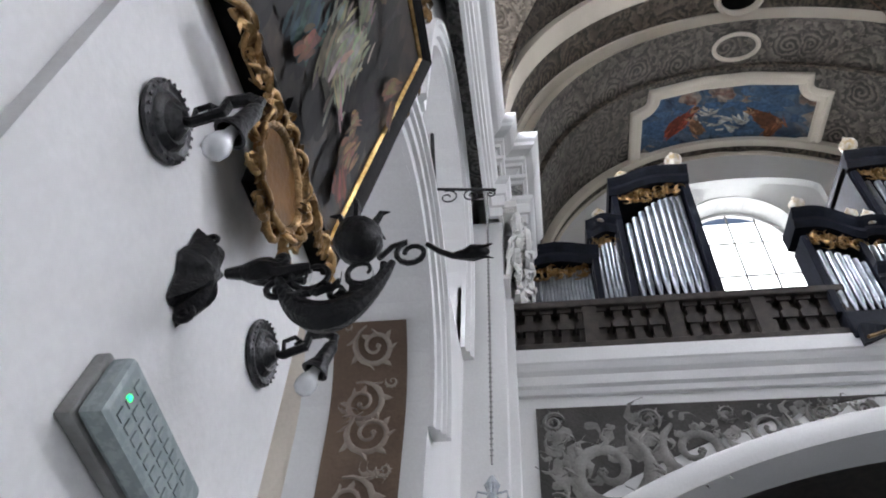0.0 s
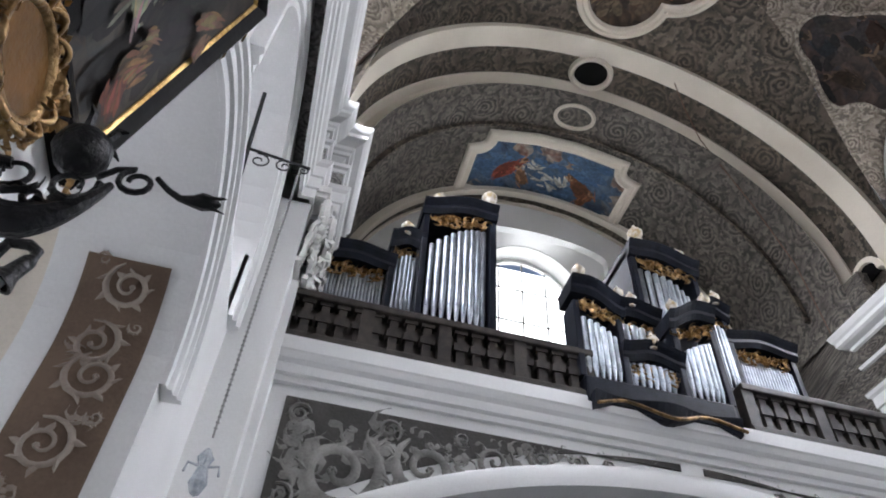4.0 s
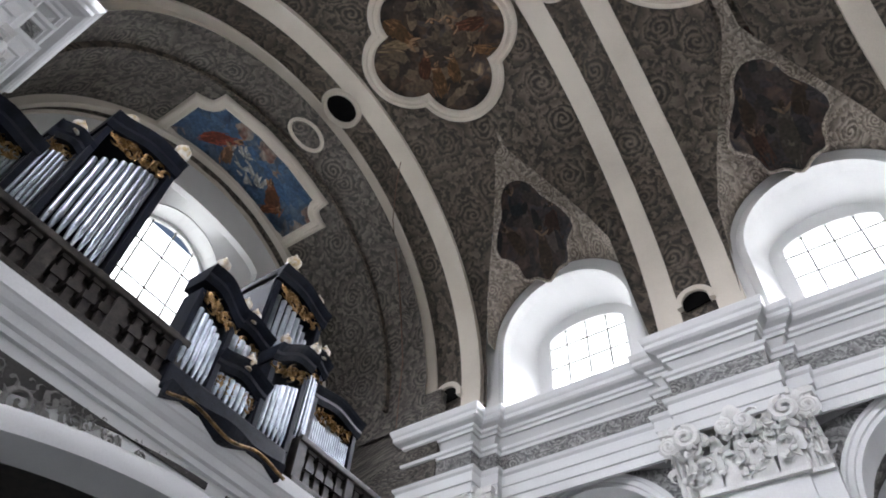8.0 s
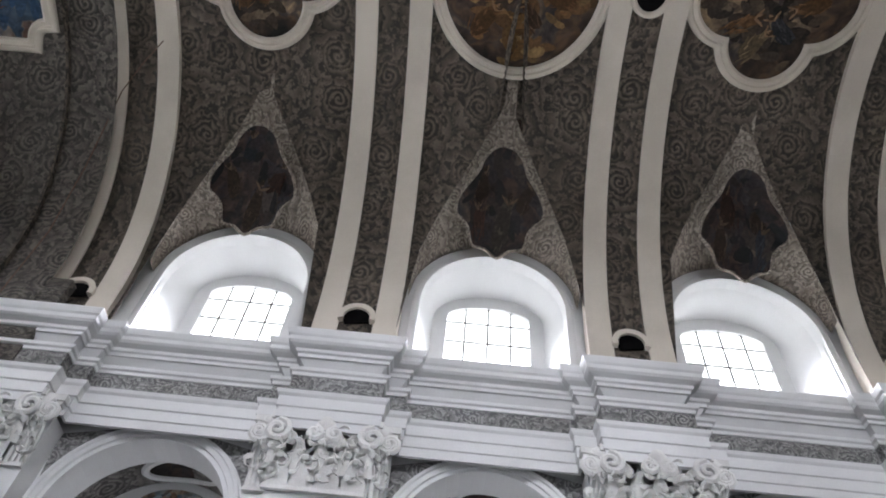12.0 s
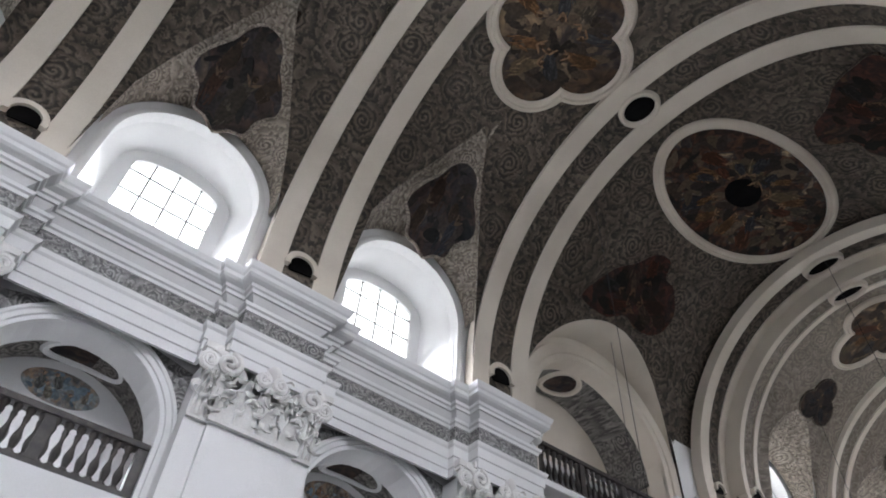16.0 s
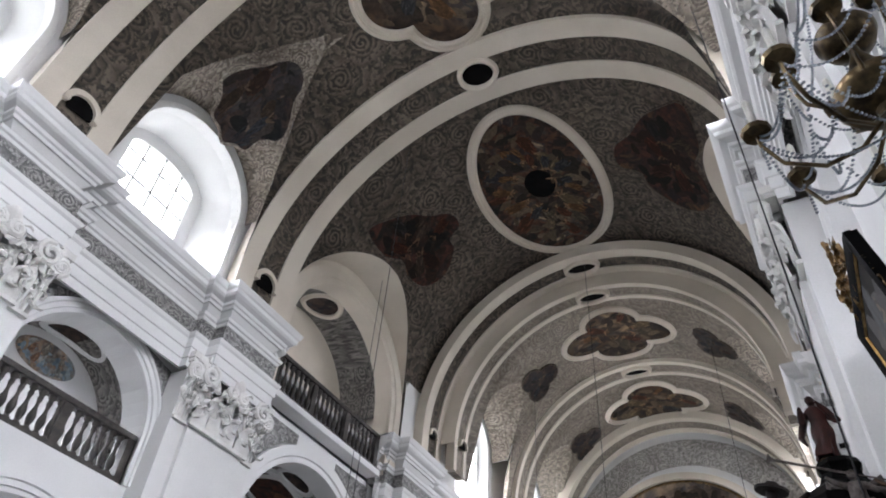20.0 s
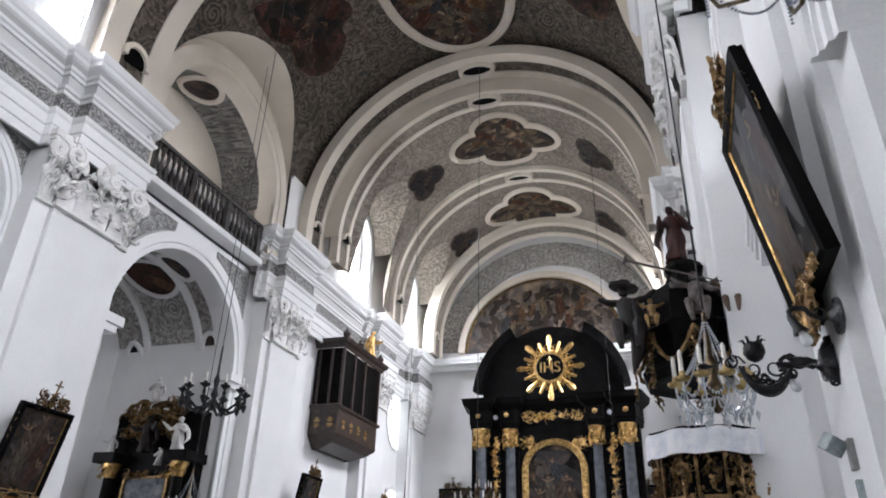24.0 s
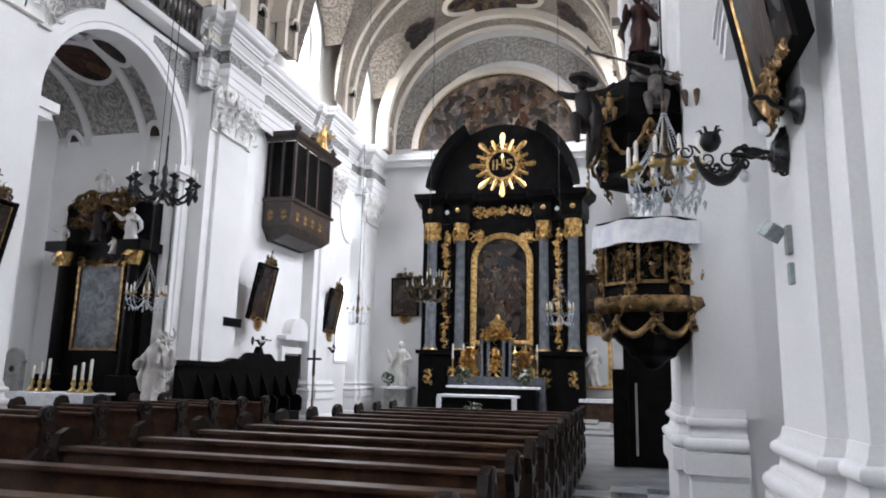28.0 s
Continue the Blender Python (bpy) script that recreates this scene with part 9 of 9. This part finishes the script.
for k in range(8):
    bm = B()
    prism(bm, [(-5.0, 0.5), (-4.5, 0.5), (-4.5, 0.85), (-4.62, 0.95), (-4.75, 0.9), (-4.85, 1.2), (-5.0, 1.5)], frame_m((0, 14.0 + 0.72 * k, 0), (1, 0, 0), (0, 0, 1), (0, 1, 0)), 0.06)
    part("arm_panel", bm, BLACK, ob)
ob.location.x = 0.14
ob = tagged(new("door_1"), "white framed sacristy door with a curved pediment", "door", kind="structure")
bm = B()
box(bm, -5.42, -5.36, 19.85, 20.85, 0, 2.05)
part("leaf", bm, BLACK, ob)
bm = B()
sweep(bm, [(19.8, 0), (19.8, 2.1), (20.9, 2.1), (20.9, 0)], [(0, -0.1), (0, 0.12), (-0.2, 0.12), (-0.22, -0.1)], m=frame_m((-5.45, 0, 0), (0, 1, 0), (0, 0, 1), (1, 0, 0)))
part("frame", bm, WHITE, ob)
bm = B()
prism(bm, [(19.45, 2.5), (21.25, 2.5), (21.25, 2.62), (20.95, 2.68)] + [(20.35 + 0.6 * math.cos(math.pi * i / 12), 2.68 + 0.5 * math.sin(math.pi * i / 12)) for i in range(1, 12)] + [(19.75, 2.68), (19.45, 2.62)], frame_m((-5.45, 0, 0), (0, 1, 0), (0, 0, 1), (1, 0, 0)), 0.3)
part("pediment", bm, WHITE, ob)
ob = tagged(new("holy_figure"), "white plaster statue with foliage on a pier bracket", "statue")
bm = B()
M = Matrix.Translation((-4.95, 13.4, 0.8))
lathe(bm, [(0.3, -0.75), (0.28, -0.2), (0.33, -0.1), (0.3, 0)], 12, M)
figure(bm, M, 1.55, 31, 0.4)
leaves(bm, M @ frame_m((0.1, 0, 0.9), (0, 1, 0), (0, 0, 1), (1, 0, 0)), 0.4, 1.2, 26, 3, 0.16, 0.12)
smooth(part("body", bm, STATUE_WHITE, ob))
# oval and arched choir windows at mid height
for i, (y, z0, sp, hw, rs) in enumerate(((24.5, 6.3, 7.5, 0.5, 0.55), (24.5, 2.0, 4.4, 0.75, 0.6))):
    bm = B()
    k = 16
    if i == 0:
        pts = [(y + 0.8 * math.cos(2 * math.pi * j / 28), 7.45 + 1.02 * math.sin(2 * math.pi * j / 28)) for j in range(28)]
    else:
        pts = [(y - hw, z0), (y + hw, z0), (y + hw, sp)] + [(y + hw * math.cos(math.pi * j / k), sp + rs * math.sin(math.pi * j / k)) for j in range(1, k)] + [(y - hw, sp)]
    ob = tagged(new("window_%d" % (20 + i)), "bright frosted choir window at mid height", "window", kind="structure")
    prism(bm, pts, frame_m((-5.44, 0, 0), (0, 1, 0), (0, 0, 1), (1, 0, 0)), 0.012)
    part("pane", bm, DAY_SOFT, ob)
    bm = B()
    sweep(bm, pts, [(-0.02, 0), (-0.02, 0.03), (0.08, 0.05), (0.1, 0)], closed=True, m=frame_m((-5.45, 0, 0), (0, 1, 0), (0, 0, 1), (1, 0, 0)))
    part("window_frame", bm, WHITE, ob)

# ---- side chapel altar, on the east wall of the north chapel ----
ca = tagged(new("side_altar"), "black and gold side altar with a grey painting", "altar")
cx, cy = -6.92, 14.2
bm = B()
box(bm, cx - 1.15, cx + 1.15, cy - 0.35, cy, 0, 6.1)
part("back_wall", bm, BLACK, ca)
for s in (-1, 1):
    bm = B()
    lathe(bm, [(0.15, 1.4), (0.13, 1.55), (0.12, 4.5), (0.16, 4.6)], 12, Matrix.Translation((cx + s * 0.92, cy - 0.5, 0)))
    part("column", bm, BLACK, ca)
    bm = B()
    lathe(bm, [(0.12, 4.3), (0.2, 4.62), (0.2, 4.68)], 10, Matrix.Translation((cx + s * 0.92, cy - 0.5, 0)))
    leaves(bm, frame_m((cx + s * 0.92, cy - 0.66, 4.45), (1, 0, 0), (0, 0, 1), (0, -1, 0)), 0.24, 0.2, 16, 2, 0.1, 0.05)
    part("capital", bm, GOLD, ca)
    bm = B()
    box(bm, cx + s * 0.92 - 0.24, cx + s * 0.92 + 0.24, cy - 0.75, cy, 0.2, 1.4, 0.02)
    part("pedestal", bm, BLACK, ca)
    bm = B()
    box(bm, cx + s * 0.95 - 0.3, cx + s * 0.95 + 0.3, cy - 0.8, cy, 4.68, 4.95, 0.03)
    part("entablature", bm, BLACK, ca)
bm = B()
sweep(bm, [(cx - 0.55, 2.1), (cx + 0.55, 2.1), (cx + 0.55, 4.3), (cx - 0.55, 4.3)], [(0, 0), (0, 0.06), (0.06, 0.06), (0.08, 0)], closed=True, m=frame_m((0, cy - 0.36, 0), (1, 0, 0), (0, 0, 1), (0, -1, 0)))
leaves(bm, frame_m((cx, cy - 0.42, 4.4), (1, 0, 0), (0, 0, 1), (0, -1, 0)), 1.1, 0.14, 40, 4, 0.1, 0.05)
part("gilt_frame", bm, GOLD_OLD, ca)
bm = B()
prism(bm, [(cx - 0.55, 2.1), (cx + 0.55, 2.1), (cx + 0.55, 4.3), (cx - 0.55, 4.3)], frame_m((0, cy - 0.36, 0), (1, 0, 0), (0, 0, 1), (0, -1, 0)), 0.02)
part("painting", bm, fresco("grey_painting", [(0.045, 0.056, 0.068), (0.07, 0.08, 0.092), (0.10, 0.11, 0.12)], 1.3, 0.45, 0.2), ca, "blue-grey painting")
bm = B()
leaves(bm, frame_m((cx, cy - 0.45, 5.9), (1, 0, 0), (0, 0, 1), (0, -1, 0)), 1.6, 0.9, 130, 5, 0.2, 0.12)
ring(bm, 0.42, 0.55, 0, 0.12, 0, math.pi, 16, frame_m((cx, cy - 0.4, 5.6), (1, 0, 0), (0, 0, 1), (0, -1, 0)))
part("gilt_crown", bm, GOLD_OLD, ca, "gilded carved crown of the side altar")
for x, z, h, mt, sd in ((cx, 4.95, 0.95, STATUE_DARK, 41), (cx + 0.85, 4.95, 0.9, STATUE_WHITE, 42), (cx - 0.95, 4.95, 0.5, STATUE_WHITE, 43), (cx + 0.4, 4.6, 0.45, STATUE_WHITE, 44), (cx, 6.3, 0.7, STATUE_WHITE, 45)):
    bm = B()
    figure(bm, Matrix.Translation((x, cy - 0.6, z)), h, sd, 0.5)
    tagged(smooth(part("statue", bm, mt)), "carved robed figure on the side altar", "statue", "statues on the side altar")
# the upper storey sits lower than the columns' full height
for ob in list(ca.children) + [o for o in scene.objects if o.type == "MESH" and o.parent is None and o.name.startswith("statue") and o.data.vertices and abs(o.data.vertices[0].co.y - cy) < 1.2 and o.data.vertices[0].co.x < -5.5]:
    for v in ob.data.vertices:
        if v.co.z > 1.4:
            v.co.z = 1.4 + (v.co.z - 1.4) * 0.83
ob = tagged(new("side_mensa"), "side altar table with a lace-edged white cloth", "altar table")
bm = B()
box(bm, cx - 0.95, cx + 0.95, cy - 1.6, cy - 0.8, 0, 1.0)
part("block", bm, GREY_MARBLE, ob)
bm = B()
box(bm, cx - 1.0, cx + 1.0, cy - 1.65, cy - 0.75, 1.0, 1.04, 0.008)
box(bm, cx - 1.0, cx + 1.0, cy - 1.66, cy - 1.65, 0.72, 1.03)
part("cloth", bm, CLOTH, ob, "white cloth with a lace edge")
for k, x in enumerate((-0.72, -0.52, -0.32, 0.32, 0.52, 0.72)):
    candlestick(cx + x, cy - 1.2, 1.04, 0.2, 0.34 + 0.07 * (k % 3), label="short brass candlestick with a thick white candle", mt=BRASS)

# hanging lamp on an iron bracket at the loft pier
hl = tagged(new("hanging_lamp"), "small glass lamp on a chain from an iron bracket", "hanging lamp")
bm = B()
tube(bm, [(5.62, -4.0, 7.5), (5.46, -4.0, 5.45)], 0.022, 6)
part("rod", bm, IRON, hl, "upright black iron rod")
bm = B()
tube(bm, [(5.66, -4.0, 6.62), (4.98, -4.0, 6.52)], 0.014, 6)
for cx, r, w in ((5.42, 0.1, 1), (5.2, 0.08, -1), (5.03, 0.05, 1)):
    tube(bm, [(cx + r * (1 - i / 20) * math.cos(1.2 + w * 0.5 * i), -4.0, 6.47 + r * (1 - i / 20) * math.sin(1.2 + w * 0.5 * i)) for i in range(17)], 0.008, 5)
part("bracket", bm, IRON, hl, "scrolled iron bracket")
bm = B()
tube(bm, [(5.06, -4.0, 6.5), (5.04, -4.0, 3.8)], 0.007, 5)
for i in range(62):
    lathe(bm, [(0, -0.012), (0.014, 0), (0, 0.012)], 5, Matrix.Translation((5.06 - 0.02 * i / 62, -4.0, 6.3 - 0.04 * i)))
part("chain", bm, STONE, hl, "thin metal chain")
bm = B()
lathe(bm, [(0.012, 3.72), (0.05, 3.66), (0.03, 3.6), (0.055, 3.5), (0.03, 3.44), (0, 3.42)], 10, Matrix.Translation((5.04, -4.0, 0)))
for k in range(4):
    a = math.pi / 2 * k
    tube(bm, [(5.04, -4.0, 3.6), (5.04 + 0.09 * math.cos(a), -4.0 + 0.09 * math.sin(a), 3.62), (5.04 + 0.1 * math.cos(a), -4.0 + 0.1 * math.sin(a), 3.56)], 0.008, 5)
part("lamp", bm, CRYSTAL, hl, "small clear glass lamp")
# small things on the north side
ob = tagged(new("stone_tablet"), "grey stone tablet with a curved top on the chapel wall", "stone tablet")
bm = B()
prism(bm, [(-0.24, 0.5), (0.24, 0.5), (0.24, 1.62), (0.27, 1.66)] + [(0.2 * math.cos(math.pi * i / 8), 1.72 + 0.22 * math.sin(math.pi * i / 8)) for i in range(9)] + [(-0.27, 1.66), (-0.24, 1.62)], frame_m((-8.16, 13.06, 0), (1, 0, 0), (0, 0, 1), (0, -1, 0)), 0.12)
part("slab", bm, STONE, ob)
bm = B()
lathe(bm, [(0.07, 0), (0.06, 0.012), (0, 0.012)], 14, frame_m((-8.16, 12.94, 1.5), (1, 0, 0), (0, 0, 1), (0, -1, 0)))
part("boss", bm, IRON, ob, "dark round boss")
bm = B()
box(bm, -0.42, 0.42, -0.11, 0.11, 0, 0.03, 0.006)
bmesh.ops.transform(bm, matrix=frame_m((-5.0, 16.2, 2.74), *NORTH), verts=bm.verts)
tagged(part("sign", bm, BLACK), "small plain black sign on the choir pier", "sign")
ob = tagged(new("altar_cross"), "dark standing crucifix on a tall pole by the stalls", "crucifix")
bm = B()
lathe(bm, [(0.2, 0), (0.2, 0.04), (0.05, 0.1), (0.022, 0.2), (0.022, 1.45), (0.05, 1.5), (0.02, 1.55)], 10, TR((-3.5, 17.9, 0)))
part("pole", bm, GOLD_OLD, ob)
bm = B()
box(bm, -3.53, -3.47, 17.87, 17.93, 1.5, 2.15, 0.006)
box(bm, -3.7, -3.3, 17.87, 17.93, 1.88, 1.94, 0.006)
part("cross", bm, BALUSTER, ob)
for y, z0 in ((8.42, 1.5), (8.6, 2.0)):
    bm = B()
    box(bm, 5.24, 5.3, y, y + 0.05, z0, z0 + 0.6, 0.012)
    tagged(part("wall_loudspeaker", bm, PALE_WALL), "slim white column loudspeaker on the pulpit pier", "loudspeaker", "column loudspeakers")
# loose cable along the vault of the west bay
bm = B()
tube(bm, [(-1.71, -6.46, 15.55), (-2.2, -6.95, 15.45), (-2.75, -7.4, 15.1), (-3.8, -7.75, 13.6), (-4.35, -7.85, 12.0), (-4.5, -7.9, 10.25)], 0.014, 6)
tagged(part("cable", bm, mat("brown_cable", (0.16, 0.09, 0.06), 0.6, scale=6)), "thin brown cable hanging along the vault", "cable")
# unseen slab, added so that no sky comes through gaps in the vaults
bm = B()
box(bm, -5.3, 5.3, -11.7, 27.0, 16.5, 16.7)
struct("ceiling_roof", bm, WOOD, "unseen dark slab added above the vaults to shut out the sky", "roof")
# plain backdrops of daylight outside the windows
bm = B()
for side in (-1, 1):
    box(bm, *sorted((side * 7.4, side * 7.5)), -8.5, 9.8, 10.1, 16)
    box(bm, *sorted((side * 6.4, side * 6.5)), 15.2, 28, 10.1, 16)
box(bm, -4, 4, -13.6, -13.5, 6, 16)
struct("backdrop_daylight", bm, DAY, "overexposed daylight outside the windows", "sky")


# carved foliage that nobody could count
for ob in scene.objects:
    base = ob.name.split(".")[0]
    if ob.parent is not None and base in ("gilt_volute", "garland", "crest", "pendant", "carving", "gilt_strip", "pedestal_ornament", "gilt_ornament", "foliage", "blossoms", "leaves", "frieze_ornament", "spandrel_ornament", "scrollwork", "gilt_crown", "gilt_panel", "gilt_moulding"):
        tagged(ob, kind="stuff")
        smooth(ob, 70)
